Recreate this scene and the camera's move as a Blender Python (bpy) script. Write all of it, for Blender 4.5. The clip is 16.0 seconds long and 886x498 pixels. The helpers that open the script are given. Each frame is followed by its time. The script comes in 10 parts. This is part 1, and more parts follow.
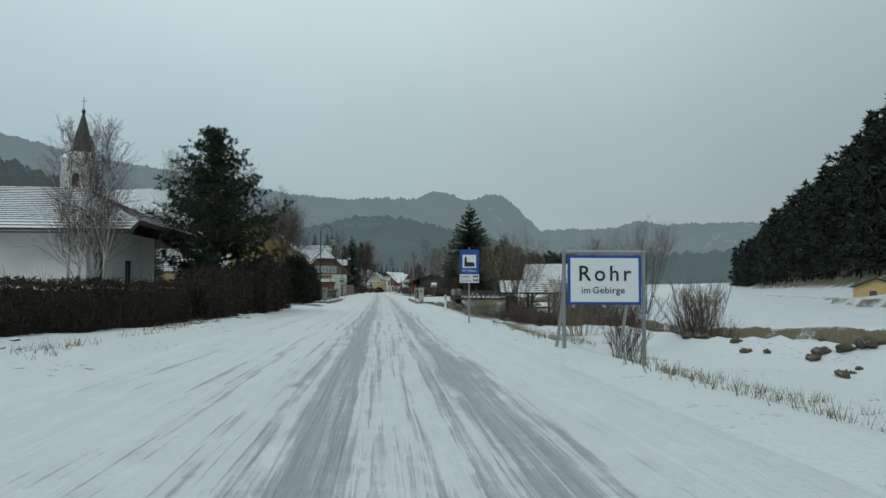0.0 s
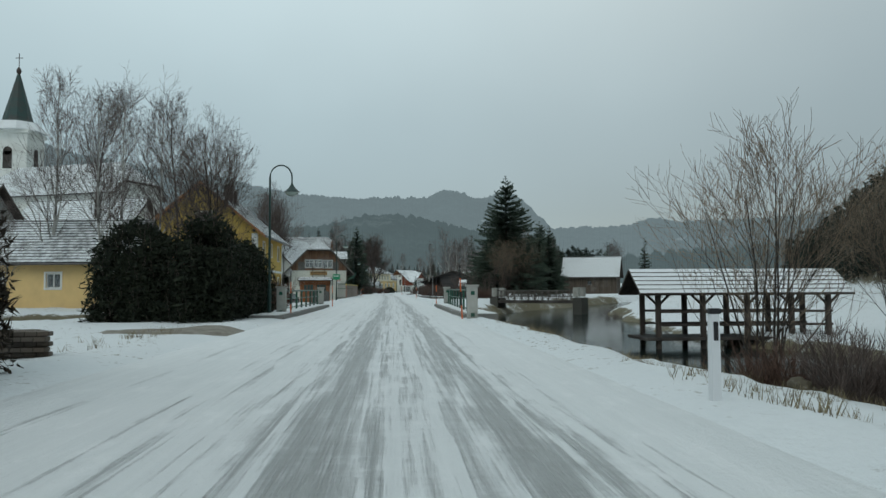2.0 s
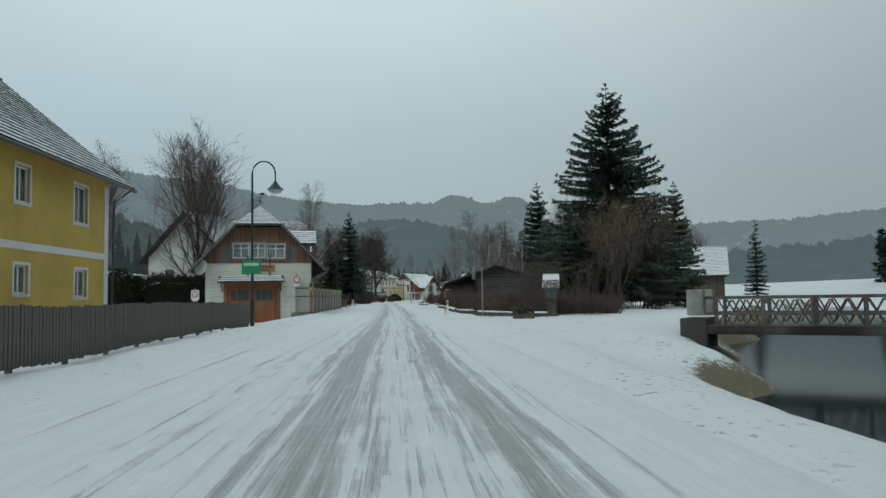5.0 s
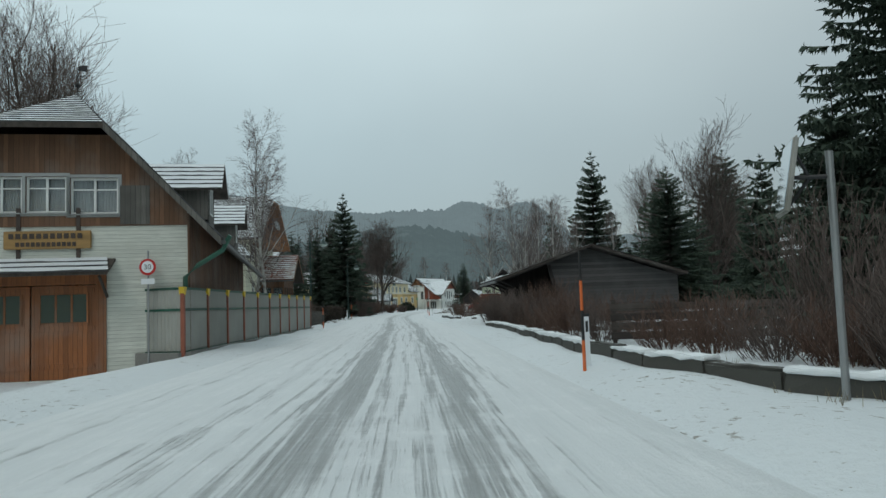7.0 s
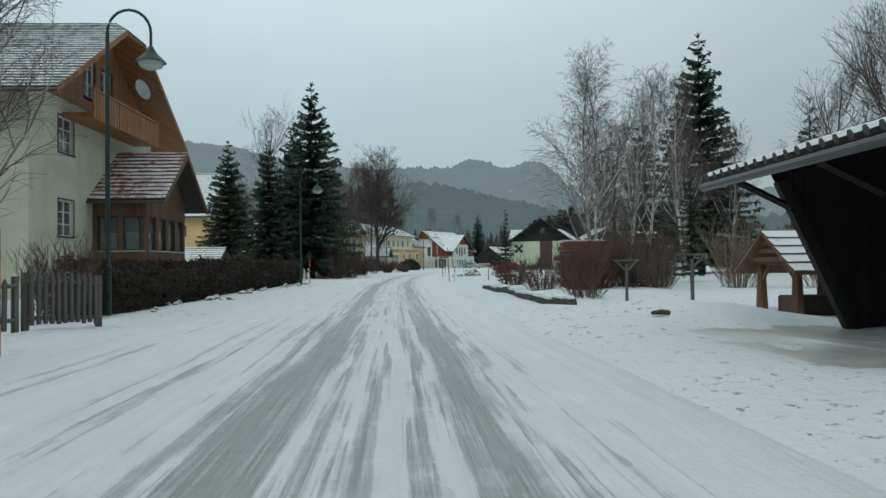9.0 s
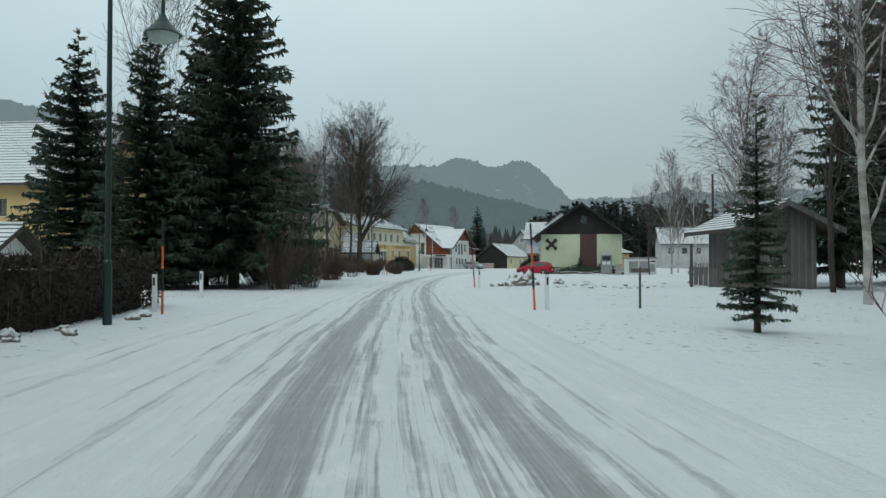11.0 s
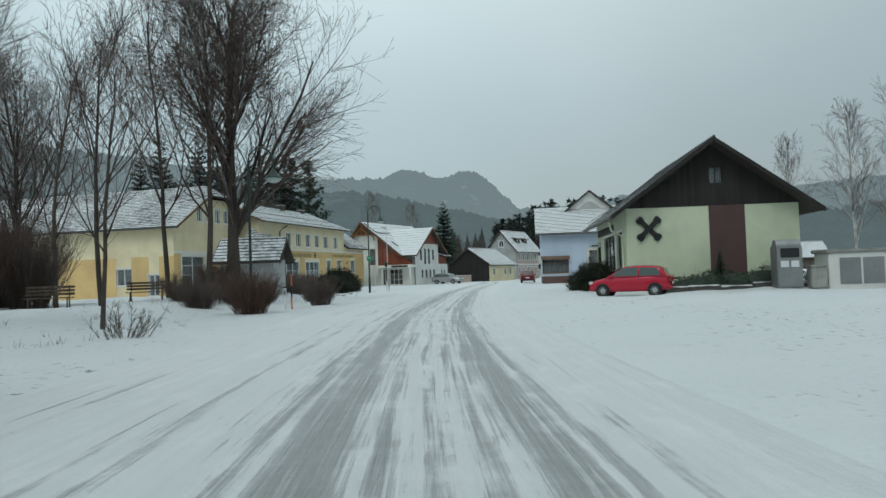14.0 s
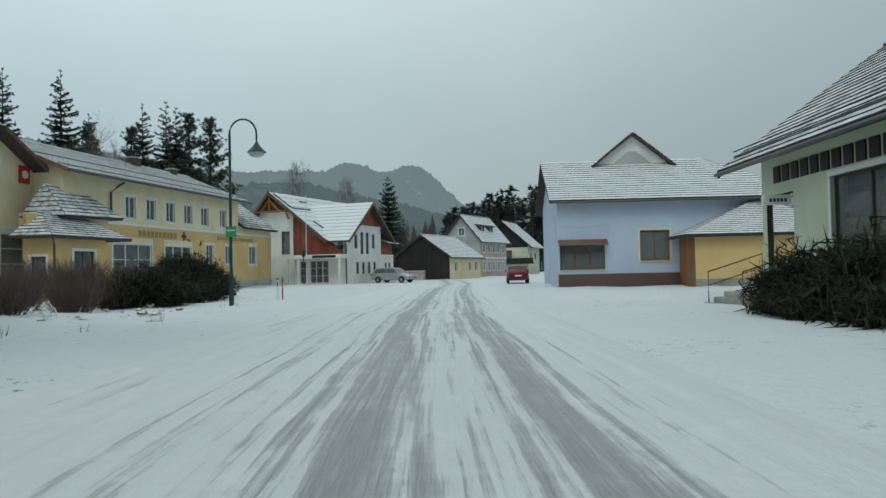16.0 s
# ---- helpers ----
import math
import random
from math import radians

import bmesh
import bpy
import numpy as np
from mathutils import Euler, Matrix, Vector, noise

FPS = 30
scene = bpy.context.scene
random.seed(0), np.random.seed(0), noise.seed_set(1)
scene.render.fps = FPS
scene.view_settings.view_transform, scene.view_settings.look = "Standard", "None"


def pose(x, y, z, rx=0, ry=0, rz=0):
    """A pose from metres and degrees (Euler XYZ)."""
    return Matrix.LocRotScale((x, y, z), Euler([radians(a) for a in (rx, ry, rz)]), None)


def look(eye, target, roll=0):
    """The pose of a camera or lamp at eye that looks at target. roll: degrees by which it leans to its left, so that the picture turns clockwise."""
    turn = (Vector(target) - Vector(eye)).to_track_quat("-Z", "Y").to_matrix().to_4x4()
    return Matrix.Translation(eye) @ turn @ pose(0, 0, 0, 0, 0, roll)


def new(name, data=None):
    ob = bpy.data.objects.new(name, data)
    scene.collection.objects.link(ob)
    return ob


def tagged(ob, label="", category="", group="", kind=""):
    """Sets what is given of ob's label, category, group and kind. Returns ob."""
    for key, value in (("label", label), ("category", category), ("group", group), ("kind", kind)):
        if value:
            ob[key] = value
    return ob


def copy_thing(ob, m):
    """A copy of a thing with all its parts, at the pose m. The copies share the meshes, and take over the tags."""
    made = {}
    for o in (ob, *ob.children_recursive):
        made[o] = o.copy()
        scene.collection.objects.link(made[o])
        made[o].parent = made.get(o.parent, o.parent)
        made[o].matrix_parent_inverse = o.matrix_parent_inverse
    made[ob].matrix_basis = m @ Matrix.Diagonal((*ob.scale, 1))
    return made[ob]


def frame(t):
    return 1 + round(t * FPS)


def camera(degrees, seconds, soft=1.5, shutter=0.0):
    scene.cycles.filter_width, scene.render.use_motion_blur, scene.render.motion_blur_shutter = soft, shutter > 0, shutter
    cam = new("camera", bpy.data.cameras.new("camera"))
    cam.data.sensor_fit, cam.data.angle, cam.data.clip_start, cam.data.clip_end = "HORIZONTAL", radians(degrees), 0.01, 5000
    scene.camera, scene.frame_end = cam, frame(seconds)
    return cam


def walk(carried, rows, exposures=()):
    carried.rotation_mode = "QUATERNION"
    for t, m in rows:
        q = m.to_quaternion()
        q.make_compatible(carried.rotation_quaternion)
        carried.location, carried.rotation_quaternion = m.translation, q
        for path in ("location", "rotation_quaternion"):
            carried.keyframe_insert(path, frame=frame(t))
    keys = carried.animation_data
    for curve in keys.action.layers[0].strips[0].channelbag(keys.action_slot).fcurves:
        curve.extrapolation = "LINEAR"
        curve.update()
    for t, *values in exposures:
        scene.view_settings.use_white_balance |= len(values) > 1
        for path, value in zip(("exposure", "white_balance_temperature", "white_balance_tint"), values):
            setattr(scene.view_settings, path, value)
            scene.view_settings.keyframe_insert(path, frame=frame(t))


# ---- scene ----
cam = camera(61.0, 16.0)
PATH = [
    (0, (0.252, 3.706, 1.193), (0.413, 5.696, 1.301), 0.2),
    (0.5, (0.358, 12.156, 1.193), (0.491, 14.149, 1.307), -0.7),
    (1, (0.463, 20.577, 1.187), (0.585, 22.57, 1.301), -0.6),
    (1.5, (0.431, 28.961, 1.227), (0.554, 30.954, 1.338), -0.5),
    (2, (0.344, 37.376, 1.184), (0.477, 39.368, 1.291), -0.3),
    (2.5, (0.345, 45.827, 1.217), (0.481, 47.817, 1.368), 0.2),
    (3, (0.356, 54.245, 1.154), (0.489, 56.236, 1.285), -0.1),
    (3.5, (0.539, 62.816, 1.152), (0.665, 64.808, 1.277), -0.6),
    (4, (0.484, 71.628, 1.203), (0.614, 73.621, 1.322), -0.2),
    (6.5, (0.491, 114.55, 1.21), (0.583, 116.542, 1.354), -2.3),
    (7, (0.46, 124.47, 1.26), (0.546, 126.463, 1.407), -2.0),
    (7.5, (0.376, 134.499, 1.226), (0.456, 136.493, 1.359), -1.8),
    (8, (0.309, 144.811, 1.184), (0.366, 146.805, 1.321), -1.8),
    (8.5, (0.249, 154.01, 1.199), (0.324, 156.008, 1.262), -1.6),
    (9, (0.226, 163.137, 1.177), (0.298, 165.135, 1.216), -0.6),
    (11.5, (-1.142, 200.511, 1.204), (-1.025, 202.507, 1.241), 0.1),
    (12, (-1.048, 208.05, 1.23), (-0.923, 210.045, 1.268), 0.1),
    (12.5, (-1.03, 215.445, 1.268), (-0.878, 217.438, 1.314), -0.2),
    (13, (-0.955, 222.95, 1.15), (-0.774, 224.941, 1.203), -1.0),
    (13.5, (-0.601, 230.693, 1.197), (-0.385, 232.68, 1.258), -1.2),
    (14, (-0.024, 238.495, 1.199), (0.226, 240.478, 1.269), -1.9),
    (14.5, (0.618, 246.198, 1.167), (0.915, 248.174, 1.234), -1.6),
    (15, (1.468, 253.965, 1.239), (1.806, 255.935, 1.307), -1.2),
    (15.5, (2.59, 262.094, 1.173), (2.962, 264.058, 1.234), -1.2),
    (16, (3.732, 270.044, 1.174), (4.132, 272.003, 1.229), -1.2),
]
walk(cam, [(t, look(eye, target, roll)) for t, eye, target, roll in PATH],
     [(0, -0.04), (4, -0.04), (7, 0.0), (8.5, 0.12), (11.5, 0.15), (14, 0.14), (15, 0.06), (16, 0.06)])

# ---------------------------------------------------------------- sky and light
world = bpy.data.worlds.new("world")
scene.world = world
world.use_nodes = True
wn, wl = world.node_tree.nodes, world.node_tree.links
wn.clear()
w_out = wn.new("ShaderNodeOutputWorld")
w_bg = wn.new("ShaderNodeBackground")
w_sky = wn.new("ShaderNodeTexSky")
w_sky.sky_type, w_sky.sun_disc = "NISHITA", False
w_sky.sun_elevation, w_sky.sun_rotation = radians(38), radians(20)
w_sky.dust_density, w_sky.air_density = 1.0, 1.0
w_co = wn.new("ShaderNodeTexCoord")
w_sep = wn.new("ShaderNodeSeparateXYZ")
wl.new(w_co.outputs["Generated"], w_sep.inputs[0])
w_ramp = wn.new("ShaderNodeValToRGB")          # the even grey of a closed cloud layer, lighter overhead
w_ramp.color_ramp.elements[0].position, w_ramp.color_ramp.elements[0].color = 0.0, (0.300, 0.395, 0.421, 1)
w_ramp.color_ramp.elements[1].position, w_ramp.color_ramp.elements[1].color = 0.62, (0.560, 0.678, 0.692, 1)
for pos, c in ((0.10, (0.311, 0.407, 0.436, 1)), (0.22, (0.398, 0.511, 0.537, 1)), (0.36, (0.532, 0.661, 0.683, 1))):
    e = w_ramp.color_ramp.elements.new(pos)
    e.color = c
wl.new(w_sep.outputs["Z"], w_ramp.inputs[0])
w_noise = wn.new("ShaderNodeTexNoise")
w_noise.inputs["Scale"].default_value, w_noise.inputs["Detail"].default_value = 2.2, 4
wl.new(w_co.outputs["Generated"], w_noise.inputs["Vector"])
w_map = wn.new("ShaderNodeMapRange")
w_map.inputs[1].default_value, w_map.inputs[2].default_value = 0.3, 0.7
w_map.inputs[3].default_value, w_map.inputs[4].default_value = 0.93, 1.05
wl.new(w_noise.outputs["Fac"], w_map.inputs[0])
w_mul = wn.new("ShaderNodeVectorMath")
w_mul.operation = "SCALE"
wl.new(w_ramp.outputs[0], w_mul.inputs[0])
w_side = wn.new("ShaderNodeMapRange")          # thicker cloud over the valley side
w_side.interpolation_type = "SMOOTHSTEP"
for w_i, w_v in zip((1, 2, 3, 4), (-0.1, 0.62, 1.0, 0.66)):
    w_side.inputs[w_i].default_value = w_v
wl.new(w_sep.outputs["X"], w_side.inputs[0])
w_fac = wn.new("ShaderNodeMath")
w_fac.operation = "MULTIPLY"
wl.new(w_map.outputs[0], w_fac.inputs[0])
wl.new(w_side.outputs[0], w_fac.inputs[1])
wl.new(w_fac.outputs[0], w_mul.inputs["Scale"])
w_mix = wn.new("ShaderNodeMix")
w_mix.data_type = "RGBA"
w_mix.inputs["Factor"].default_value = 0.010
wl.new(w_mul.outputs[0], w_mix.inputs["A"])
wl.new(w_sky.outputs[0], w_mix.inputs["B"])
wl.new(w_mix.outputs["Result"], w_bg.inputs["Color"])
w_bg.inputs["Strength"].default_value = 1.0
wl.new(w_bg.outputs[0], w_out.inputs[0])

sun = new("sun", bpy.data.lights.new("sun", "SUN"))
sun.data.energy, sun.data.angle, sun.data.color = 0.5, radians(25), (1.0, 0.97, 0.93)
sun.matrix_world = look((-60, -120, 150), (0, 0, 0))

# ---------------------------------------------------------------- materials
MATS = {}


def shader(name, rough=0.8, metal=0.0, spec=0.5):
    m = bpy.data.materials.new(name)
    m.use_nodes = True
    n, l = m.node_tree.nodes, m.node_tree.links
    p = n["Principled BSDF"]
    p.inputs["Roughness"].default_value = rough
    p.inputs["Metallic"].default_value = metal
    p.inputs["Specular IOR Level"].default_value = spec
    MATS[name] = m
    return m, n, l, p


def coords(n, l, space="Object", scale=(1, 1, 1)):
    c, mp = n.new("ShaderNodeTexCoord"), n.new("ShaderNodeMapping")
    mp.inputs["Scale"].default_value = scale
    l.new(c.outputs[space], mp.inputs[0])
    return mp.outputs[0]


def noise_of(n, l, vec, scale, detail=4, rough=0.6):
    t = n.new("ShaderNodeTexNoise")
    t.inputs["Scale"].default_value, t.inputs["Detail"].default_value, t.inputs["Roughness"].default_value = scale, detail, rough
    l.new(vec, t.inputs["Vector"])
    return t.outputs["Fac"]


def step_of(n, l, val, a, b, lo=0.0, hi=1.0):
    t = n.new("ShaderNodeMapRange")
    t.interpolation_type = "SMOOTHSTEP"
    for i, v in zip((1, 2, 3, 4), (a, b, lo, hi)):
        t.inputs[i].default_value = v
    l.new(val, t.inputs[0])
    return t.outputs[0]


def math_of(n, l, op, a, b=None):
    t = n.new("ShaderNodeMath")
    t.operation = op
    for i, v in enumerate((a, b)):
        if v is None:
            continue
        if isinstance(v, (int, float)):
            t.inputs[i].default_value = v
        else:
            l.new(v, t.inputs[i])
    return t.outputs[0]


def mix_of(n, l, fac, a, b):
    t = n.new("ShaderNodeMix")
    t.data_type = "RGBA"
    for key, v in (("Factor", fac), ("A", a), ("B", b)):
        if isinstance(v, (int, float)):
            t.inputs[key].default_value = v
        elif isinstance(v, tuple):
            t.inputs[key].default_value = (*v, 1) if len(v) == 3 else v
        else:
            l.new(v, t.inputs[key])
    return t.outputs["Result"]


def bump_of(n, l, p, height, strength=0.3, dist=0.02):
    b = n.new("ShaderNodeBump")
    b.inputs["Strength"].default_value, b.inputs["Distance"].default_value = strength, dist
    l.new(height, b.inputs["Height"])
    l.new(b.outputs[0], p.inputs["Normal"])


def plain(name, col, rough=0.8, var=0.12, scale=6.0, metal=0.0, bump=0.15, stretch=(1, 1, 1), space="Object", spec=0.5, dirt=None):
    """A surface of one colour with grain at two scales and, if wanted, dirt."""
    m, n, l, p = shader(name, rough, metal, spec)
    v = coords(n, l, space, stretch)
    a, b = noise_of(n, l, v, scale), noise_of(n, l, v, scale * 0.17, 3)
    dark, lite = tuple(c * (1 - var) for c in col), tuple(min(1, c * (1 + var)) for c in col)
    c1 = mix_of(n, l, a, dark, lite)
    c2 = mix_of(n, l, step_of(n, l, b, 0.35, 0.75), c1, dirt or tuple(c * (1 - 1.6 * var) for c in col))
    l.new(c2, p.inputs["Base Color"])
    info = n.new("ShaderNodeObjectInfo")
    hs = n.new("ShaderNodeHueSaturation")
    l.new(step_of(n, l, info.outputs["Random"], 0, 1, 1 - var * 0.7, 1 + var * 0.7), hs.inputs["Value"])
    l.new(c2, hs.inputs["Color"])
    l.new(hs.outputs[0], p.inputs["Base Color"])
    if bump:
        bump_of(n, l, p, a, bump)
    return m


def planks(name, col, board=0.16, axis=0, rough=0.75, var=0.3, gap=0.06, weather=(0.25, 0.24, 0.22)):
    """Wooden boards: one tint a board, grain along it, dark joints, weathering."""
    m, n, l, p = shader(name, rough)
    c = n.new("ShaderNodeTexCoord")
    s = n.new("ShaderNodeSeparateXYZ")
    l.new(c.outputs["Object"], s.inputs[0])
    along = (math_of(n, l, "ADD", s.outputs[0], s.outputs[1]), None, s.outputs[2])[axis]
    u = math_of(n, l, "DIVIDE", along, board)
    fl = math_of(n, l, "FLOOR", u)
    fr = math_of(n, l, "FRACT", u)
    wn_ = n.new("ShaderNodeTexWhiteNoise")
    wn_.noise_dimensions = "1D"
    l.new(fl, wn_.inputs["W"])
    st = (14, 14, 1.2) if axis == 0 else (1.2, 1.2, 14)
    g = noise_of(n, l, coords(n, l, "Object", st), 2.0, 5)
    w = noise_of(n, l, coords(n, l), 0.5, 3)
    dark, lite = tuple(x * (1 - var) for x in col), tuple(min(1, x * (1 + var)) for x in col)
    c1 = mix_of(n, l, wn_.outputs["Value"], dark, lite)
    c2 = mix_of(n, l, step_of(n, l, g, 0.35, 0.7, 0, 0.45), c1, tuple(x * 0.55 for x in col))
    c3 = mix_of(n, l, step_of(n, l, w, 0.45, 0.75, 0, 0.4), c2, weather)
    edge = math_of(n, l, "ADD", step_of(n, l, fr, 0, gap, 1, 0), step_of(n, l, fr, 1 - gap, 1, 0, 1))
    c4 = mix_of(n, l, edge, c3, tuple(x * 0.25 for x in col))
    l.new(c4, p.inputs["Base Color"])
    bump_of(n, l, p, math_of(n, l, "SUBTRACT", g, math_of(n, l, "MULTIPLY", edge, 2.0)), 0.4)
    return m


SNOW = (0.775, 0.80, 0.81)


def snowy(name, col, cover=0.5, soft=0.12, fine=5.0, rough=0.8, world_size=True):
    """Something under thin snow: the snow lies in patches, cover tells how much."""
    m, n, l, p = shader(name, rough)
    v = coords(n, l)
    a, b, c = noise_of(n, l, v, fine, 5, 0.7), noise_of(n, l, v, fine * 0.12, 3), noise_of(n, l, v, fine * 6, 2)
    s = math_of(n, l, "ADD", math_of(n, l, "MULTIPLY", a, 0.6), math_of(n, l, "MULTIPLY", b, 0.4))
    geo = n.new("ShaderNodeNewGeometry")
    sep = n.new("ShaderNodeSeparateXYZ")
    l.new(geo.outputs["Normal"], sep.inputs[0])
    up = step_of(n, l, sep.outputs[2], 0.15, 0.55)
    f = math_of(n, l, "MULTIPLY", step_of(n, l, s, 1 - cover - soft, 1 - cover + soft), up)
    base = mix_of(n, l, c, tuple(x * 0.75 for x in col), tuple(min(1, x * 1.2) for x in col))
    sn = mix_of(n, l, b, (0.74, 0.78, 0.80), SNOW)
    l.new(mix_of(n, l, f, base, sn), p.inputs["Base Color"])
    bump_of(n, l, p, math_of(n, l, "ADD", f, math_of(n, l, "MULTIPLY", c, 0.4)), 0.35)
    return m


def snow_ground():
    m, n, l, p = shader("snow_ground", 0.75)
    v = coords(n, l)
    big, mid, fine = noise_of(n, l, v, 0.05, 3), noise_of(n, l, v, 0.45, 5, 0.65), noise_of(n, l, v, 9.0, 4, 0.7)
    geo = n.new("ShaderNodeNewGeometry")
    sep = n.new("ShaderNodeSeparateXYZ")
    l.new(geo.outputs["Normal"], sep.inputs[0])
    steep = step_of(n, l, sep.outputs[2], 0.84, 0.992, 0.24, 0.0)
    thr = math_of(n, l, "SUBTRACT", 0.635, steep)
    mixed = math_of(n, l, "ADD", math_of(n, l, "MULTIPLY", mid, 0.55), math_of(n, l, "MULTIPLY", fine, 0.45))
    over = math_of(n, l, "SUBTRACT", mixed, thr)
    bare = step_of(n, l, over, -0.015, 0.055)
    grass = mix_of(n, l, fine, (0.07, 0.062, 0.035), (0.20, 0.17, 0.10))
    snow = mix_of(n, l, mid, (0.68, 0.715, 0.735), SNOW)
    snow = mix_of(n, l, step_of(n, l, big, 0.3, 0.7, 0, 0.35), snow, (0.64, 0.69, 0.71))
    fleck = noise_of(n, l, coords(n, l, "Object", (1.0, 0.7, 1.0)), 5.2, 6, 0.72)
    field = noise_of(n, l, coords(n, l, "Object", (1.0, 1.6, 1.0)), 0.16, 3)
    dirt = math_of(n, l, "MULTIPLY", step_of(n, l, fleck, 0.57, 0.65, 0, 0.9), step_of(n, l, field, 0.42, 0.60, 0.06, 1.0))
    snow = mix_of(n, l, step_of(n, l, fleck, 0.30, 0.55, 0.25, 0.0), snow, (0.60, 0.63, 0.65))
    snow = mix_of(n, l, dirt, snow, (0.17, 0.145, 0.10))
    l.new(mix_of(n, l, bare, snow, grass), p.inputs["Base Color"])
    h = math_of(n, l, "ADD", math_of(n, l, "MULTIPLY", mid, 1.8), math_of(n, l, "ADD", math_of(n, l, "MULTIPLY", fine, 0.45), math_of(n, l, "MULTIPLY", fleck, 0.7)))
    bump_of(n, l, p, h, 0.7, 0.08)
    return m


def road_snow():
    """Packed snow; the wheels have worn wet grey ruts in it. U: metres across, V: metres along."""
    m, n, l, p = shader("road_snow", 0.55)
    uv = n.new("ShaderNodeUVMap")
    s = n.new("ShaderNodeSeparateXYZ")
    l.new(uv.outputs[0], s.inputs[0])

    def at(su, sv, scale, detail=4, rough=0.62):
        c = n.new("ShaderNodeCombineXYZ")
        l.new(math_of(n, l, "MULTIPLY", s.outputs[0], su), c.inputs[0])
        l.new(math_of(n, l, "MULTIPLY", s.outputs[1], sv), c.inputs[1])
        return noise_of(n, l, c.outputs[0], scale, detail, rough)

    wob, wob2 = at(0.15, 1, 0.06, 2), at(0.4, 1, 0.35, 3)
    streak, hair, grit, dust = at(6.5, 0.11, 1.0, 6, 0.68), at(19.0, 0.24, 1.0, 5, 0.7), at(1, 1, 14.0, 5, 0.75), at(1, 1, 55.0, 3, 0.7)
    patch, drift, ribs = at(1.5, 0.55, 1.7, 8, 0.72), at(0.3, 1, 0.045, 3), at(0.8, 5.5, 1.1, 4, 0.6)
    u = math_of(n, l, "ADD", s.outputs[0], step_of(n, l, wob, 0.2, 0.8, -0.14, 0.14))
    u = math_of(n, l, "ADD", u, step_of(n, l, wob2, 0.25, 0.75, -0.06, 0.06))
    total = None
    for centre, half, amount in ((0.14, 0.26, 1.0), (1.72, 0.22, 0.95), (0.60, 0.08, 0.5), (1.30, 0.09, 0.55), (2.08, 0.07, 0.6), (-0.30, 0.09, 0.6), (-1.15, 0.11, 0.62), (-1.50, 0.06, 0.62),
                                 (-2.55, 0.09, 0.56), (-2.85, 0.05, 0.48), (2.45, 0.06, 0.35), (-0.62, 0.05, 0.35), (0.95, 0.05, 0.35)):
        d = math_of(n, l, "ABSOLUTE", math_of(n, l, "SUBTRACT", u, centre))
        r = math_of(n, l, "MULTIPLY", step_of(n, l, d, half * 0.35, half * 1.6, 1, 0), amount)
        total = r if total is None else math_of(n, l, "MAXIMUM", total, r)
    total = math_of(n, l, "MULTIPLY", total, step_of(n, l, drift, 0.30, 0.66, 0.66, 1.08))
    zone = step_of(n, l, math_of(n, l, "ABSOLUTE", math_of(n, l, "SUBTRACT", u, 0.85)), 1.0, 2.2, 0.24, 0.0)
    worn = math_of(n, l, "ADD", math_of(n, l, "MULTIPLY", total, 0.70), zone)
    for tex, gain in ((streak, 1.9), (hair, 1.9), (patch, 1.25), (ribs, 0.4), (grit, 0.55)):
        worn = math_of(n, l, "ADD", worn, math_of(n, l, "MULTIPLY", math_of(n, l, "SUBTRACT", tex, 0.5), gain))
    f = step_of(n, l, worn, 0.28, 1.22, 0, 1)
    slush = mix_of(n, l, grit, (0.22, 0.228, 0.225), (0.48, 0.495, 0.49))
    slush = mix_of(n, l, step_of(n, l, patch, 0.42, 0.62, 0, 0.5), slush, (0.50, 0.52, 0.52))
    snow = mix_of(n, l, streak, (0.64, 0.67, 0.68), (0.84, 0.86, 0.865))
    snow = mix_of(n, l, step_of(n, l, patch, 0.30, 0.5, 0.4, 0), snow, (0.90, 0.91, 0.915))
    snow = mix_of(n, l, step_of(n, l, hair, 0.55, 0.8, 0, 0.35), snow, (0.52, 0.54, 0.545))
    snow = mix_of(n, l, step_of(n, l, grit, 0.62, 0.80, 0, 0.5), snow, (0.40, 0.41, 0.40))
    mixed = mix_of(n, l, f, snow, slush)
    mixed = mix_of(n, l, step_of(n, l, dust, 0.62, 0.72, 0, 0.4), mixed, (0.22, 0.22, 0.21))
    l.new(mixed, p.inputs["Base Color"])
    l.new(step_of(n, l, f, 0, 1, 0.75, 0.40), p.inputs["Roughness"])
    h = math_of(n, l, "ADD", math_of(n, l, "MULTIPLY", f, -1.0), math_of(n, l, "ADD", math_of(n, l, "MULTIPLY", streak, 0.6), math_of(n, l, "ADD", math_of(n, l, "MULTIPLY", grit, 0.55), math_of(n, l, "MULTIPLY", ribs, 0.4))))
    bump_of(n, l, p, h, 0.75, 0.06)
    return m


def foliage(name, dark, lite, snow=0.0, rough=0.7):
    """Needles, twigs and leaves: every piece has its own tint; a dusting of snow on some."""
    m, n, l, p = shader(name, rough, 0, 0.25)
    geo = n.new("ShaderNodeNewGeometry")
    c = mix_of(n, l, geo.outputs["Random Per Island"], dark, lite)
    if snow:
        t = noise_of(n, l, coords(n, l), 1.3, 4)
        sep = n.new("ShaderNodeSeparateXYZ")
        l.new(geo.outputs["Normal"], sep.inputs[0])
        up = step_of(n, l, math_of(n, l, "ABSOLUTE", sep.outputs[2]), 0.3, 0.8)
        c = mix_of(n, l, math_of(n, l, "MULTIPLY", step_of(n, l, t, 0.62 - snow * 0.3, 0.75, 0, 1), math_of(n, l, "MULTIPLY", up, snow)), c, (0.7, 0.74, 0.76))
    l.new(c, p.inputs["Base Color"])
    return m


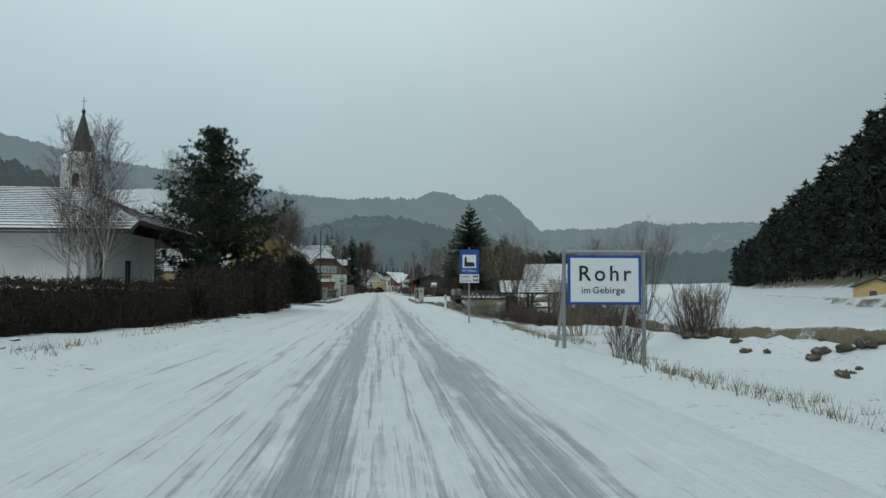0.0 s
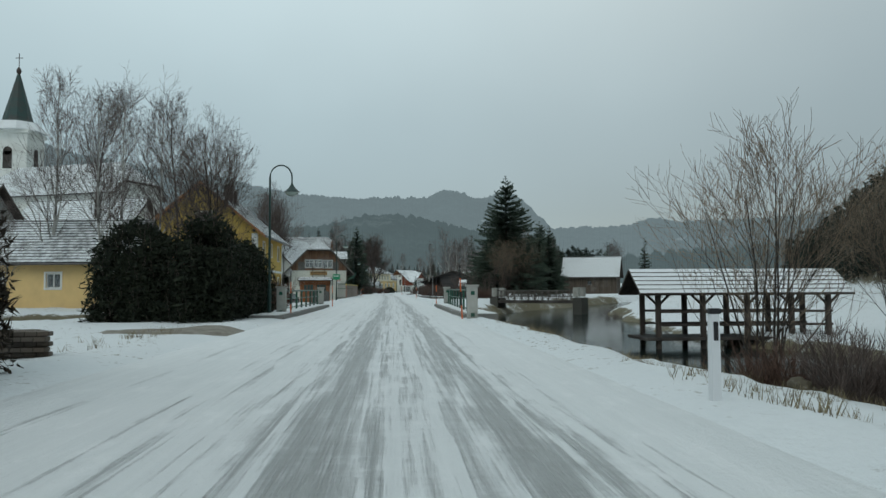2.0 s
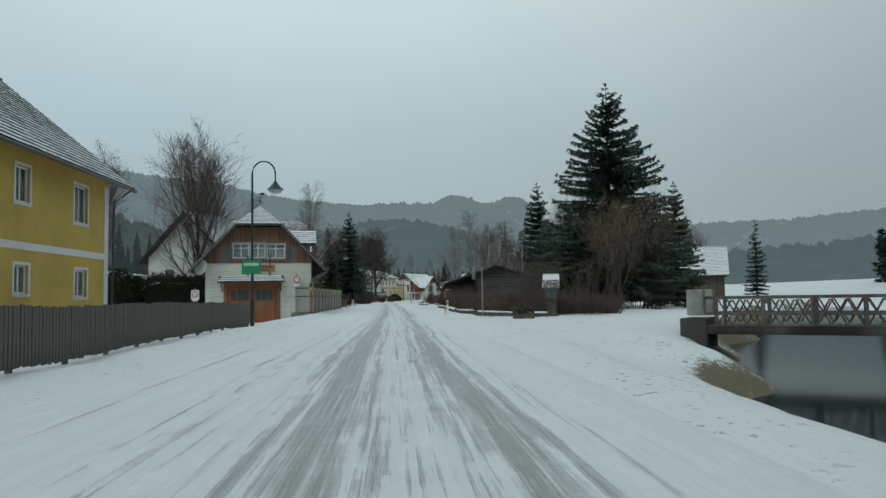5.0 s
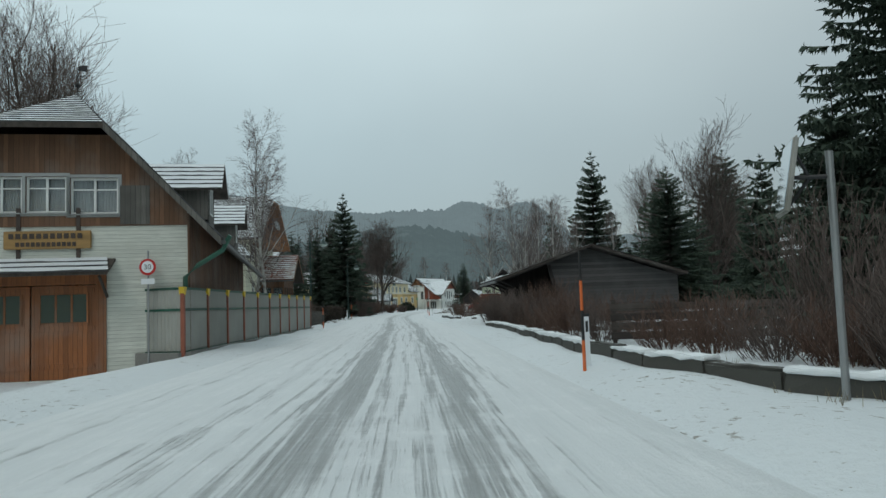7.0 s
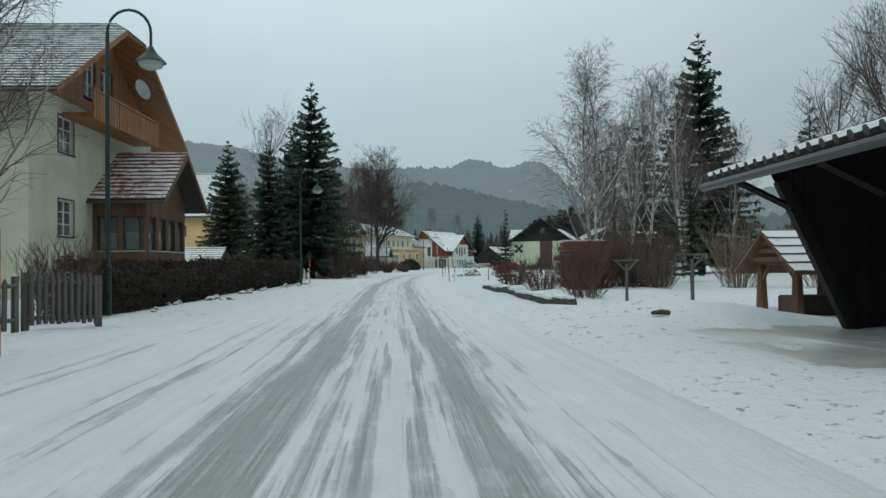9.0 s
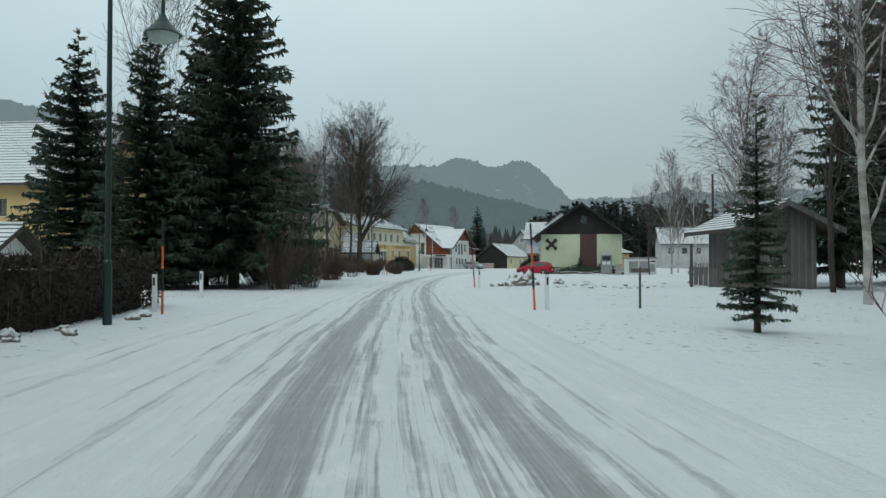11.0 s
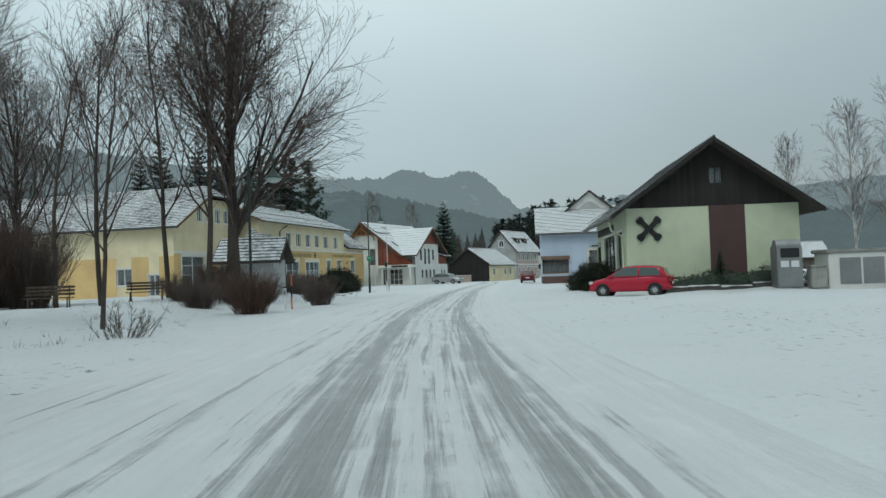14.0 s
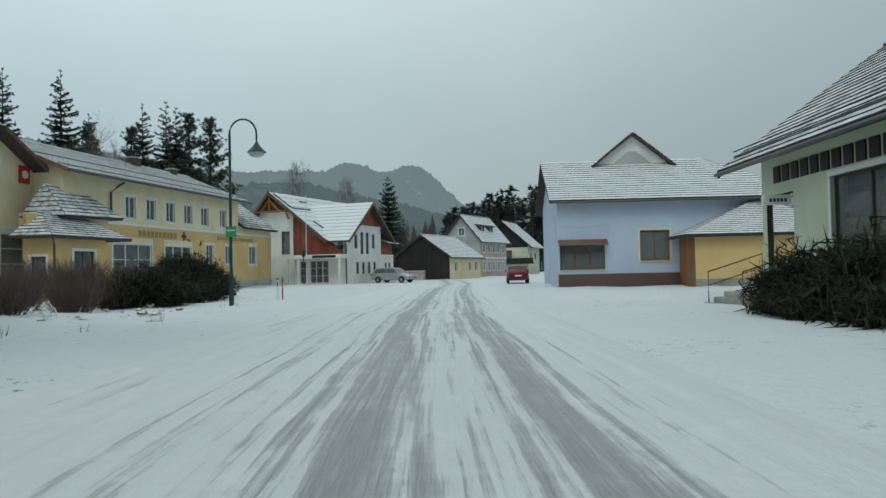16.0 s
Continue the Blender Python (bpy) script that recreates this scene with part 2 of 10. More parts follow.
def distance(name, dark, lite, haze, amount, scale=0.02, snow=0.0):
    """Wooded slopes far behind everything; the damp air's haze is mixed in as glow."""
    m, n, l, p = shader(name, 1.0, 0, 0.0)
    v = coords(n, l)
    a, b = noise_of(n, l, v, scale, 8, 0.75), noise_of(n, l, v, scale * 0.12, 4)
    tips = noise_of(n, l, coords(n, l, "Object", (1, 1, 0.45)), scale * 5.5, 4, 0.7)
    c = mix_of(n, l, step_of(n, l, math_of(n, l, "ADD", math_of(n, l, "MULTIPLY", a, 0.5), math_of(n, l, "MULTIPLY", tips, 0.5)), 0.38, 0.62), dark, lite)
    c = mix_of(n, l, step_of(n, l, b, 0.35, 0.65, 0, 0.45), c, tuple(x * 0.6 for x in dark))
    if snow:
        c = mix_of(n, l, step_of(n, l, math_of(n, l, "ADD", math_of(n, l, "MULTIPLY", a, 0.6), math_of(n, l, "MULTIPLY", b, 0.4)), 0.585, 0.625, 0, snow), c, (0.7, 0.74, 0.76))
    # painted haze: the surface colour fades out and a flat glow replaces it
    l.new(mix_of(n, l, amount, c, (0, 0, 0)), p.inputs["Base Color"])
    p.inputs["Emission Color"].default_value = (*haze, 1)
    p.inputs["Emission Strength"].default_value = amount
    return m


M_GROUND, M_ROAD = snow_ground(), road_snow()
M_SNOW = plain("snow", SNOW, 0.75, 0.05, 5, bump=0.3)
M_DIRTYSNOW = snowy("dirty_snow_lumps", (0.22, 0.20, 0.17), 0.62, 0.12, 4)
M_CLOD = snowy("grassy_clods", (0.085, 0.072, 0.048), 0.36, 0.12, 5)
M_GRAVEL = plain("gravel", (0.15, 0.135, 0.11), 0.9, 0.35, 22, bump=0.6, dirt=(0.24, 0.22, 0.19))
M_ICE = plain("wet_slush", (0.33, 0.33, 0.30), 0.3, 0.3, 1.6, bump=0.1, dirt=(0.66, 0.68, 0.68))
M_CONC = plain("concrete", (0.40, 0.40, 0.37), 0.85, 0.2, 7, dirt=(0.24, 0.24, 0.21))
M_KERB = snowy("kerb_stone", (0.20, 0.195, 0.18), 0.42, 0.1, 3)
M_STONE = snowy("field_stone", (0.066, 0.064, 0.055), 0.42, 0.1, 7)
M_WHITE = plain("white_plaster", (0.77, 0.78, 0.745), 0.9, 0.07, 3, dirt=(0.64, 0.64, 0.60))
M_CREAM = plain("cream_plaster", (0.66, 0.66, 0.52), 0.9, 0.07, 3, dirt=(0.53, 0.52, 0.41))
M_YELLOW = plain("yellow_plaster", (0.66, 0.46, 0.11), 0.9, 0.08, 2.5, dirt=(0.52, 0.35, 0.09))
M_OCHRE = plain("ochre_plaster", (0.72, 0.51, 0.23), 0.9, 0.09, 2.5, dirt=(0.60, 0.42, 0.20))
M_PALEYEL = plain("pale_yellow_plaster", (0.78, 0.69, 0.46), 0.9, 0.07, 2.5, dirt=(0.66, 0.57, 0.38))
M_BLUE = plain("pale_blue_plaster", (0.50, 0.58, 0.69), 0.9, 0.06, 2.5, dirt=(0.43, 0.51, 0.62))
M_GREEN = plain("pale_green_plaster", (0.60, 0.66, 0.48), 0.9, 0.07, 2.5, dirt=(0.50, 0.55, 0.40))
M_GREY = plain("grey_plaster", (0.46, 0.47, 0.46), 0.9, 0.1, 3, dirt=(0.36, 0.36, 0.35))
M_TRIM = plain("white_trim", (0.78, 0.79, 0.77), 0.6, 0.05, 4, bump=0.05)
M_DARKTRIM = plain("dark_brown_trim", (0.055, 0.038, 0.03), 0.6, 0.25, 8)
M_BRICKW = planks("white_painted_brick", (0.66, 0.67, 0.60), 0.12, 2, 0.85, 0.09, 0.05, (0.52, 0.52, 0.46))
M_WOOD = planks("brown_boards", (0.17, 0.085, 0.045), 0.15, 0)
M_WOODH = planks("brown_boards_lying", (0.18, 0.09, 0.05), 0.18, 2)
M_ORANGE = planks("orange_stained_boards", (0.36, 0.145, 0.045), 0.14, 0, 0.6)
M_REDWOOD = planks("red_stained_boards", (0.24, 0.055, 0.025), 0.16, 0, 0.6)
M_DARKWOOD = planks("dark_weathered_boards", (0.045, 0.035, 0.03), 0.17, 2, 0.85, 0.35)
M_SHEDWOOD = planks("grey_weathered_shed_boards", (0.068, 0.064, 0.063), 0.17, 2, 0.9, 0.35, 0.06, (0.115, 0.115, 0.115))
M_BLACKWOOD = planks("black_boards", (0.022, 0.018, 0.017), 0.18, 0, 0.8, 0.35, 0.06, (0.04, 0.035, 0.033))
M_GREYWOOD = planks("grey_weathered_boards", (0.125, 0.118, 0.106), 0.16, 0, 0.9)
M_BARN = planks("weathered_barn_boards", (0.11, 0.085, 0.065), 0.2, 0, 0.9)
M_BEAM = plain("dark_beam", (0.075, 0.06, 0.05), 0.85, 0.3, 6, stretch=(6, 6, 1))
M_BARE = plain("bare_timber", (0.30, 0.20, 0.11), 0.75, 0.25, 6)
M_GLASS, n_, l_, p_ = shader("window_glass", 0.03)
p_.inputs["Base Color"].default_value = (0.55, 0.6, 0.62, 1)
p_.inputs["Transmission Weight"].default_value, p_.inputs["IOR"].default_value = 0.85, 1.35
# near-black colour that stands in for the shade inside rooms
M_ROOMSHADE = plain("painted_room_shade", (0.05, 0.05, 0.05), 0.95, 0.3, 1.0, bump=0)
M_CURTAIN = plain("white_curtain", (0.62, 0.62, 0.6), 0.9, 0.12, 9, stretch=(6, 6, 0.3))
M_TILE_R = snowy("snowy_red_tiles", (0.25, 0.075, 0.045), 0.62, 0.12, 1.8)
M_TILE_G = snowy("snowy_grey_tiles", (0.085, 0.085, 0.085), 0.70, 0.12, 1.8)
M_TILE_B = snowy("snowy_brown_tiles", (0.10, 0.07, 0.055), 0.55, 0.10, 2.6)
M_TILE_THIN = snowy("thin_snow_tiles", (0.075, 0.07, 0.066), 0.55, 0.13, 3.0)
M_TILE_FULL = snowy("deep_snow_roof", (0.13, 0.12, 0.11), 0.74, 0.10, 1.6)
M_SNOWROOF = snowy("fresh_snow_roof", (0.30, 0.30, 0.30), 0.88, 0.10, 2.2)
M_OLDROSE = plain("old_rose_plaster", (0.50, 0.40, 0.36), 0.9, 0.1, 3, dirt=(0.40, 0.33, 0.30))
M_SIGNGOLD = plain("brown_gold_sign_letters", (0.30, 0.22, 0.09), 0.6, 0.1, 3, bump=0)
M_TIN = plain("zinc_gutter", (0.10, 0.10, 0.10), 0.45, 0.15, 4, metal=0.6, bump=0.05)
M_GALV = plain("galvanised_steel", (0.36, 0.37, 0.37), 0.45, 0.12, 6, metal=0.7, bump=0.05)
M_RAIL = plain("green_painted_steel", (0.012, 0.085, 0.055), 0.45, 0.2, 8, bump=0.1, dirt=(0.03, 0.07, 0.05))
M_LAMPGREEN = plain("dark_green_lacquer", (0.012, 0.038, 0.032), 0.4, 0.15, 6, bump=0.05)
M_LAMPGLASS = plain("milky_lamp_glass", (0.42, 0.50, 0.46), 0.2, 0.05, 3, bump=0)
M_POLEORANGE = plain("orange_paint", (0.62, 0.13, 0.03), 0.55, 0.12, 9, bump=0.05)
M_BLACK = plain("black_paint", (0.015, 0.015, 0.016), 0.5, 0.15, 6, bump=0.03)
M_SIGNWHITE = plain("white_sign_face", (0.74, 0.76, 0.78), 0.4, 0.03, 3, bump=0)
M_SIGNBLUE = plain("blue_sign_face", (0.012, 0.075, 0.33), 0.4, 0.05, 3, bump=0)
M_SIGNRED = plain("red_sign_face", (0.5, 0.02, 0.02), 0.4, 0.05, 3, bump=0)
M_SIGNGREEN = plain("green_sign_face", (0.02, 0.26, 0.12), 0.4, 0.05, 3, bump=0)
M_SIGNYELLOW = plain("yellow_sign_face", (0.75, 0.5, 0.03), 0.4, 0.05, 3, bump=0)
M_SIGNWOOD = plain("varnished_sign_board", (0.34, 0.20, 0.07), 0.6, 0.2, 5, stretch=(1, 1, 8))
M_PANEL = plain("grey_acrylic_panel", (0.33, 0.33, 0.30), 0.35, 0.12, 3, bump=0.05)
M_BARRIERPOST = plain("rust_red_post", (0.27, 0.085, 0.05), 0.6, 0.2, 8)
M_REDCAR = plain("red_car_lacquer", (0.46, 0.014, 0.04), 0.18, 0.06, 3, bump=0)
M_SILVER = plain("silver_car_lacquer", (0.42, 0.44, 0.45), 0.25, 0.05, 3, metal=0.5, bump=0)
M_DARKRED = plain("dark_red_car_lacquer", (0.13, 0.012, 0.018), 0.25, 0.08, 3, bump=0)
M_DARKCAR = plain("dark_car_lacquer", (0.03, 0.012, 0.014), 0.25, 0.08, 3, bump=0)
M_TYRE = plain("tyre_rubber", (0.012, 0.012, 0.012), 0.85, 0.2, 9)
M_RIM = plain("alloy_rim", (0.45, 0.46, 0.47), 0.35, 0.1, 9, metal=0.7, bump=0)
M_CARGLASS = plain("tinted_car_glass", (0.07, 0.10, 0.095), 0.05, 0.1, 3, bump=0)
M_HEADLIGHT = plain("headlight_lens", (0.6, 0.6, 0.58), 0.1, 0.1, 9, bump=0)
M_TAIL = plain("tail_light_lens", (0.35, 0.02, 0.02), 0.15, 0.1, 9, bump=0)
M_BARK = plain("grey_brown_bark", (0.075, 0.06, 0.05), 0.95, 0.35, 9, bump=0.5, stretch=(1, 1, 0.3))
M_BIRCH = plain("white_birch_bark", (0.48, 0.47, 0.44), 0.9, 0.2, 5, dirt=(0.10, 0.09, 0.08), stretch=(1, 1, 2))
M_TWIG = foliage("bare_twigs", (0.06, 0.045, 0.04), (0.15, 0.115, 0.10), 0.3)
M_FROST = foliage("frosted_birch_twigs", (0.078, 0.058, 0.053), (0.18, 0.142, 0.132), 0.18)
M_WILLOW = foliage("yellowish_willow_twigs", (0.11, 0.085, 0.062), (0.26, 0.20, 0.145))
M_SPRUCE = foliage("spruce_needles", (0.028, 0.046, 0.034), (0.088, 0.116, 0.084), 0.08)
M_PINE = foliage("pine_needles", (0.011, 0.026, 0.014), (0.04, 0.066, 0.036), 0.15)
# paler, bluer copy of the pine colour, with distance haze painted in
M_HAZEPINE = foliage("hazed_pine_needles", (0.014, 0.025, 0.020), (0.052, 0.066, 0.054), 0.12)
M_THUJA = foliage("thuja_leaves", (0.008, 0.013, 0.008), (0.027, 0.034, 0.018))
M_BROWNLEAF = foliage("brown_hedge_leaves", (0.018, 0.014, 0.010), (0.050, 0.036, 0.024))
M_REDBUSH = foliage("reddish_bush_twigs", (0.060, 0.036, 0.028), (0.15, 0.092, 0.07))
M_WATER, n_, l_, p_ = shader("river_water", 0.10, 0.0, 0.12)
p_.inputs["Base Color"].default_value = (0.010, 0.016, 0.015, 1)
p_.inputs["IOR"].default_value = 1.22
bump_of(n_, l_, p_, noise_of(n_, l_, coords(n_, l_), 1.8, 3), 0.06, 0.05)

M_DARKPICKET = planks("dark_weathered_pickets", (0.085, 0.075, 0.065), 0.16, 0, 0.9)
M_SHINGLE = snowy("weathered_shingles", (0.10, 0.09, 0.08), 0.44, 0.08, 9)
M_GATE = planks("varnished_gate_boards", (0.31, 0.108, 0.034), 0.14, 0, 0.5)
M_BROWNSTONE = plain("brown_plinth_paint", (0.115, 0.07, 0.058), 0.8, 0.15, 3)
M_DARKROOF = snowy("dark_sheet_roof", (0.05, 0.05, 0.05), 0.35, 0.1, 1.2)
M_TILE_RED = snowy("bare_red_tiles", (0.30, 0.085, 0.05), 0.53, 0.07, 4)
M_EDGE_GREY = plain("wet_grey_tile_edges", (0.065, 0.065, 0.066), 0.6, 0.3, 5)
M_EDGE_RED = plain("wet_red_tile_edges", (0.20, 0.062, 0.04), 0.6, 0.3, 5)
M_EDGE_BROWN = plain("wet_brown_tile_edges", (0.085, 0.06, 0.048), 0.6, 0.3, 5)
BARE_TILES = {"snowy_red_tiles": (M_EDGE_RED, 0.15), "snowy_grey_tiles": (M_EDGE_GREY, 0.13), "snowy_brown_tiles": (M_EDGE_BROWN, 0.18), "thin_snow_tiles": (M_EDGE_GREY, 0.13),
              "deep_snow_roof": (M_EDGE_BROWN, 0.06), "bare_red_tiles": (M_EDGE_RED, 0.26)}

# ---------------------------------------------------------------- mesh helpers


def part(name, bm, mat, parent=None, label=""):
    """Links a bmesh as ONE mesh object, under a thing or a part."""
    me = bpy.data.meshes.new(name)
    bm.to_mesh(me)
    bm.free()
    if mat is not None:
        me.materials.append(mat)
    ob = new(name, me)
    ob.parent = parent
    if label:
        ob["label"] = label
    return ob


def thing(name, m=None, label="", category="", group=""):
    ob = tagged(new(name), label, category, group)
    ob.empty_display_size = 0.2
    if m is not None:
        ob.matrix_world = m
    return ob


def quads(bm, pts, faces):
    vs = [bm.verts.new(p) for p in pts]
    for f in faces:
        try:
            bm.faces.new([vs[i] for i in f])
        except ValueError:
            pass
    return vs


BOXF = ((0, 3, 2, 1), (4, 5, 6, 7), (0, 1, 5, 4), (1, 2, 6, 5), (2, 3, 7, 6), (3, 0, 4, 7))


def box(bm, x0, x1, y0, y1, z0, z1, m=None):
    pts = [Vector(p) for p in ((x0, y0, z0), (x1, y0, z0), (x1, y1, z0), (x0, y1, z0), (x0, y0, z1), (x1, y0, z1), (x1, y1, z1), (x0, y1, z1))]
    quads(bm, [m @ p for p in pts] if m else pts, BOXF)
    return bm


def soft_box(x0, x1, y0, y1, z0, z1, r=0.02):
    bm = bmesh.new()
    box(bm, x0, x1, y0, y1, z0, z1)
    bmesh.ops.bevel(bm, geom=bm.edges[:], offset=r, segments=2, affect="EDGES")
    return bm


def tube(bm, pts, radii, seg=6, cap=True):
    """A tapered tube along points."""
    rings = []
    pts = [Vector(p) for p in pts]
    if isinstance(radii, (int, float)):
        radii = [radii] * len(pts)
    for i, p in enumerate(pts):
        d = (pts[min(i + 1, len(pts) - 1)] - pts[max(i - 1, 0)]).normalized()
        a = d.orthogonal().normalized() if abs(d.z) > 0.9 else d.cross(Vector((0, 0, 1))).normalized()
        b = d.cross(a)
        rings.append([bm.verts.new(p + (a * math.cos(t) + b * math.sin(t)) * radii[i]) for t in (2 * math.pi * k / seg for k in range(seg))])
    for r0, r1 in zip(rings, rings[1:]):
        for k in range(seg):
            bm.faces.new((r0[k], r1[k], r1[(k + 1) % seg], r0[(k + 1) % seg]))
    if cap and seg > 2:
        bm.faces.new(rings[0])
        bm.faces.new(rings[-1][::-1])
    return bm


def lathe(bm, prof, seg=16, at=(0, 0, 0)):
    rings = [[bm.verts.new((at[0] + r * math.cos(2 * math.pi * k / seg), at[1] + r * math.sin(2 * math.pi * k / seg), at[2] + z)) for k in range(seg)] for r, z in prof]
    for r0, r1 in zip(rings, rings[1:]):
        for k in range(seg):
            bm.faces.new((r0[k], r0[(k + 1) % seg], r1[(k + 1) % seg], r1[k]))
    bm.faces.new(rings[0][::-1])
    bm.faces.new(rings[-1])
    return bm


def letters(name, text, size, m, mat, parent, depth=0.01, spacing=1.0, align="LEFT", bold=0.0):
    cu = bpy.data.curves.new(name, "FONT")
    cu.body, cu.size, cu.extrude, cu.space_character, cu.align_x = text, size, depth, spacing, align
    cu.resolution_u, cu.offset = 3, bold
    tmp = bpy.data.objects.new(name, cu)
    scene.collection.objects.link(tmp)
    me = bpy.data.meshes.new_from_object(tmp.evaluated_get(bpy.context.evaluated_depsgraph_get()))
    bpy.data.objects.remove(tmp)
    me.materials.clear()
    me.materials.append(mat)
    ob = new(name, me)
    ob.parent = parent
    ob.matrix_local = m
    return ob


def smooth(a, b, x):
    t = np.clip((np.asarray(x, float) - a) / (b - a), 0, 1)
    return t * t * (3 - 2 * t)


def lumpy(bm, amount, scale, seed=0.0):
    for v in bm.verts:
        v.co += v.normal * amount * noise.noise(v.co * scale + Vector((seed, seed * 1.7, 0)))
    return bm

# ---------------------------------------------------------------- ground, road, river
ROAD = ((-400, -3.0), (-60, -0.5), (0, -0.4), (90, -0.4), (165, -0.9), (200, -2.0), (222, -1.9), (240, -0.95), (255, 0.7), (270, 2.9),
        (290, 6.8), (310, 11.2), (330, 16.2), (345, 19.2), (365, 22.3), (400, 26.0), (480, 30.0))


def road_x(y):
    ys, xs = zip(*ROAD)
    y = np.asarray(y, float)
    return (np.interp(y - 6, ys, xs) + 2 * np.interp(y, ys, xs) + np.interp(y + 6, ys, xs)) / 4


RIVER = (((70, 212), (45, 165), (27, 131), (16.5, 112), (12.6, 96), (11.2, 86), (4, 81.5), (-5, 81), (-14, 81), (-30, 70)), ((11.0, 88), (10.2, 72), (13.0, 58), (14.2, 46), (16.4, 32), (22.6, 14), (45, -15), (90, -60)))
WATER_Z = -1.32


def river_d(x, y):
    best = np.full(np.broadcast(x, y).shape, 1e9)
    for line in RIVER:
        tight = 1.4 if line is RIVER[1] else 1.0
        for (ax, ay), (bx, by) in zip(line, line[1:]):
            t = np.clip(((x - ax) * (bx - ax) + (y - ay) * (by - ay)) / ((bx - ax) ** 2 + (by - ay) ** 2), 0, 1)
            best = np.minimum(best, tight * np.hypot(x - ax - t * (bx - ax), y - ay - t * (by - ay)))
    return best


def wave(x, y, s, seed=0.0):
    return (np.sin(x * s * 1.3 + 1.7 * np.sin(y * s * 0.9 + seed) + seed) + np.sin(y * s * 1.7 + 1.3 * np.sin(x * s * 1.1 + 2 * seed))) * 0.5


def height(x, y):
    """The lie of the land, z in metres."""
    x, y = np.asarray(x, float), np.asarray(y, float)
    rx = road_x(y)
    off = x - rx
    z = 9.0 * smooth(-24, -80, x) * smooth(40, 120, y) * (1 - smooth(330, 460, y)) + 10 * smooth(-80, -220, x)
    z = z - 0.65 * smooth(-5.5, -9.0, off) * smooth(104, 122, y) * (1 - smooth(152, 172, y)) * (1 - smooth(-24, -40, x))
    z = z - 0.8 * smooth(4.3, 7.0, off) * (1 - smooth(96, 118, y)) * (1 - smooth(60, 120, x))
    z = z + 6.0 * smooth(90, 200, x)
    z = z + (0.10 * wave(x, y, 0.35) + 0.05 * wave(x, y, 1.1, 2.0) + 0.03 * wave(x, y, 2.7, 5.0)) * smooth(4.2, 8.0, np.abs(off))
    z = z + 0.13 * np.exp(-((np.abs(off) - 4.9) / 0.6) ** 2) * (0.6 + 0.4 * wave(x, y, 0.8, 3)) * (1 - smooth(180, 215, y)) * (1 - np.exp(-((y - 81) / 16) ** 4))
    z = z + 0.4 * smooth(-7.0, -12.0, off) * smooth(248, 262, y) * (1 - smooth(286, 300, y))
    z = z + 0.32 * np.exp(-((x - 5.6) / 1.9) ** 2 - ((y - 178.6) / 2.6) ** 2) * (1 + 0.4 * wave(x, y, 1.6, 1))
    d = river_d(x, y) + 0.7 * wave(x, y, 0.45, 1.0)
    bank = 1 - smooth(3.4, 7.6, d)
    corridor = smooth(4.6, 7.0, off) + smooth(4.9, 7.0, -off)
    under = np.exp(-((y - 81.5) / 9.0) ** 6)
    keep = np.clip(np.maximum(corridor, under), 0, 1)
    z = z * (1 - bank * keep) + (-2.5) * bank * keep
    z = z + 0.45 * np.exp(-((d - 7.4) / 1.5) ** 2) * smooth(6.0, 8.0, off) * (1 - smooth(36, 48, y)) * (x < 40)
    z = z + 0.30 * np.exp(-((x - 4.9) / 0.9) ** 2 - ((y - 168.2) / 1.5) ** 2) * (1 + 0.3 * wave(x, y, 1.9, 4))
    z = z - 0.10 * (1 - smooth(3.5, 4.1, np.abs(off)))
    return z


def ground_z(x, y):
    return float(height(x, y))


def grid(name, xs, ys, zs, mat, kind="structure", label="", category=""):
    nx, ny = len(xs), len(ys)
    X, Y = np.meshgrid(xs, ys)
    co = np.stack([X, Y, zs], -1).reshape(-1, 3)
    i = (np.arange(ny - 1)[:, None] * nx + np.arange(nx - 1)).ravel()
    me = bpy.data.meshes.new(name)
    me.from_pydata(co.tolist(), [], np.stack([i, i + 1, i + nx + 1, i + nx], -1).tolist())
    me.polygons.foreach_set("use_smooth", np.ones(len(me.polygons), bool))
    me.materials.append(mat)
    return tagged(new(name, me), label, category, kind=kind)


gx = np.r_[-3500, -2500, -1600, -1000, -600, -400, -250, -170, -120, np.arange(-90, -30, 4), np.arange(-30, 40, 0.55), np.arange(40, 90, 4), 100, 130, 170, 250, 400, 600, 1000, 1600, 2500, 3500]
gy = np.r_[-3500, -2000, -1000, -500, -250, -120, -60, -40, np.arange(-25, 130, 0.7), np.arange(130, 330, 1.0), np.arange(330, 480, 5), 520, 600, 700, 850, 1100, 1500, 2200, 3500]
GX, GY = np.meshgrid(gx, gy)
grid("ground", gx, gy, height(GX, GY), M_GROUND, label="snow-covered ground with bare grassy patches", category="ground")


